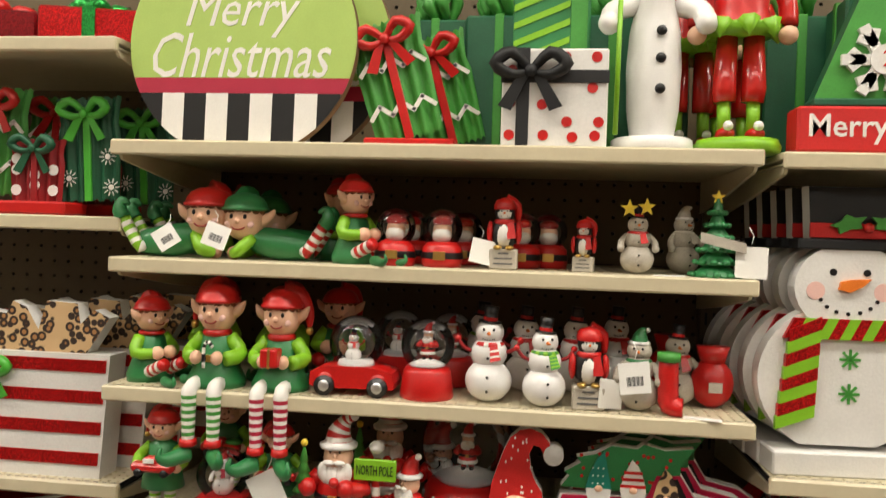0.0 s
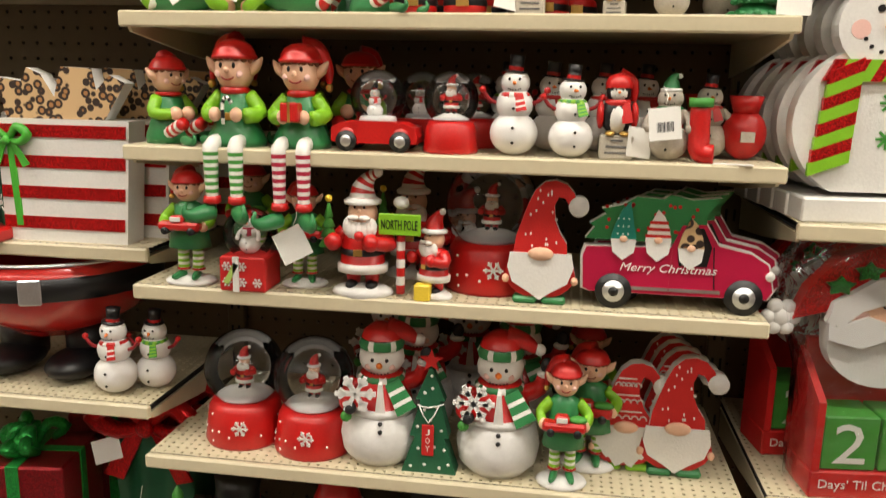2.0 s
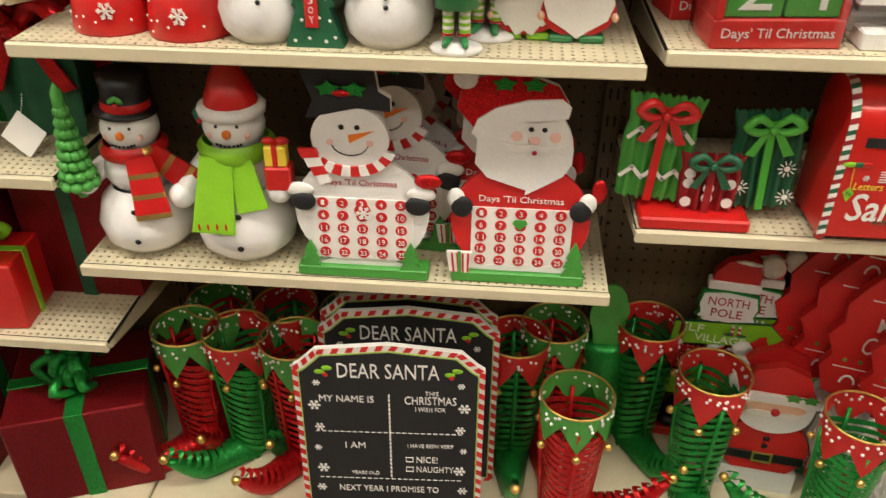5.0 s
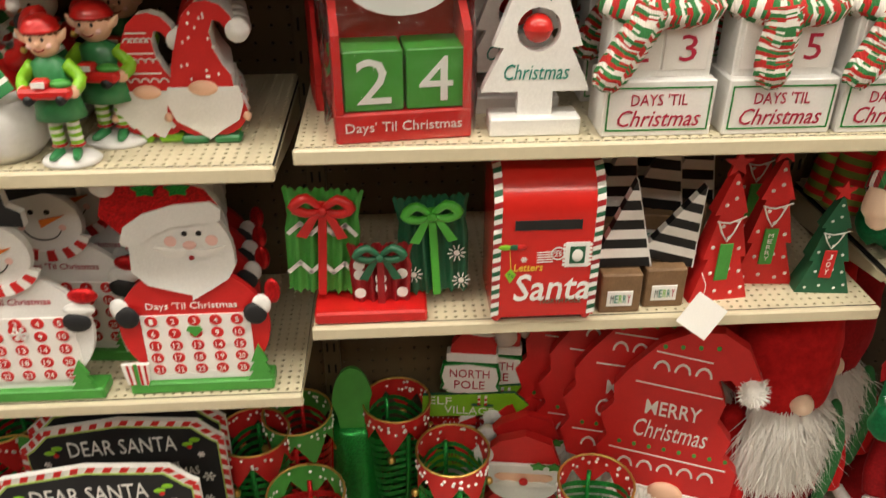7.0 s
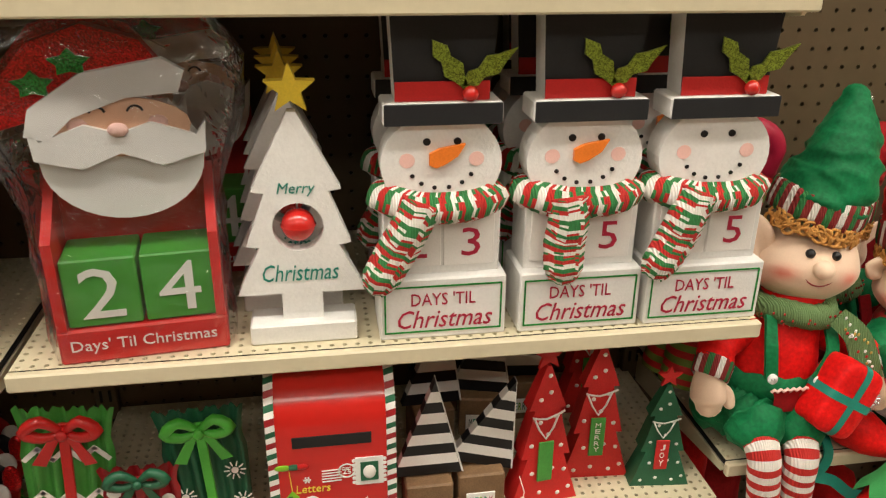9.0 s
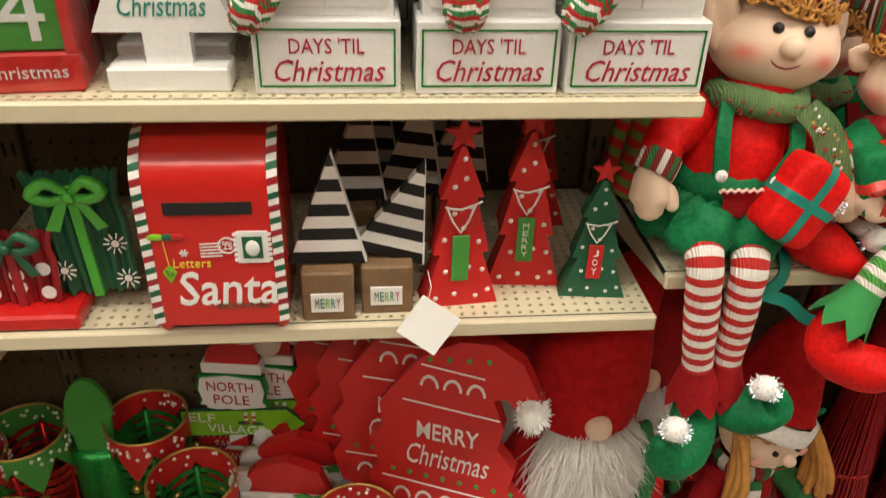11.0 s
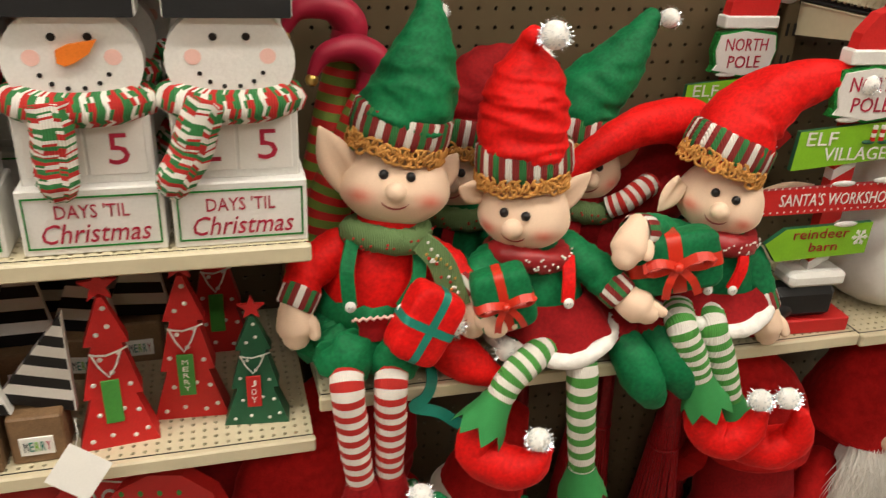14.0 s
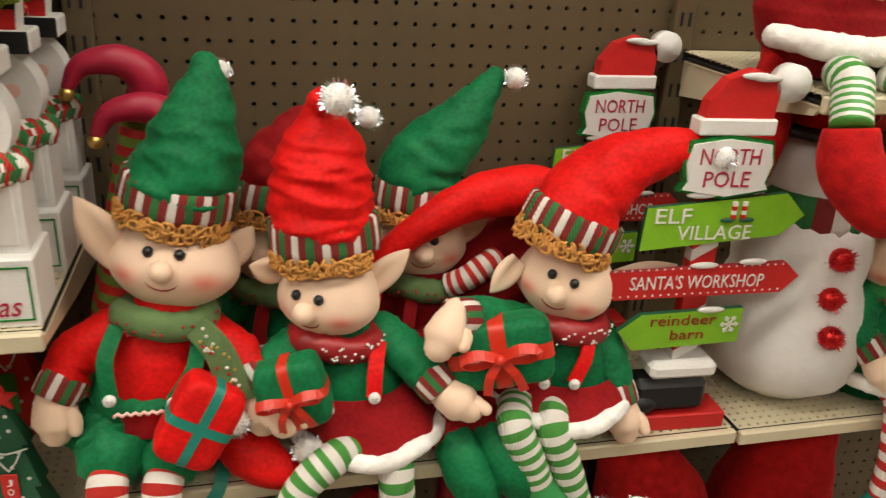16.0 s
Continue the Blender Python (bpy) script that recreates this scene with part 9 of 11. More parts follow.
def snowman_plush(x, y, z):
    m = M()
    k = M()
    k.lathe([(0, 0.0), (0.06, 0.002), (0.095, 0.03), (0.105, 0.075), (0.095, 0.13), (0.082, 0.165), (0.086, 0.195), (0.08, 0.235), (0.066, 0.255), (0.062, 0.27), (0.068, 0.30), (0.062, 0.34), (0.04, 0.365), (0, 0.37)], "plush_white", seg=40)
    for i, p in enumerate(k.v):
        q = Vector(p)
        a = noise.noise(q * 45) * 0.004 + noise.noise(q * 140) * 0.0028
        k.v[i] = tuple(q * (1 + a * 9))
    m.v, m.f, m.m, m.s, m.names = k.v, k.f, k.m, k.s, k.names
    band(m, (0, 0, 0.258), 0.07, 0.05, ["knit_green", "knit_green", "knit_green", "knit_cuff_red", "knit_white"], (0, 0, 1), 40)
    top_hat(m, (0, 0, 0.352), 0.085, 0.09, "velvet_red", 0, True, 0.7)
    for zz, r, s in ((0.215, 0.086, 1), (0.163, 0.086, 2), (0.118, 0.102, 3)):
        pompom(m, (-0.012, -r, zz), 0.0175, 140, "glitter_red", s, "red")
    for k2 in range(5):
        m.ell((-0.03 + 0.015 * k2, -0.064, 0.292 - 0.004 * (2 - abs(k2 - 2))), 0.0035, "black", 7, 5)
    put_fig("snowman_doll", "white fluffy plush snowman with red pompom buttons", "doll", m, x, y, z)


snowman_plush(2.058, 0.986, ZD)
put_fig("elf_doll", "plush elf in a green coat with red striped legs", "doll", elf_plush(dict(
    top="velvet_green", trim="velvet_green", hat="velvet_red", head=(0.0, -0.005, 0.195), hr=(0.062, 0.052), turn=(-25, 8, 0), ears=[((-0.04, 0, 0.2), (-0.09, 0, 0.21), 0.016), ((0.04, 0, 0.2), (0.09, 0, 0.22), 0.016)], seed=9,
    torso=((0, 0.004, 0.04), (0, 0, 0.10), (0, 0, 0.14)), skirt=(0.0, -0.004, 0.05), neck=(0, -0.004, 0.148), scarf="green_felt",
    hatrun=[(0.0, 0.0, 0.240), (0.004, 0.0, 0.275), (0.02, 0.0, 0.32), (0.05, 0.01, 0.35)], hatr=[0.054, 0.052, 0.038, 0.014], pom=0.015, arms=[[(-0.05, 0.0, 0.135), (-0.08, -0.03, 0.11), (-0.07, -0.05, 0.09)], [(0.05, 0.0, 0.135), (0.08, -0.03, 0.11), (0.07, -0.05, 0.09)]],
    legs=[[(-0.03, -0.045, 0.04), (-0.03, -0.085, 0.035), (-0.03, -0.1, -0.05), (-0.03, -0.1, -0.125)], [(0.03, -0.045, 0.04), (0.03, -0.085, 0.035), (0.03, -0.1, -0.05), (0.03, -0.1, -0.125)]],
    shoes=[[(-0.03, -0.1, -0.135), (-0.03, -0.11, -0.17), (-0.03, -0.14, -0.18), (-0.03, -0.165, -0.16), (-0.03, -0.16, -0.135)], [(0.03, -0.1, -0.135), (0.03, -0.11, -0.17), (0.03, -0.14, -0.18), (0.03, -0.165, -0.16), (0.03, -0.16, -0.135)]],
    cuffs=["teal", "teal"], stripe=("stocking_red", "knit_white"), shoe="velvet_green")), 2.19, 0.946, ZD)
ZE4 = 1.298


def santa_plush_sitting(x, y, z):
    m = M()
    soft(m, [(0, 0.03, 0.075), (0, 0.03, 0.11), (0, 0.03, 0.18)], [0.078, 0.072, 0.046], "velvet_dark_red", 36, 9, 0.14, 1.8, 5)
    soft(m, [(-0.085, 0.0, 0.050), (-0.04, -0.040, 0.044), (0.0, -0.052, 0.042), (0.04, -0.040, 0.044), (0.085, 0.0, 0.050)], [0.013, 0.015, 0.015, 0.015, 0.013], "fur_white", 18, 8, 0.2, 2.4, 2)
    m.tube([(0, -0.040, 0.10), (0, -0.048, 0.10)], 0.006, "gold", 12)
    m.ell((0, 0.0, 0.22), (0.065, 0.058, 0.06), "skin_cloth", 18, 12)
    for a, b in (((-0.03, -0.05, 0.02), (-0.058, -0.115, -0.025)), ((0.03, -0.05, 0.02), (0.03, -0.115, -0.06))):
        n = 12
        pts = [Vector(a).lerp(Vector((a[0] * 1.4, -0.085, 0.015)), k / 4) for k in range(4)] + [Vector((a[0] * 1.4, -0.085, 0.015)).lerp(Vector(b), k / n) for k in range(n + 1)]
        m.tube(pts, 0.021, ["white", "green_mid"], 14)
        fold_tube(m, [b, (b[0] + 0.005, b[1] - 0.01, b[2] - 0.04), (b[0] + 0.04, b[1] - 0.03, b[2] - 0.075), (b[0] + 0.075, b[1] - 0.03, b[2] - 0.055)], [0.026, 0.034, 0.034, 0.015], "felt_red", 16, 5, 0.04, 3)
    return put_fig("santa_doll", "plush figure in dark red with striped legs hanging down", "doll", m, x, y, z)


santa_plush_sitting(2.015, 0.955, ZE4)
santa_plush_sitting(2.20, 0.955, ZE4)
stk = M()
fold_tube(stk, [(0, 0, 0.0), (0.0, -0.01, -0.05), (-0.02, -0.02, -0.1), (-0.035, -0.03, -0.125)], [0.022, 0.03, 0.03, 0.014], "felt_red", 16, 5, 0.05, 4)
fold_tube(stk, [(0.02, 0.02, 0.03), (0.01, 0.0, 0.02), (0, 0, -0.01)], [0.02, 0.022, 0.022], "felt_red", 14, 4, 0.04, 5)
put_fig("plush_shoe", "dark red felt doll boot hanging over the shelf end", "doll shoes", stk, 1.96, 0.990, ZE4 - 0.005)

# ---- things on the base deck ----
def dear_santa(x, y, z, lean, turn=0.0):
    """A chalkboard letter sign with a candy-cane edge and notched upper corners."""
    w, h = 0.312, 0.380
    ob = thing("santa_letter_board", "black letter-to-santa board with a candy-cane striped edge", "sign", None, pose(x, y, z, lean, 0, turn), "letter boards")
    nt = 0.035
    out = [(-w / 2, 0), (w / 2, 0), (w / 2, h - nt)] + [(w / 2 - nt + nt * math.cos(radians(a)) - 0.0, h - nt * math.sin(radians(90 - a)) * 0 - nt * (1 - math.sin(radians(a)))) for a in ()] + [(w / 2 - nt * 0.35, h - nt * 0.75), (w / 2 - nt * 0.8, h - nt * 0.3), (w / 2 - nt * 1.1, h), (0, h + 0.012), (-w / 2 + nt * 1.1, h), (-w / 2 + nt * 0.8, h - nt * 0.3), (-w / 2 + nt * 0.35, h - nt * 0.75), (-w / 2, h - nt)]
    part("edge_board", M().plate(out, 0, 0.010, "white_wood"), ob)
    inner = [(px * 0.925, 0.012 + (pz) * 0.936) for px, pz in out]
    part("green_line", M().plate([(px * 0.94, 0.0095 + pz * 0.948) for px, pz in out], -0.0012, 0.0, "green_sage"), ob)
    part("chalk_panel", M().plate(inner, -0.0026, -0.0013, "chalk_black"), ob)
    st = M()
    n = len(out)
    for i in range(n):
        a, b = Vector(out[i]), Vector(out[(i + 1) % n])
        L = (b - a).length
        cen = Vector((0, h / 2))
        for k in range(max(1, int(L / 0.021))):
            u = (k + 0.5) / max(1, int(L / 0.021))
            p = a.lerp(b, u)
            d = (b - a).normalized()
            inn = Vector((-d.y, d.x))
            s0, s1 = p - d * 0.0055, p + d * 0.0055
            e = inn * 0.0095
            st.plate([tuple(s0), tuple(s1), tuple(s1 + e + d * 0.005), tuple(s0 + e + d * 0.005)], -0.001, -0.0001, "red_wood")
    part("stripe", st, ob)
    t = lambda s, px, pz, pw, ph, c="white", sl=0.0: lettering(s, px, -0.0028, pz, pw, ph, c, ob, slant=sl)
    t("DEAR SANTA", 0.0, h * 0.90, 0.165, 0.030)
    t("MY NAME IS", -0.07, h * 0.745, 0.09, 0.014)
    t("THIS", 0.07, h * 0.785, 0.022, 0.009)
    t("CHRISTMAS", 0.068, h * 0.745, 0.085, 0.017)
    t("I WISH FOR", 0.068, h * 0.695, 0.05, 0.009)
    t("I AM", -0.06, h * 0.475, 0.034, 0.014)
    t("I HAVE BEEN VERY", 0.068, h * 0.48, 0.078, 0.008)
    t("NICE!", 0.062, h * 0.395, 0.036, 0.014)
    t("NAUGHTY", 0.076, h * 0.335, 0.064, 0.014)
    t("YEARS OLD", -0.045, h * 0.305, 0.048, 0.008)
    t("NEXT YEAR I PROMISE TO", -0.005, h * 0.205, 0.175, 0.014)
    ln = M()
    for k in range(24):
        u = -0.125 + 0.25 * k / 24
        ln.strip([(u, h * 0.555), (u + 0.006, h * 0.555)], 0.0012, -0.0027, "white")
        ln.strip([(u, h * 0.27), (u + 0.006, h * 0.27)], 0.0012, -0.0027, "white")
    for k in range(20):
        v = h * (0.285 + 0.5 * k / 20)
        ln.strip([(0.0, v), (0.0, v + 0.005)], 0.0028, -0.0027, "white")
    for zz in (0.395, 0.335):
        ln.strip([(0.026, h * zz - 0.005), (0.038, h * zz - 0.005), (0.038, h * zz + 0.005), (0.026, h * zz + 0.005), (0.026, h * zz - 0.005)], 0.0012, -0.0027, "white")
    part("chalk_line", ln, ob)
    fk = M()
    for k in range(7):
        for s in (-1, 1):
            flake(fk, s * (0.118 + 0.006 * (k % 2)), h * (0.08 + 0.125 * k), 0.006 + 0.002 * (k % 3), -0.0027, "white", 0.18)
    for k in range(4):
        flake(fk, -0.06 + 0.05 * k, h * 0.06, 0.007, -0.0027, "white", 0.18)
    part("snowflake", fk, ob)
    for s in (-1, 1):
        hl = M()
        for q in (-1, 1):
            hl.ell((s * 0.105 + q * 0.006, -0.003, h * 0.9 + q * 0.004), (0.009, 0.001, 0.005), "green_lime", 9, 5)
        hl.ell((s * 0.102, -0.0034, h * 0.875), (0.0045, 0.001, 0.0045), "red", 8, 5)
        part("holly", hl, ob)
    return ob


dear_santa(0.075, 0.868, DECK_Z, -2.5, 3)
dear_santa(0.095, 0.965, DECK_Z, -2.5, 2)
dear_santa(0.09, 1.01, DECK_Z, -2.5, 2)


def elf_boot(label, x, y, z, colour, cuff, h=0.335, r=0.062, turn=0.0, toe=0.16, tilt=0.0):
    """An open boot of cut glitter strips with a pointed dotted collar, bells and a curled toe, its toe to -y."""
    ob = thing("glitter_boot", label, "decoration", None, pose(x, y, z, tilt, 0, turn), "glitter boots")
    n, seg = 13, 22
    for k in range(n):
        u = k / n
        zc = 0.035 + (h - 0.075) * u
        rr = r * (0.80 + 0.28 * u)
        gap = (h - 0.075) / n
        v, f = [], []
        for j in range(seg + 1):
            a = math.pi * (-0.5) + 2 * math.pi * j / seg
            sag = 0.012 * math.cos(2 * (a + math.pi / 2))
            thick = gap * 0.38 * (0.6 + 0.4 * abs(math.cos(a)))
            for dz in (-thick, thick):
                v.append((rr * math.cos(a), rr * math.sin(a), zc + sag + dz))
        for j in range(seg):
            f.append([2 * j, 2 * j + 2, 2 * j + 3, 2 * j + 1])
        part("strip", M().put(v, f, colour, True), ob)
    for a in (0, 90, 180, 270):
        ca, sa = math.cos(radians(a)), math.sin(radians(a))
        part("seam", M().tube([(r * 0.8 * ca, r * 0.8 * sa, 0.02), (r * 1.06 * ca, r * 1.06 * sa, h - 0.04)], 0.004, colour, 6), ob)
    foot = M()
    nf = 12
    for k in range(nf):
        u = k / (nf - 1)
        yc = -r * 0.35 - toe * u
        zc = 0.03 + 0.075 * u * u * u
        rr = r * (0.72 - 0.56 * u)
        v, f = [], []
        hw = toe / nf * 0.36
        for j in range(13):
            a = math.pi * j / 12
            for dy in (-hw, hw):
                v.append((rr * math.cos(a), yc + dy + 0.012 * math.sin(a), zc - 0.028 * (1 - u) + rr * 1.0 * math.sin(a)))
        for j in range(12):
            f.append([2 * j, 2 * j + 2, 2 * j + 3, 2 * j + 1])
        part("foot_strip", M().put([(p[0], p[1], max(0.001, p[2])) for p in v], f, colour, True), ob)
    foot.tube([(0, r * 0.7, 0.006), (0, -r * 0.3, 0.006), (0, -r * 0.35 - toe * 0.6, 0.02), (0, -r * 0.35 - toe, 0.09)], [r * 0.5, r * 0.72, r * 0.4, r * 0.12], colour, 8, fine=4)
    for i, p in enumerate(foot.v):
        foot.v[i] = (p[0], p[1], max(0.001, p[2]))
    part("foot", foot, ob)
    c = M()
    np_ = 6
    zt, rt = h - 0.005, r * 1.12
    v, f = [], []
    seg = np_ * 6
    for j in range(seg + 1):
        a = 2 * math.pi * j / seg - math.pi / 2
        ph = (j % 6) / 6
        drop = 0.026 + 0.052 * (1 - abs(2 * ph - 1))
        v += [(rt * math.cos(a), rt * math.sin(a), zt), (rt * 0.985 * math.cos(a), rt * 0.985 * math.sin(a), zt - drop)]
    for j in range(seg):
        f.append([2 * j, 2 * j + 1, 2 * j + 3, 2 * j + 2])
    c.put(v, f, cuff, True)
    rnd = random.Random(int(x * 1000) % 97)
    for k in range(40):
        a = rnd.uniform(0, 6.28)
        c.ell((rt * 1.0 * math.cos(a), rt * 1.0 * math.sin(a), zt - rnd.uniform(0.006, 0.03)), 0.0032, "white", 6, 4)
    part("collar", c, ob)
    part("rim", M().tube([(rt * math.cos(2 * math.pi * k / 24), rt * math.sin(2 * math.pi * k / 24), zt) for k in range(25)], 0.0022, "gold", 6), ob)
    for k in range(np_):
        a = 2 * math.pi * (k + 0.5) / np_ - math.pi / 2
        part("bell", M().ell((rt * 1.06 * math.cos(a), rt * 1.06 * math.sin(a), zt - 0.085), 0.0075, "gold", 10, 7), ob, "small gold bell")
    part("toe_bell", M().ell((0, -r * 0.35 - toe - 0.006, 0.1), 0.009, "gold", 10, 7), ob, "small gold bell")
    return ob


RB, GB = "red glitter elf boot with a green dotted collar and bells", "green glitter elf boot with a red dotted collar and bells"
for lab, x, y, turn, col, hh in ((RB, 0.382, 0.912, 92, 0, 0.295), (GB, 0.842, 0.915, -95, 1, 0.285), (GB, 0.617, 0.985, 8, 1, 0.30), (GB, 0.281, 1.054, 3, 1, 0.295), (RB, 0.351, 1.10, 0, 0, 0.295), (GB, 0.526, 1.115, 20, 1, 0.30),
                                (RB, -0.323, 1.026, -36, 0, 0.295), (GB, -0.226, 1.022, -38, 1, 0.295), (RB, -0.118, 1.01, -25, 0, 0.295), (RB, -0.29, 1.115, 0, 0, 0.29), (GB, -0.16, 1.115, 0, 1, 0.29), (RB, -0.03, 1.115, 0, 0, 0.29), (GB, 0.10, 1.115, 0, 1, 0.29)):
    elf_boot(lab, x, y, DECK_Z, "glitter_green" if col else "glitter_red", "red_wood" if col else "green_mid", hh, 0.054, turn)
sole = M().plate([(0.036 * math.cos(radians(a)) * (1.0 if math.sin(radians(a)) > 0 else 0.82), 0.30 + (0.075 if math.sin(radians(a)) > 0 else 0.09) * math.sin(radians(a))) for a in range(0, 360, 15)], -0.004, 0.004, "green_mid")
sole.tube([(0, 0.02, 0.004), (0, 0.03, 0.12), (0, 0.03, 0.25)], [0.03, 0.045, 0.05], "glitter_green", 14, fine=3)
thing("glitter_boot", "upturned green glitter boot showing its plain green sole", "decoration", sole, pose(0.449, 1.075, DECK_Z, -6, 0, 0))


def santa_board(x, y, z, lean, turn=0.0):
    ob = thing("santa_cutout", "flat wooden santa with a white beard and black belt", "decoration", None, pose(x, y, z, lean, 0, turn), "flat santas")
    w, h = 0.150, 0.29
    part("foot_board", M().plate([(-w * 0.46, 0), (w * 0.46, 0), (w * 0.46, h * 0.17), (-w * 0.46, h * 0.17)], -0.002, 0.012, "white_wood"), ob)
    part("body_board", M().plate(arc(0, h * 0.36, w * 0.5, h * 0.24, -50, 230, 24), -0.004, 0.012, "red_wood"), ob)
    part("belt", M().box((0, -0.0055, h * 0.29), (w * 0.96, 0.003, h * 0.065), "black", bev=0.0006), ob)
    bk = M()
    bk.strip([(-0.016, h * 0.255), (0.016, h * 0.255), (0.016, h * 0.325), (-0.016, h * 0.325), (-0.016, h * 0.255)], 0.004, -0.007, "gold", 0.002)
    part("buckle", bk, ob, "gold belt buckle")
    for zz in (0.38, 0.44):
        part("button", M().ell((0, -0.006, h * zz), (0.006, 0.003, 0.006), "black", 10, 6), ob)
    part("beard", M().plate(arc(0, h * 0.66, w * 0.42, h * 0.16, 180, 360, 18) + [(w * 0.44, h * 0.74), (-w * 0.44, h * 0.74)], -0.009, -0.004, "white_wood"), ob)
    part("face", M().plate(arc(0, h * 0.7, w * 0.34, h * 0.045, 0, 360, 18)[:-1], -0.011, -0.009, "skin"), ob)
    mo = M()
    for s in (-1, 1):
        mo.plate([(0, h * 0.665), (s * w * 0.2, h * 0.675), (s * w * 0.36, h * 0.65), (s * w * 0.18, h * 0.63), (0, h * 0.645)], -0.013, -0.0105, "white")
    mo.ell((0, -0.014, h * 0.675), (0.008, 0.005, 0.008), "red", 10, 7)
    part("moustache", mo, ob)
    part("hat", M().plate([(-w * 0.42, h * 0.77), (-w * 0.5, h * 0.84), (-w * 0.3, h * 0.95), (0.0, h * 1.0), (w * 0.3, h * 0.94), (w * 0.42, h * 0.77)], -0.007, 0.012, "red_wood"), ob)
    part("hat_brim", M().box((0, -0.009, h * 0.765), (w * 0.98, 0.008, h * 0.075), "white_wood", bev=0.003), ob)
    part("pompom", M().tube([(-w * 0.47, -0.01, h * 0.85), (-w * 0.47, 0.01, h * 0.85)], 0.017, "snow_grit", 16), ob)
    for s in (-1, 1):
        part("holly_leaf", M().plate([(w * 0.25 + s * 0.014 + px * 0.015, h * 0.80 + pz * 0.009) for px, pz in star_points(0, 0, 1, 5, 0.6)], -0.016, -0.013, "green_mid"), ob)


santa_board(0.742, 1.0, DECK_Z, -4, -8)
santa_board(0.755, 1.05, DECK_Z, -4, 0)
santa_board(0.77, 1.10, DECK_Z, -3, 0)


def fur(m, area, n, L, name, seed, down=(0, -0.2, -1), w=0.003):
    """Loose curved tufts; area(rnd) gives a root and an outward normal."""
    rnd = random.Random(seed)
    for _ in range(n):
        p, nrm = area(rnd)
        p, nrm = Vector(p), Vector(nrm)
        d = Vector(down) + Vector((rnd.gauss(0, 0.35), rnd.gauss(0, 0.12), rnd.gauss(0, 0.15)))
        l = L * rnd.uniform(0.6, 1.15)
        q = p + nrm * l * 0.25 + d.normalized() * l * 0.5
        r = q + d.normalized() * l * 0.5 + nrm * l * -0.05 + Vector((rnd.gauss(0, 0.12) * l, 0, 0))
        s = Vector((1, 0, 0)).cross(d).cross(d).normalized() * w if abs(d.normalized().x) < 0.95 else Vector((0, 0, w))
        s = d.cross(nrm).normalized() * w
        m.put([p - s, p + s, q + s * 0.8, q - s * 0.8, r], [(0, 1, 2, 3), (3, 2, 4)], name, False)


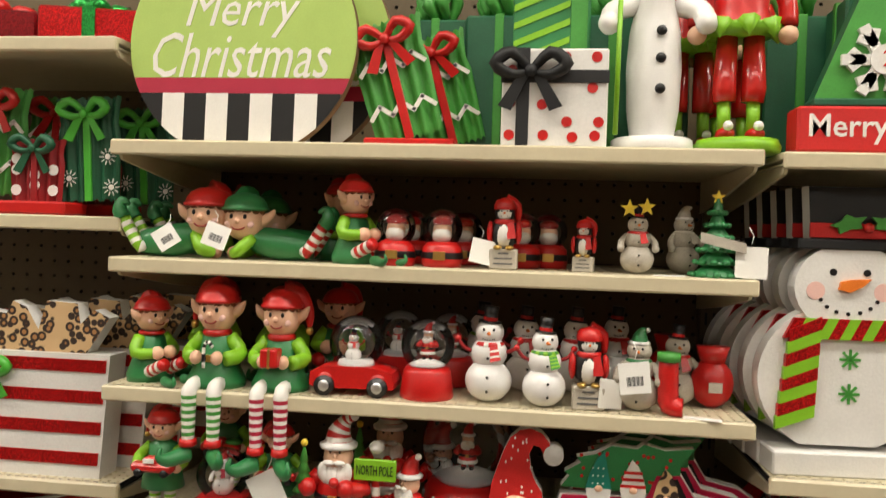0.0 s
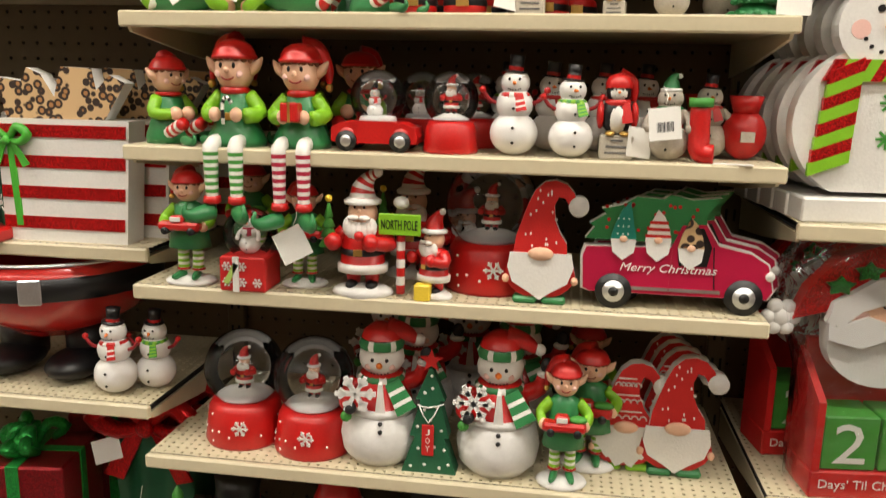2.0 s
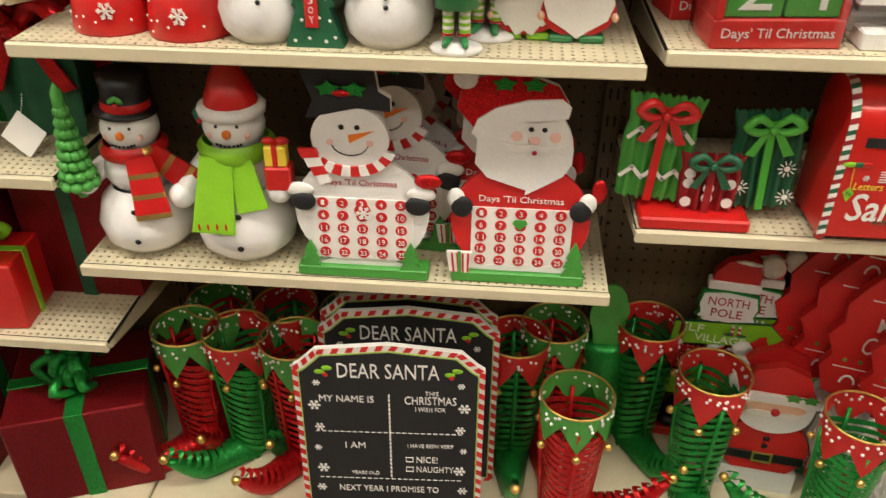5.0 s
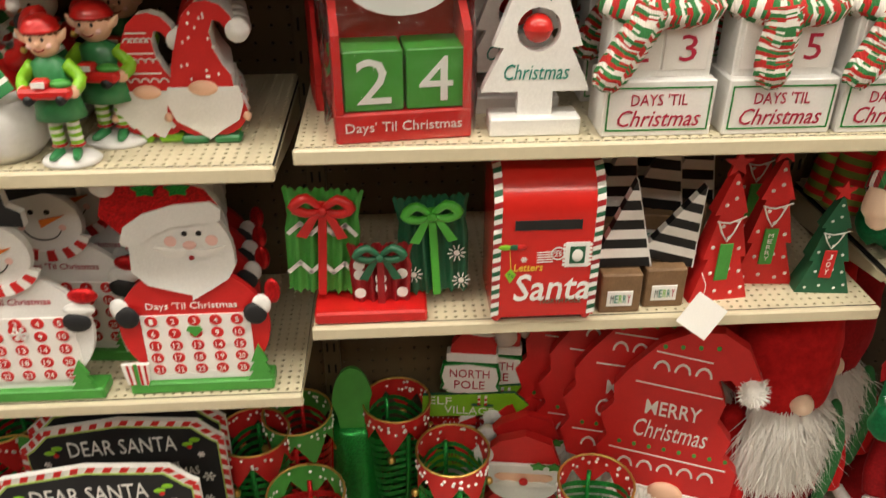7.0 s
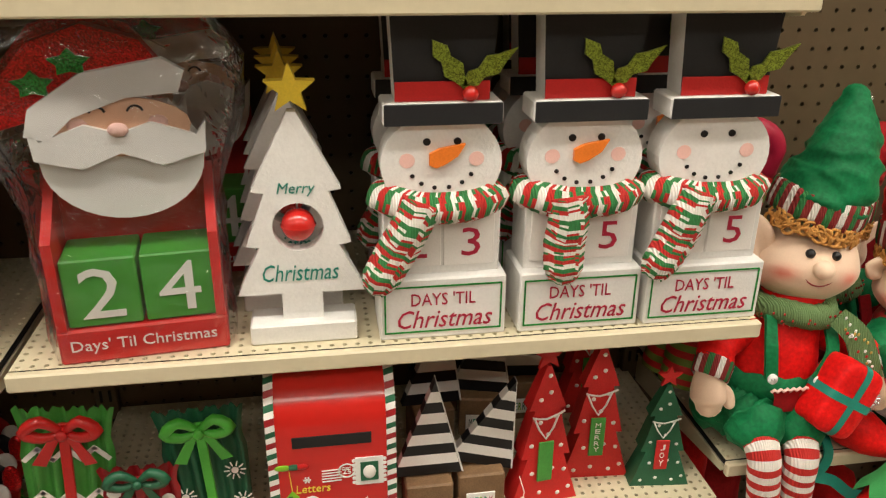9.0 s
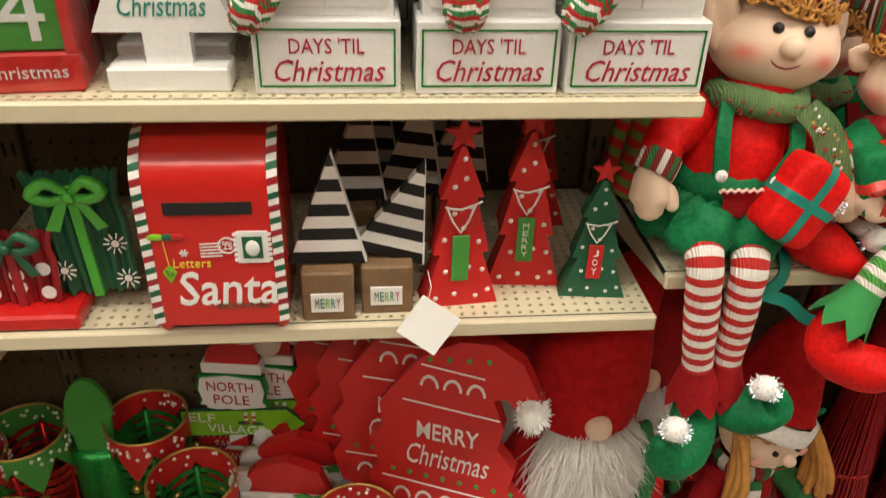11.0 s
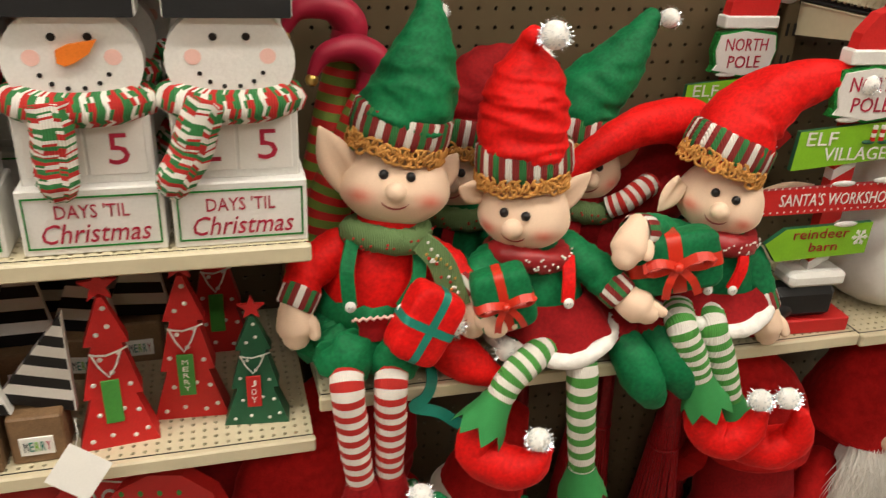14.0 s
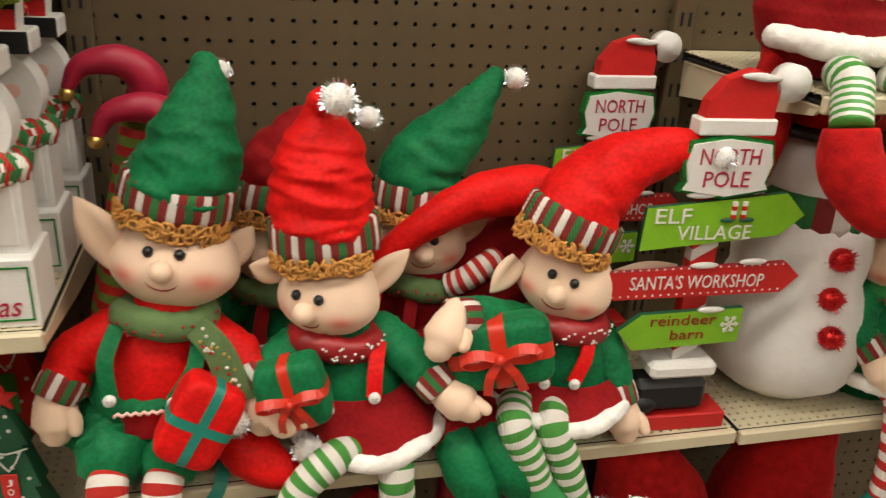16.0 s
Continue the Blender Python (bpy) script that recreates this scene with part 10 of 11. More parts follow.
def gnome_sign(x, y, z, lean, turn=0.0):
    ob = thing("gnome_sign", "tall red wooden gnome sign lettered Merry Christmas, furry beard", "sign", None, pose(x, y, z, lean, 0, turn), "gnome signs")
    w, h = 0.24, 0.50
    body = [(-0.09, 0.0), (0.10, 0.0), (0.125, 0.06), (0.11, 0.2), (-0.10, 0.2), (-0.115, 0.06)]
    part("body_board", M().plate(body, 0.0, 0.014, "red_wood"), ob)
    for s in (-1, 1):
        part("boot", M().box((s * 0.05, -0.004, 0.02), (0.085, 0.03, 0.04), "green", bev=0.008), ob)
    part("mitten", M().ell((0.128, -0.002, 0.065), (0.018, 0.008, 0.02), "skin", 12, 8), ob)
    part("sleeve", M().ell((0.118, 0.0, 0.095), (0.02, 0.009, 0.03), "green", 12, 8), ob)
    hat = [(-0.125, 0.215), (-0.142, 0.262), (-0.125, 0.288), (-0.142, 0.325), (-0.12, 0.352), (-0.125, 0.385), (-0.10, 0.42), (-0.055, 0.47), (0.0, 0.50), (0.05, 0.505), (0.095, 0.485), (0.13, 0.43), (0.105, 0.405), (0.075, 0.43), (0.055, 0.425), (0.075, 0.385), (0.068, 0.35), (0.098, 0.32), (0.09, 0.288), (0.12, 0.262), (0.118, 0.215), (0.0, 0.19)]
    part("hat", M().plate(hat, -0.008, 0.014, "red_wood"), ob)
    y0 = -0.0082
    ln = M()
    for zz, half, n in ((0.235, 0.095, 5), (0.425, 0.055, 3), (0.375, 0.075, 4)):
        if zz != 0.375:
            for k in range(n):
                cx = -half + 2 * half * (k + 0.5) / n - 0.008
                ln.strip(arc(cx, zz, half / n * 0.72, 0.017, 10, 170, 8), 0.004, y0, "white")
    for zz, half in ((0.268, 0.11), (0.40, 0.078), (0.458, 0.05)):
        ln.strip([(-half - 0.008, zz), (half - 0.01, zz - 0.004)], 0.002, y0, "white")
    for k in range(8):
        ln.disc(-0.1 + 0.028 * k, 0.282, 0.004, y0, "green_mid", 0.001, 8)
    for k in range(4):
        ln.disc(-0.045 + 0.03 * k, 0.468 + 0.004 * k, 0.004, y0, "green_mid", 0.001, 8)
    part("painted_line", ln, ob)
    lettering("MERRY", -0.012, y0, 0.357, 0.100, 0.026, "white", ob, bold=0.01)
    lettering("Christmas", -0.01, y0, 0.316, 0.135, 0.034, "white", ob, slant=0.25)
    part("nose", M().ell((0.0, -0.012, 0.20), (0.034, 0.01, 0.02), "skin", 14, 8), ob)
    bd = M().plate([(-0.105, 0.205), (-0.125, 0.12), (-0.09, 0.05), (-0.02, 0.015), (0.05, 0.03), (0.105, 0.09), (0.115, 0.2)], -0.012, -0.0085, "fur_white")
    fur(bd, lambda r: (lambda u: ((r.uniform(-0.112, 0.112) * math.sqrt(max(0.05, 1 - ((0.2 - u) / 0.17) ** 2)), -0.012, u), (r.uniform(-0.9, 0.9), -1, r.uniform(-0.2, 0.4))))(r.uniform(0.045, 0.2)), 3200, 0.030, "hair_white", 4, (0, -0.5, -0.7), 0.0016)
    part("beard", bd, ob, "fluffy white fur beard")
    pp = M()
    pompom(pp, (0.115, -0.004, 0.415), 0.028, 200, seed=3)
    part("pompom", pp, ob)
    ob.scale = (0.86, 1.0, 1.06)


gnome_sign(0.972, 0.945, DECK_Z, -3.5, -21)
for k in range(3):
    gnome_sign(0.925 - 0.035 * k, 1.005 + 0.04 * k, DECK_Z, -3, -14)


def gnome_plush(x, y, z, hatname="felt_red", turn=0.0, scale=0.87):
    m = M()
    soft(m, [(0, 0, 0.04), (0, 0, 0.16), (0, 0.0, 0.34), (0, 0.0, 0.43)], [0.09, 0.105, 0.09, 0.06], "velvet_dark_red", 36, 9, 0.10, 1.5, 4)
    m.ell((-0.05, -0.03, 0.03), (0.05, 0.08, 0.03), "black", 14, 9)
    m.ell((0.05, -0.03, 0.03), (0.05, 0.08, 0.03), "black", 14, 9)
    soft(m, [(0, 0, 0.425), (0.014, 0.0, 0.49), (0.05, 0.01, 0.575), (0.092, 0.02, 0.64), (0.125, 0.03, 0.69)], [0.104, 0.100, 0.072, 0.042, 0.016], hatname, 40, 9, 0.12, 1.4, 7, caps="flat")
    m.ell((-0.004, -0.104, 0.452), 0.0215, "skin_cloth", 18, 12)
    m.ell((0, -0.052, 0.365), (0.072, 0.046, 0.085), "fur_white", 22, 14)
    fur(m, lambda r: ((lambda a, zz: ((0.076 * math.sin(a), -0.058 - 0.045 * math.cos(a), zz), (math.sin(a), -math.cos(a), 0.1)))(r.uniform(-1.3, 1.3), r.uniform(0.29, 0.44))), 3400, 0.075, "hair_white", 6, (0, -0.3, -1), 0.0013)
    for s in (-1, 1):
        soft(m, [(s * 0.085, -0.03, 0.36), (s * 0.12, -0.06, 0.30), (s * 0.105, -0.1, 0.24)], [0.035, 0.033, 0.028], "felt_red", 22, 6, 0.14, 1.6, 2)
    soft(m, [(0.092, -0.085, 0.41), (0.098, -0.105, 0.35), (0.092, -0.115, 0.28), (0.082, -0.12, 0.215)], [0.017, 0.021, 0.021, 0.018], "knit_green", 18, 6, 0.1, 1.4, 3, 0.6)
    put_fig("gnome_doll", "plush gnome with a tall red felt hat and long white beard", "doll", m, x, y, z, turn, "plush gnomes").scale = (scale, scale, scale)


gnome_plush(1.16, 1.04, DECK_Z, "felt_red", 8)
gnome_plush(1.96, 1.04, DECK_Z, "felt_red", 165)
gnome_plush(2.16, 1.045, DECK_Z, "felt_red", 5)


def girl_doll(x, y, z):
    m = M()
    for s in (-1, 1):
        m.tube([(s * 0.03, -0.02, 0.03 + 0.018 * k) for k in range(8)], 0.02, ["white", "green_mid"], 12)
        m.ell((s * 0.03, -0.04, 0.02), (0.024, 0.045, 0.02), "velvet_red", 12, 8)
    fold_tube(m, [(0, 0, 0.13), (0, 0, 0.20), (0, 0, 0.27), (0, 0, 0.32)], [0.105, 0.085, 0.06, 0.04], "velvet_dark_red", 26, 5, 0.06, 3)
    fold_tube(m, [(0.105 * math.cos(radians(a)), 0.105 * math.sin(radians(a)), 0.135) for a in range(-200, 30, 15)], [0.015] * 16, "fur_white", 10, 2, 0.1, 2)
    m.lathe([(0.062, 0.245), (0.066, 0.25), (0.064, 0.268), (0.06, 0.27)], "black", seg=20)
    scarf_round(m, 0.325, 0.048, 0.04, ["knit_green", "knit_white", "knit_cuff_red"])
    scarf_tail(m, (-0.02, -0.055, 0.32), (-0.05, -0.1, 0.20), 0.035, ["knit_green", "knit_white", "knit_cuff_red"], 0.12, 9)
    for k in range(7):
        m.tube([(-0.07 + 0.007 * k, -0.102, 0.205), (-0.074 + 0.008 * k, -0.106, 0.155)], 0.0026, "knit_white", 6)
    m.ell((0.012, -0.01, 0.395), (0.074, 0.066, 0.062), "skin_cloth", 22, 14)
    for s in (-1, 1):
        m.ell((0.012 + s * 0.022, -0.072, 0.408), 0.0055, "black", 9, 7)
        m.ell((0.012 + s * 0.045, -0.06, 0.384), (0.013, 0.007, 0.01), "blush", 10, 7)
        for k in range(9):
            xo = 0.012 + s * (0.066 + 0.003 * (k % 3))
            m.tube([(xo, -0.03 - 0.008 * (k // 3), 0.43), (xo + s * 0.012, -0.045 - 0.006 * k, 0.36), (xo + s * (0.01 + 0.003 * k), -0.05 - 0.005 * k, 0.29 - 0.008 * (k % 4))], 0.007, "hair", 7, fine=4)
        fold_tube(m, [(s * 0.05, 0, 0.30), (s * 0.09, -0.03, 0.26), (s * 0.108, -0.055, 0.22)], [0.027, 0.026, 0.022], "velvet_dark_red" if s < 0 else "knit_green", 12, 4, 0.04, 2)
        m.ell((s * 0.112, -0.06, 0.205), (0.022, 0.02, 0.012), "fur_white", 12, 7)
        m.ell((s * 0.114, -0.064, 0.182), (0.019, 0.017, 0.022), "skin_cloth", 12, 8)
    m.ell((0.012, -0.082, 0.396), 0.012, "skin_cloth", 12, 8)
    m.tube([(0.012 + 0.02 * u, -0.074, 0.372 - 0.006 * (1 - u * u)) for u in (-1, -0.5, 0, 0.5, 1)], 0.0011, "red_deep", 6)
    curls(m, (0.012, -0.01, 0.44), 0.06, 200, 340, 0.0, 13, 4)
    band(m, (0.014, 0.0, 0.452), 0.086, 0.036, ["fur_white"], (0.40, -0.05, 1), 24)
    fold_tube(m, [(0.014, 0.0, 0.455), (0.034, 0.01, 0.50), (0.075, 0.03, 0.56), (0.12, 0.05, 0.61)], [0.082, 0.074, 0.052, 0.02], "felt_red", 22, 5, 0.05, 2)
    for s in (-1, 1):
        m.ell((0.058 + s * 0.014, -0.055, 0.468 + s * 0.004), (0.015, 0.004, 0.009), "velvet_green", 10, 6)
    m.ell((0.054, -0.063, 0.452), 0.007, "red", 9, 7)
    ob = put_fig("girl_doll", "plush girl doll with yarn hair, red hat and striped scarf", "doll", m, x, y, z, 12)
    ob.scale = (0.86, 0.86, 0.78)
    hang_tag(x - 0.03, y - 0.108, z + 0.178, 0.045, 22, 5, -12, True)


girl_doll(1.435, 1.02, DECK_Z)


def wire_cone(x, y, z, h=0.56, r=0.10):
    ob = thing("wire_tree", "dark red glitter wire cone tree", "decoration", None, pose(x, y, z), "wire cone trees")
    rnd = random.Random(int(x * 100))
    m = M()
    for k in range(44):
        a = 2 * math.pi * k / 44
        o = rnd.uniform(-0.05, 0.05)
        m.tube([(r * math.cos(a), r * math.sin(a), 0.012), (r * 0.52 * math.cos(a + o), r * 0.52 * math.sin(a + o), h * 0.5), (r * 0.08 * math.cos(a), r * 0.08 * math.sin(a), h)], 0.0021, "wire_red", 5)
    part("wire", m, ob)
    for zz, rr in ((0.012, 1.0), (0.2, 0.66), (0.38, 0.36)):
        part("ring", M().tube([(r * rr * math.cos(2 * math.pi * k / 24), r * rr * math.sin(2 * math.pi * k / 24), zz) for k in range(25)], 0.004, "wire_red", 6), ob)
    part("core", M().lathe([(r * 0.8, 0.02), (0.012, h * 0.96)], "glitter_dark_red", seg=16), ob)
    part("sticker", M().box((0.0, -r * 0.93, 0.09), (0.03, 0.001, 0.04), "paper", bev=0.0, at=pose(0, 0, 0, -8)), ob)


for x, y, h in ((1.625, 1.055, 0.58), (1.785, 1.05, 0.56), (1.70, 1.125, 0.56), (1.545, 1.125, 0.54), (1.86, 1.125, 0.52)):
    wire_cone(x, y, DECK_Z, h, 0.066 if y < 1.1 else 0.052)
for x, y in ((1.27, 1.09), (1.06, 1.09)):
    gnome_plush(x, 0.855 + (y - 0.685) * 0.687, DECK_Z, "velvet_dark_red", 0)


def deck_sign(x, y, z):
    sign_post(x, y, z, -8)


deck_sign(0.655, 1.135, DECK_Z)
deck_sign(0.70, 1.155, DECK_Z)


# ---- bay a ----
def ribbon_gift(label, x, y, z, s, box, ribbon, turn=0.0, bow="curl"):
    ob = thing("gift_box", label, "gift box", None, pose(x, y, z, 0, 0, turn), "gift boxes")
    w, d, h = s
    part("box", M().box((0, 0, h / 2), (w, d, h), box, bev=0.003), ob)
    part("ribbon", M().box((0, 0, h / 2), (w * 0.13, d + 0.004, h + 0.003), ribbon, bev=0.001), ob)
    part("ribbon_band", M().box((0, 0, h / 2 + 0.0005), (w + 0.004, d * 0.13, h + 0.0025), ribbon, bev=0.001), ob)
    b = M()
    rnd = random.Random(6)
    for k in range(14):
        a = rnd.uniform(0, 6.28)
        rr, hh = w * rnd.uniform(0.12, 0.36), h * rnd.uniform(0.08, 0.32)
        b.tube([(0, 0, h), (rr * 0.5 * math.cos(a), rr * 0.5 * math.sin(a), h + hh), (rr * math.cos(a), rr * math.sin(a), h + hh * 0.7), (rr * 0.7 * math.cos(a + 0.4), rr * 0.7 * math.sin(a + 0.4), h + 0.006)], [0.006, 0.009, 0.010, 0.006], ribbon, 6, fine=3)
    part("bow", b, ob)
    return ob


ZA2, ZA3, ZA4, ZA5, ZA6 = 1.703, 1.348, 1.130, 0.871, 0.56
present_trio(-0.535, 0.930, ZA2, 0)
present_trio(-0.50, 1.015, ZA2, 0)
present_trio(-0.80, 0.935, ZA2, 0)


def striped_box(x, y, z, turn=0.0):
    """A white letter-shaped sack board with red glitter stripes and leopard tissue."""
    ob = thing("striped_gift_bag", "white wooden gift bag with red glitter stripes and leopard tissue", "decoration", None, pose(x, y, z, 0, 0, turn), "striped gift bags")
    w, h, d = 0.195, 0.168, 0.042
    part("bag", M().plate([(-w / 2, 0), (w / 2 - 0.012, 0), (w / 2, h), (-w / 2, h)], -d / 2, d / 2, "white_wood"), ob)
    for k in range(4):
        zz = 0.018 + 0.042 * k
        part("stripe", M().plate([(-w / 2 + 0.001, zz), (w / 2 - 0.012 + 0.012 * zz / h - 0.004, zz), (w / 2 - 0.012 + 0.012 * (zz + 0.017) / h - 0.004, zz + 0.017), (-w / 2 + 0.001, zz + 0.017)], -d / 2 - 0.0015, -d / 2, "glitter_red"), ob, "red glitter stripe")
    tis = [(-0.085, h + 0.0005), (-0.098, h + 0.055), (-0.06, h + 0.05), (-0.05, h + 0.068), (-0.03, h + 0.06), (-0.012, h + 0.03), (0.0, h + 0.07), (0.045, h + 0.068), (0.05, h + 0.04), (0.07, h + 0.06), (0.092, h + 0.05), (0.06, h + 0.0005)]
    part("tissue", M().plate(tis, -d / 2 + 0.006, d / 2 - 0.012, "leopard", "white_wood"), ob, "leopard print tissue")
    return ob


for k in range(4):
    striped_box(-0.512 + 0.028 * k, 0.930 + 0.058 * k, ZA3, 0)
striped_box(-0.75, 0.935, ZA3, 0)
for x in (-0.60, -0.66, -0.54, -0.72):
    put_fig("snowman_figurine", "small dark figurine with a green ribbon at the shelf back", "figurine", snowman_resin(0.2, ["green_deep"], "red", False, "ball", "red_deep"), x, 1.105, ZA3)
present_trio(-0.66, 0.915, ZA3, 0)


def santa_pot(x, y, z):
    ob = thing("santa_bowl", "red metal bowl with a black belt on black boots", "bowl", None, pose(x, y, z), "")
    b = M().lathe([(0.0, 0.062), (0.07, 0.064), (0.125, 0.10), (0.15, 0.15), (0.152, 0.185), (0.148, 0.185), (0.145, 0.15), (0.12, 0.105), (0.0, 0.072)], "red_satin", seg=40)
    part("bowl", b, ob)
    part("belt", M().lathe([(0.1445, 0.135), (0.1525, 0.137), (0.1545, 0.168), (0.1505, 0.170)], "black", seg=40), ob)
    part("rim", M().lathe([(0.148, 0.185), (0.154, 0.187), (0.152, 0.19), (0.147, 0.19)], "silver", seg=40), ob)
    for a in (-70, -100):
        part("buckle", M().box((0, -0.157, 0.153), (0.03 if a == -70 else 0.05, 0.004, 0.036), "silver", bev=0.002, at=pose(0, 0, 0, 0, 0, a + 90)), ob)
    for s in (-1, 1):
        bt = M().ell((s * 0.055, -0.05, 0.022), (0.042, 0.062, 0.022), "black", 16, 10)
        bt.tube([(s * 0.055, -0.02, 0.02), (s * 0.055, -0.02, 0.075)], [0.034, 0.036], "black", 14)
        part("boot", bt, ob)


santa_pot(-0.605, 1.015, ZA4)
put_fig("snowman_figurine", "white snowman with a red dotted scarf and raised mittens", "figurine", snowman_resin(0.126, ["red", "red", "white"], "top"), -0.461, 0.915, ZA4, 0, "small snowmen")
put_fig("snowman_figurine", "white snowman with a lime green scarf and a black hat", "figurine", snowman_resin(0.118, ["green_lime", "green_mid"], "top"), -0.415, 0.945, ZA4, 0, "small snowmen")
ribbon_gift("dark red glitter gift box with a green curled bow", -0.634, 0.956, ZA5, (0.15, 0.13, 0.135), "glitter_dark_red", "glitter_green", 8)
gc = M()
corrugated(gc, 0, 0, 0.12, 0.15, 0.165, 0, "green_deep", 2, 0.006)
gob = thing("present_sign", "dark green metal gift with a red glitter bow", "decoration", gc, pose(-0.462, 1.006, ZA5))
bw = M()
ribbon_bow(bw, 0, -0.008, 0.17, 0.15, "glitter_red")
part("bow", bw, gob)
gob2 = thing("present_sign", "dark green metal gift with a red glitter bow", "decoration", gc, pose(-0.44, 1.091, ZA5))
part("bow", bw, gob2)
hang_tag(-0.455, 0.933, ZA5 + 0.035, 0.05, 40, 0, -10)
hang_tag(-0.52, 0.971, ZA5 + 0.135, 0.04, 80, 30, -50)
ribbon_gift("dark red glitter gift box with a green ribbon", -0.56, 1.11, ZA5, (0.16, 0.12, 0.15), "glitter_dark_red", "glitter_green", 0)
ribbon_gift("red gift box with a lime ribbon", -0.60, 0.955, ZA6, (0.125, 0.11, 0.125), "red", "green_lime", 6)
ribbon_gift("large dark red glitter gift box with a dark green ribbon", -0.475, 1.092, ZA6, (0.19, 0.16, 0.25), "glitter_dark_red", "green_deep", 0)
ribbon_gift("large dark red glitter gift box with a lime bow", -0.70, 1.092, ZA6, (0.2, 0.16, 0.22), "glitter_dark_red", "glitter_green", 0)
ribbon_gift("large dark red glitter gift box with a lime bow", -0.52, 0.975, DECK_Z, (0.24, 0.22, 0.2), "glitter_dark_red", "glitter_green", 20)
ribbon_gift("large dark red glitter gift box with a lime bow", -0.82, 1.003, DECK_Z, (0.24, 0.22, 0.2), "glitter_dark_red", "glitter_green", 0)
for x, c, d in ((-0.47, "glitter_red", "glitter_green"), (-0.62, "glitter_dark_red", "red")):
    ribbon_gift("low glitter gift box with a shiny bow on the top shelf", x, 0.96, 1.933, (0.13, 0.11, 0.05), c, d, 15)

# ---- shelf b1 ----
Z1 = 1.8


def round_sign(x, y, z, turn=0.0):
    ob = thing("round_sign", "round wooden sign, lime top over black and white stripes", "sign", None, pose(x, y, z, -3, 0, turn), "round signs")
    r, cz = 0.150, 0.130
    low = -radians(60)
    full = [(r * math.cos(a), cz + r * math.sin(a)) for a in [low + (2 * math.pi - (math.pi - 2 * (math.pi / 2 + low))) * k / 60 for k in range(61)]]
    part("edge_board", M().plate(full, 0.0, 0.012, "wood_brown"), ob)

    def slab(za, zb, name, thick=0.0016):
        pts = []
        for s in (1, -1):
            for k in range(17):
                zz = za + (zb - za) * (k / 16 if s > 0 else 1 - k / 16)
                half = math.sqrt(max(0.0, (r * 0.995) ** 2 - (zz - cz) ** 2))
                pts.append((s * half, zz))
        return M().plate(pts, -thick, -0.0001, name)

    part("green_field", slab(0.083, cz + r * 0.99, "green_sage"), ob)
    part("red_band", slab(0.0635, 0.0828, "crimson"), ob)
    n = 9
    for k in range(n):
        x0, x1 = -0.131 + 0.262 * k / n, -0.131 + 0.262 * (k + 1) / n
        if k % 2 == 0:
            c = "black"
        else:
            c = "white"
        lo = lambda xx: max(0.0, cz - math.sqrt(max(0, (r * 0.995) ** 2 - xx * xx)))
        pts = [(x0, 0.0633), (x0, lo(x0)), ((x0 + x1) / 2, lo((x0 + x1) / 2)), (x1, lo(x1)), (x1, 0.0633)]
        part("stripe", M().plate(pts, -0.0016, -0.0001, c), ob)
    lettering("Merry", 0.0, -0.0017, 0.165, 0.15, 0.062, "white", ob, slant=0.3)
    lettering("Christmas", 0.0, -0.0017, 0.112, 0.235, 0.058, "white", ob, slant=0.3)


round_sign(-0.228, 0.871, Z1)
round_sign(-0.195, 0.931, Z1, -4)
po = thing("present_sign", "corrugated green zigzag gift with a red bow on a red base", "decoration", None, pose(-0.012, 0.901, Z1), "corrugated gifts")
part("base", M().box((0.0, 0, 0.006), (0.115, 0.03, 0.012), "red", bev=0.002), po)
present(po, "green_gift", 0.0, 0.1, 0.15, "green_mid", "red", "red", "zig", 0.014, -16)
po2 = thing("present_sign", "corrugated green zigzag gift with a red bow on a red base", "decoration", None, pose(0.035, 0.976, Z1), "corrugated gifts")
part("base", M().box((0.0, 0, 0.006), (0.115, 0.03, 0.012), "red", bev=0.002), po2)
present(po2, "green_gift", 0.0, 0.1, 0.15, "green_mid", "red", "red", "zig", 0.014, -16)
gp = thing("gift_cutout", "white polka-dot wooden gift with a black ribbon bow", "decoration", None, pose(0.166, 0.871, Z1))
part("board", M().box((0, 0, 0.058), (0.124, 0.03, 0.116), "white_wood", bev=0.002), gp)
for k, (px, pz) in enumerate(((-0.052, 0.014), (-0.052, 0.052), (-0.012, 0.014), (0.022, 0.012), (0.052, 0.03), (0.015, 0.03), (-0.014, 0.05), (0.048, 0.014), (0.012, 0.106), (0.048, 0.106), (0.044, 0.07), (-0.05, 0.09))):
    part("dot", M().disc(px, pz, 0.0062, -0.015, "red", 0.001, 16), gp)
part("ribbon", M().box((-0.037, -0.0165, 0.058), (0.015, 0.002, 0.117), "chalk_black", bev=0.0004), gp)
part("ribbon_band", M().box((0, -0.0164, 0.083), (0.126, 0.002, 0.015), "chalk_black", bev=0.0004), gp)
bw2 = M()
ribbon_bow(bw2, -0.028, -0.019, 0.088, 0.075, "chalk_black")
part("bow", bw2, gp, "black ribbon bow")
gs = thing("gift_cutout", "green striped wooden gift box on top of another", "decoration", None, pose(0.16, 0.911, Z1))
part("board", M().box((0, 0, 0.11), (0.094, 0.03, 0.22), "green", bev=0.002), gs)
for k in range(6):
    part("stripe", M().plate([(-0.046, 0.118 + 0.022 * k - 0.014), (0.022, 0.118 + 0.022 * k + 0.014), (0.022, 0.126 + 0.022 * k + 0.014), (-0.046, 0.126 + 0.022 * k - 0.014)], -0.0162, -0.0152, "green_lime"), gs)
part("ribbon", M().box((0.033, -0.0165, 0.16), (0.02, 0.002, 0.118), "green_mid", bev=0.0004), gs)
tall = M()
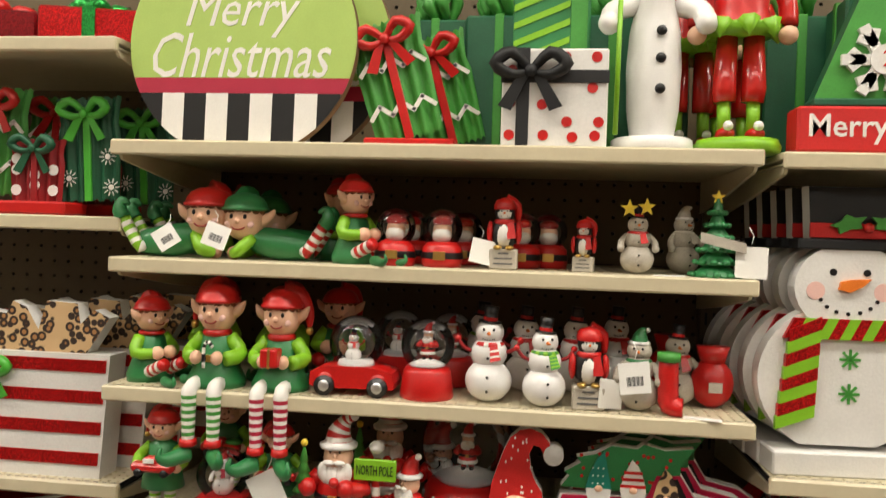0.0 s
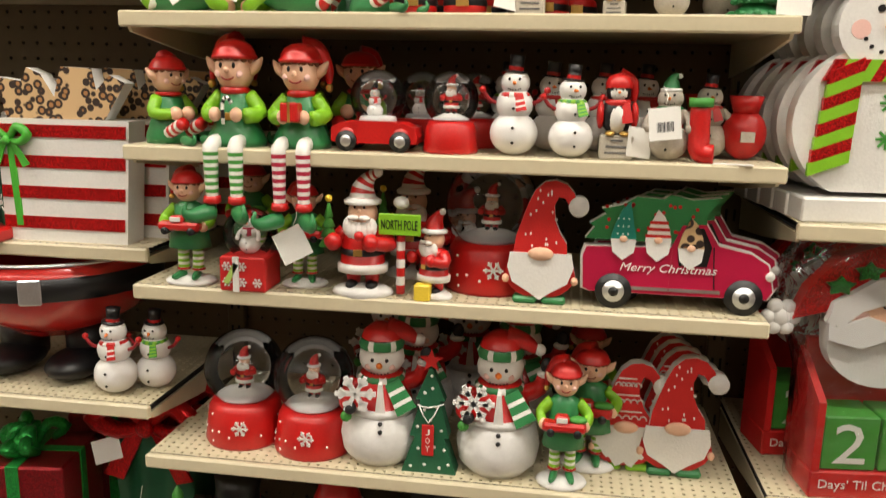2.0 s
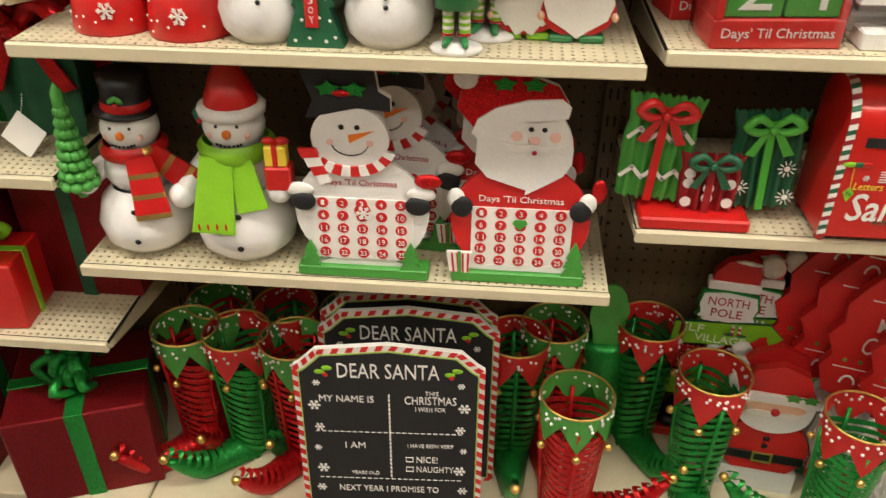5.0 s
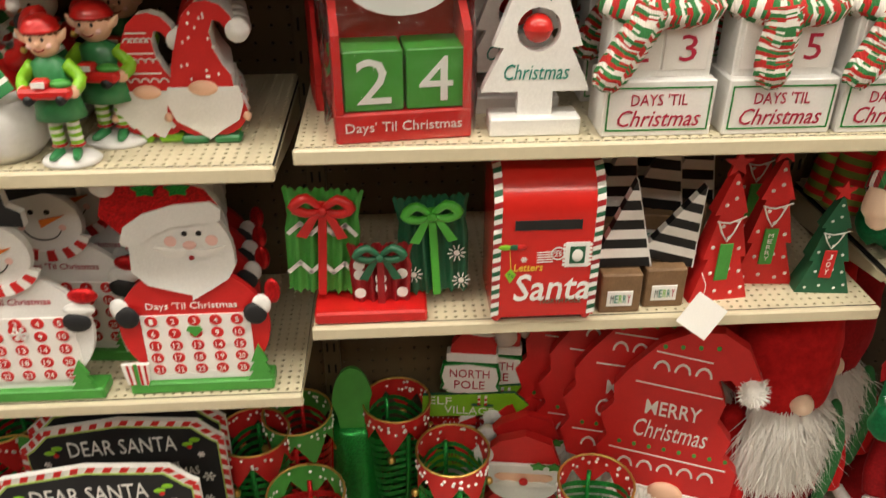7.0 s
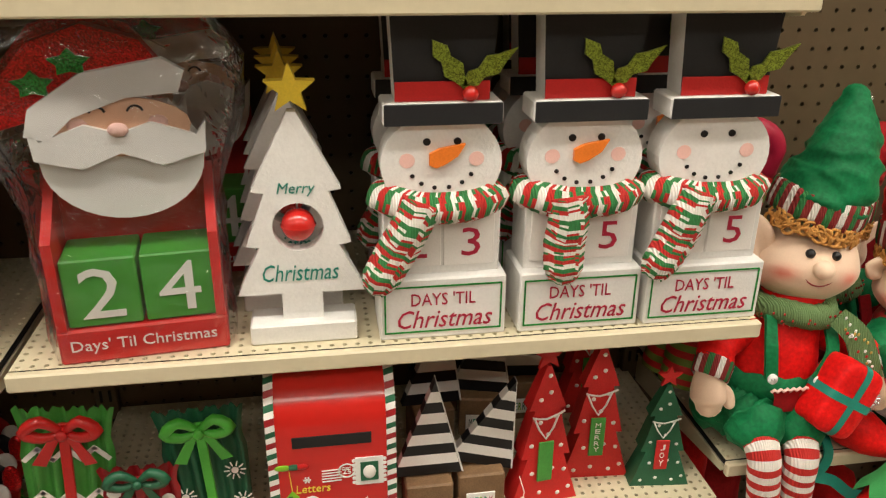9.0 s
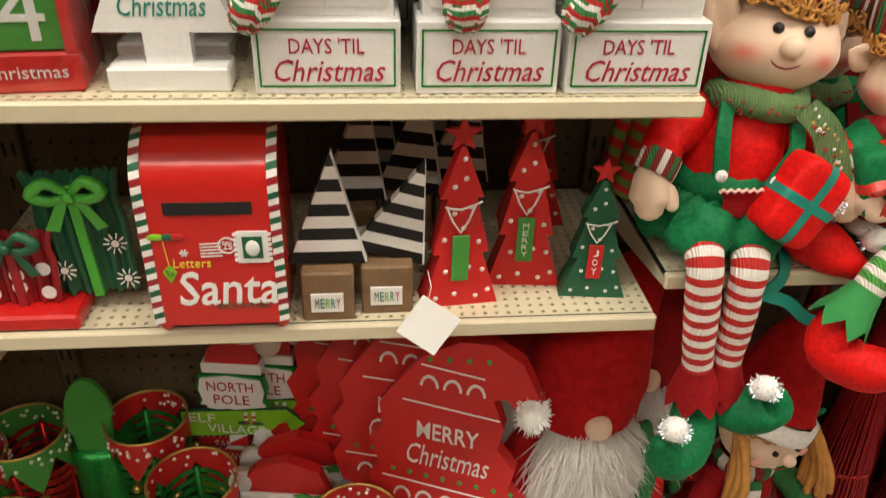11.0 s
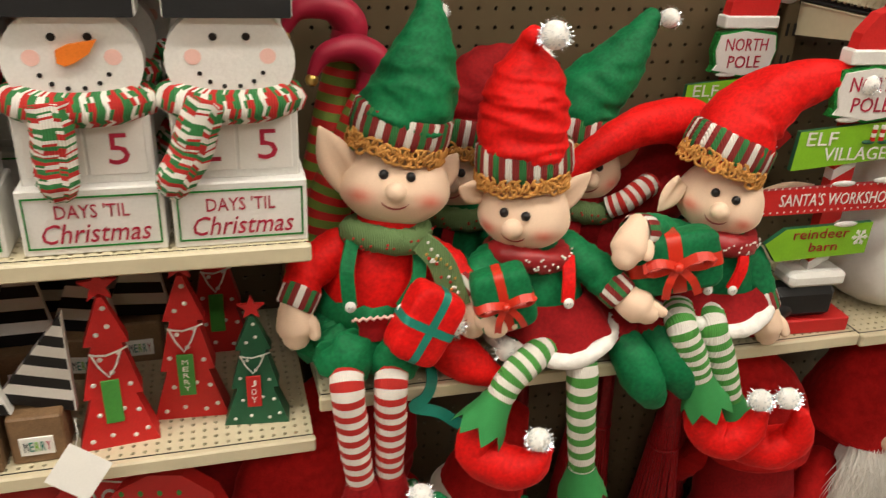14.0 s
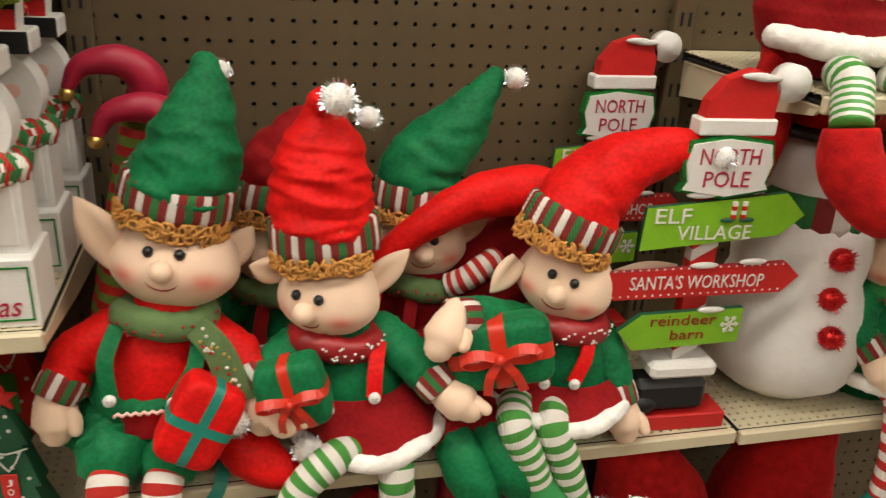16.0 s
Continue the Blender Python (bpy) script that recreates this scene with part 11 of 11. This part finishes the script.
tall.lathe([(0, 0), (0.048, 0), (0.049, 0.004), (0.048, 0.014), (0.045, 0.016), (0, 0.016)], "white_satin", seg=28)
tall.lathe([(0.026, 0.016), (0.031, 0.05), (0.033, 0.10), (0.030, 0.145), (0.022, 0.185), (0.03, 0.20), (0.036, 0.23), (0.03, 0.262), (0, 0.275)], "white_satin", seg=28)
for zz in (0.072, 0.108, 0.14):
    tall.ell((0.004, -0.0335, zz), (0.0062, 0.004, 0.0062), "black", 12, 8)
for s in (-1, 1):
    tall.tube([(s * 0.026, 0, 0.178), (s * 0.05, -0.012, 0.168), (s * 0.056, -0.022, 0.152)], [0.013, 0.013, 0.012], "white_satin", 12, fine=3)
    tall.ell((s * 0.056, -0.026, 0.15), 0.0135, "white_satin", 12, 8)
tall.tube([(-0.046, -0.036, 0.017), (-0.044, -0.034, 0.20)], 0.003, "green_lime", 8)
put_fig("snowman_statue", "tall white wooden snowman with black buttons and a green staff", "figurine", tall, 0.284, 0.901, Z1)


def nutcracker(x, y, z, c="red"):
    m = M()
    m.lathe([(0, 0), (0.048, 0), (0.05, 0.008), (0.046, 0.016), (0, 0.016)], "green_lime", seg=28)
    for s in (-1, 1):
        m.tube([(s * 0.017, -0.004, 0.024), (s * 0.017, 0, 0.065)], [0.0075, 0.008], "green_lime", 12)
        m.tube([(s * 0.016, 0, 0.062), (s * 0.017, 0, 0.076), (s * 0.015, 0, 0.15)], [0.013, 0.0145, 0.012], "red_satin", 14)
        m.ell((s * 0.017, -0.012, 0.022), (0.011, 0.02, 0.008), "red", 12, 8)
        m.ell((s * 0.017, -0.03, 0.03), 0.006, "white", 9, 7)
        m.tube([(s * 0.04, 0, 0.21), (s * 0.052, 0, 0.18), (s * 0.052, -0.006, 0.152)], 0.011, "red_satin", 12, fine=3)
        m.ell((s * 0.052, -0.008, 0.14), 0.0115, "skin", 12, 8)
    m.lathe([(0.0, 0.138), (0.04, 0.14), (0.036, 0.152), (0.03, 0.17), (0.034, 0.215), (0, 0.225)], ["green_lime", "green_lime", "red", "red", "red"], seg=20)
    for k in range(8):
        a = 2 * math.pi * k / 8
        m.tube([(0.037 * math.cos(a), 0.037 * math.sin(a), 0.152), (0.043 * math.cos(a), 0.043 * math.sin(a), 0.132)], [0.013, 0.001], "green_lime", 6)
    m.ell((0, 0, 0.25), (0.026, 0.026, 0.03), "skin", 16, 10)
    m.lathe([(0.028, 0.262), (0.026, 0.28), (0.004, 0.32)], "red", seg=16)
    put_fig("nutcracker", "red and green wooden elf nutcracker on a lime base", "figurine", m, x, y, z, 0, "nutcrackers")


nutcracker(0.384, 0.901, Z1)
nutcracker(0.342, 0.986, Z1)
nutcracker(0.40, 1.026, Z1)
mb = thing("merry_block", "red wooden block lettered Merry with a green tree above", "decoration", None, pose(0.515, 0.881, Z1))
part("block", M().box((0, 0, 0.026), (0.15, 0.045, 0.052), "red_wood", bev=0.003), mb)
lettering("Merry", -0.02, -0.0226, 0.026, 0.085, 0.034, "white", mb, bold=0.01)
part("tree_board", M().plate([(-0.055, 0.062), (0.075, 0.062), (0.02, 0.20), (0.0, 0.20)], -0.012, 0.012, "green_mid", "green_deep"), mb)
part("tree_edge", M().box((0.01, 0.0, 0.057), (0.135, 0.035, 0.0095), "green_deep", bev=0.002), mb)
sf = M()
flake(sf, 0.015, 0.105, 0.04, -0.0125, "white_wood", 0.3, 0.006)
sf.disc(0.018, 0.105, 0.017, -0.0185, "white_wood", 0.002, 20)
part("snowflake", sf, mb)
lettering("2", 0.02, -0.0206, 0.106, 0.012, 0.018, "red", mb)
for x, y in ((0.09, 1.07), (0.0, 1.09), (0.24, 1.07), (0.30, 1.1), (0.48, 1.08), (0.58, 1.08), (0.55, 1.0)):
    ribbon_gift("dark green gift box at the back of the top shelf", x, y - 0.054, Z1, (0.09, 0.07, 0.19), "green_deep", "green_mid", 0)


# ---- shopping cart ----
def bar(pts, r, name, fine=4):
    return M().tube(pts, r, name, 12, fine=fine)


cart = thing("shopping_cart", "grey shopping cart with a bright blue push handle", "shopping cart", None, pose(-0.375, 0.078, 0, 0, 0, 73))
part("handle_grip", bar([(0.0, 0.0, 1.04), (0.22, 0.0, 1.04), (0.44, 0.0, 1.04)], 0.0165, "cart_blue"), cart, "bright blue plastic grip")
for sx in (0, 1):
    x = 0.0 if sx == 0 else 0.44
    o = -0.03 if sx == 0 else 0.03
    part("handle_end", bar([(x, 0, 1.04), (x + o, 0.005, 1.042), (x + o * 1.9, 0.05, 1.04), (x + o * 1.9, 0.11, 1.0), (x + o * 1.6, 0.16, 0.95)], 0.0165, "cart_grey"), cart)
    part("side_post", bar([(x + o * 1.6, 0.15, 0.96), (x + o * 1.6, 0.2, 0.6), (x + o * 1.6, 0.3, 0.16)], 0.012, "cart_grey"), cart)
    for wy in (0.3, 0.85):
        w = part("wheel", M().tube([(-0.012, 0, 0), (0.012, 0, 0)], 0.055, "black", 20), cart, "", pose(x, wy, 0.055))
        part("fork", M().box((0, 0, 0.07), (0.03, 0.02, 0.13), "cart_grey", bev=0.004), w)
    part("bottom_rail", bar([(x, 0.3, 0.16), (x, 0.85, 0.16)], 0.012, "cart_grey", 1), cart)
    for k in range(6):
        zz = 0.62 + 0.06 * k
        part("side_wire", bar([(x, 0.17, zz), (x, 0.5, zz + 0.02), (x, 0.82, zz + 0.05)], 0.0035, "cart_grey", 1), cart)
    for k in range(11):
        part("side_wire", bar([(x, 0.19 + 0.06 * k, 0.6), (x, 0.19 + 0.06 * k, 0.95)], 0.0028, "cart_grey", 1), cart)
for k in range(9):
    part("floor_wire", bar([(0.44 * k / 8, 0.18, 0.61), (0.44 * k / 8, 0.82, 0.65)], 0.0035, "cart_grey", 1), cart)
for k in range(9):
    part("rear_wire", bar([(0.44 * k / 8, 0.175, 0.61), (0.44 * k / 8, 0.165, 0.95)], 0.003, "cart_grey", 1), cart)
for k in range(8):
    part("front_wire", bar([(0.44 * k / 7, 0.82, 0.65), (0.44 * k / 7, 0.82, 0.98)], 0.003, "cart_grey", 1), cart)
part("top_rim", bar([(0, 0.16, 0.95), (0, 0.82, 0.98), (0.44, 0.82, 0.98), (0.44, 0.16, 0.95)], 0.008, "cart_grey", 1), cart)
part("base_frame", bar([(0, 0.3, 0.16), (0.44, 0.3, 0.16)], 0.012, "cart_grey", 1), cart)
part("child_seat", M().box((0.22, 0.24, 0.80), (0.4, 0.012, 0.24), "cart_blue", bev=0.005), cart, "blue plastic flap")
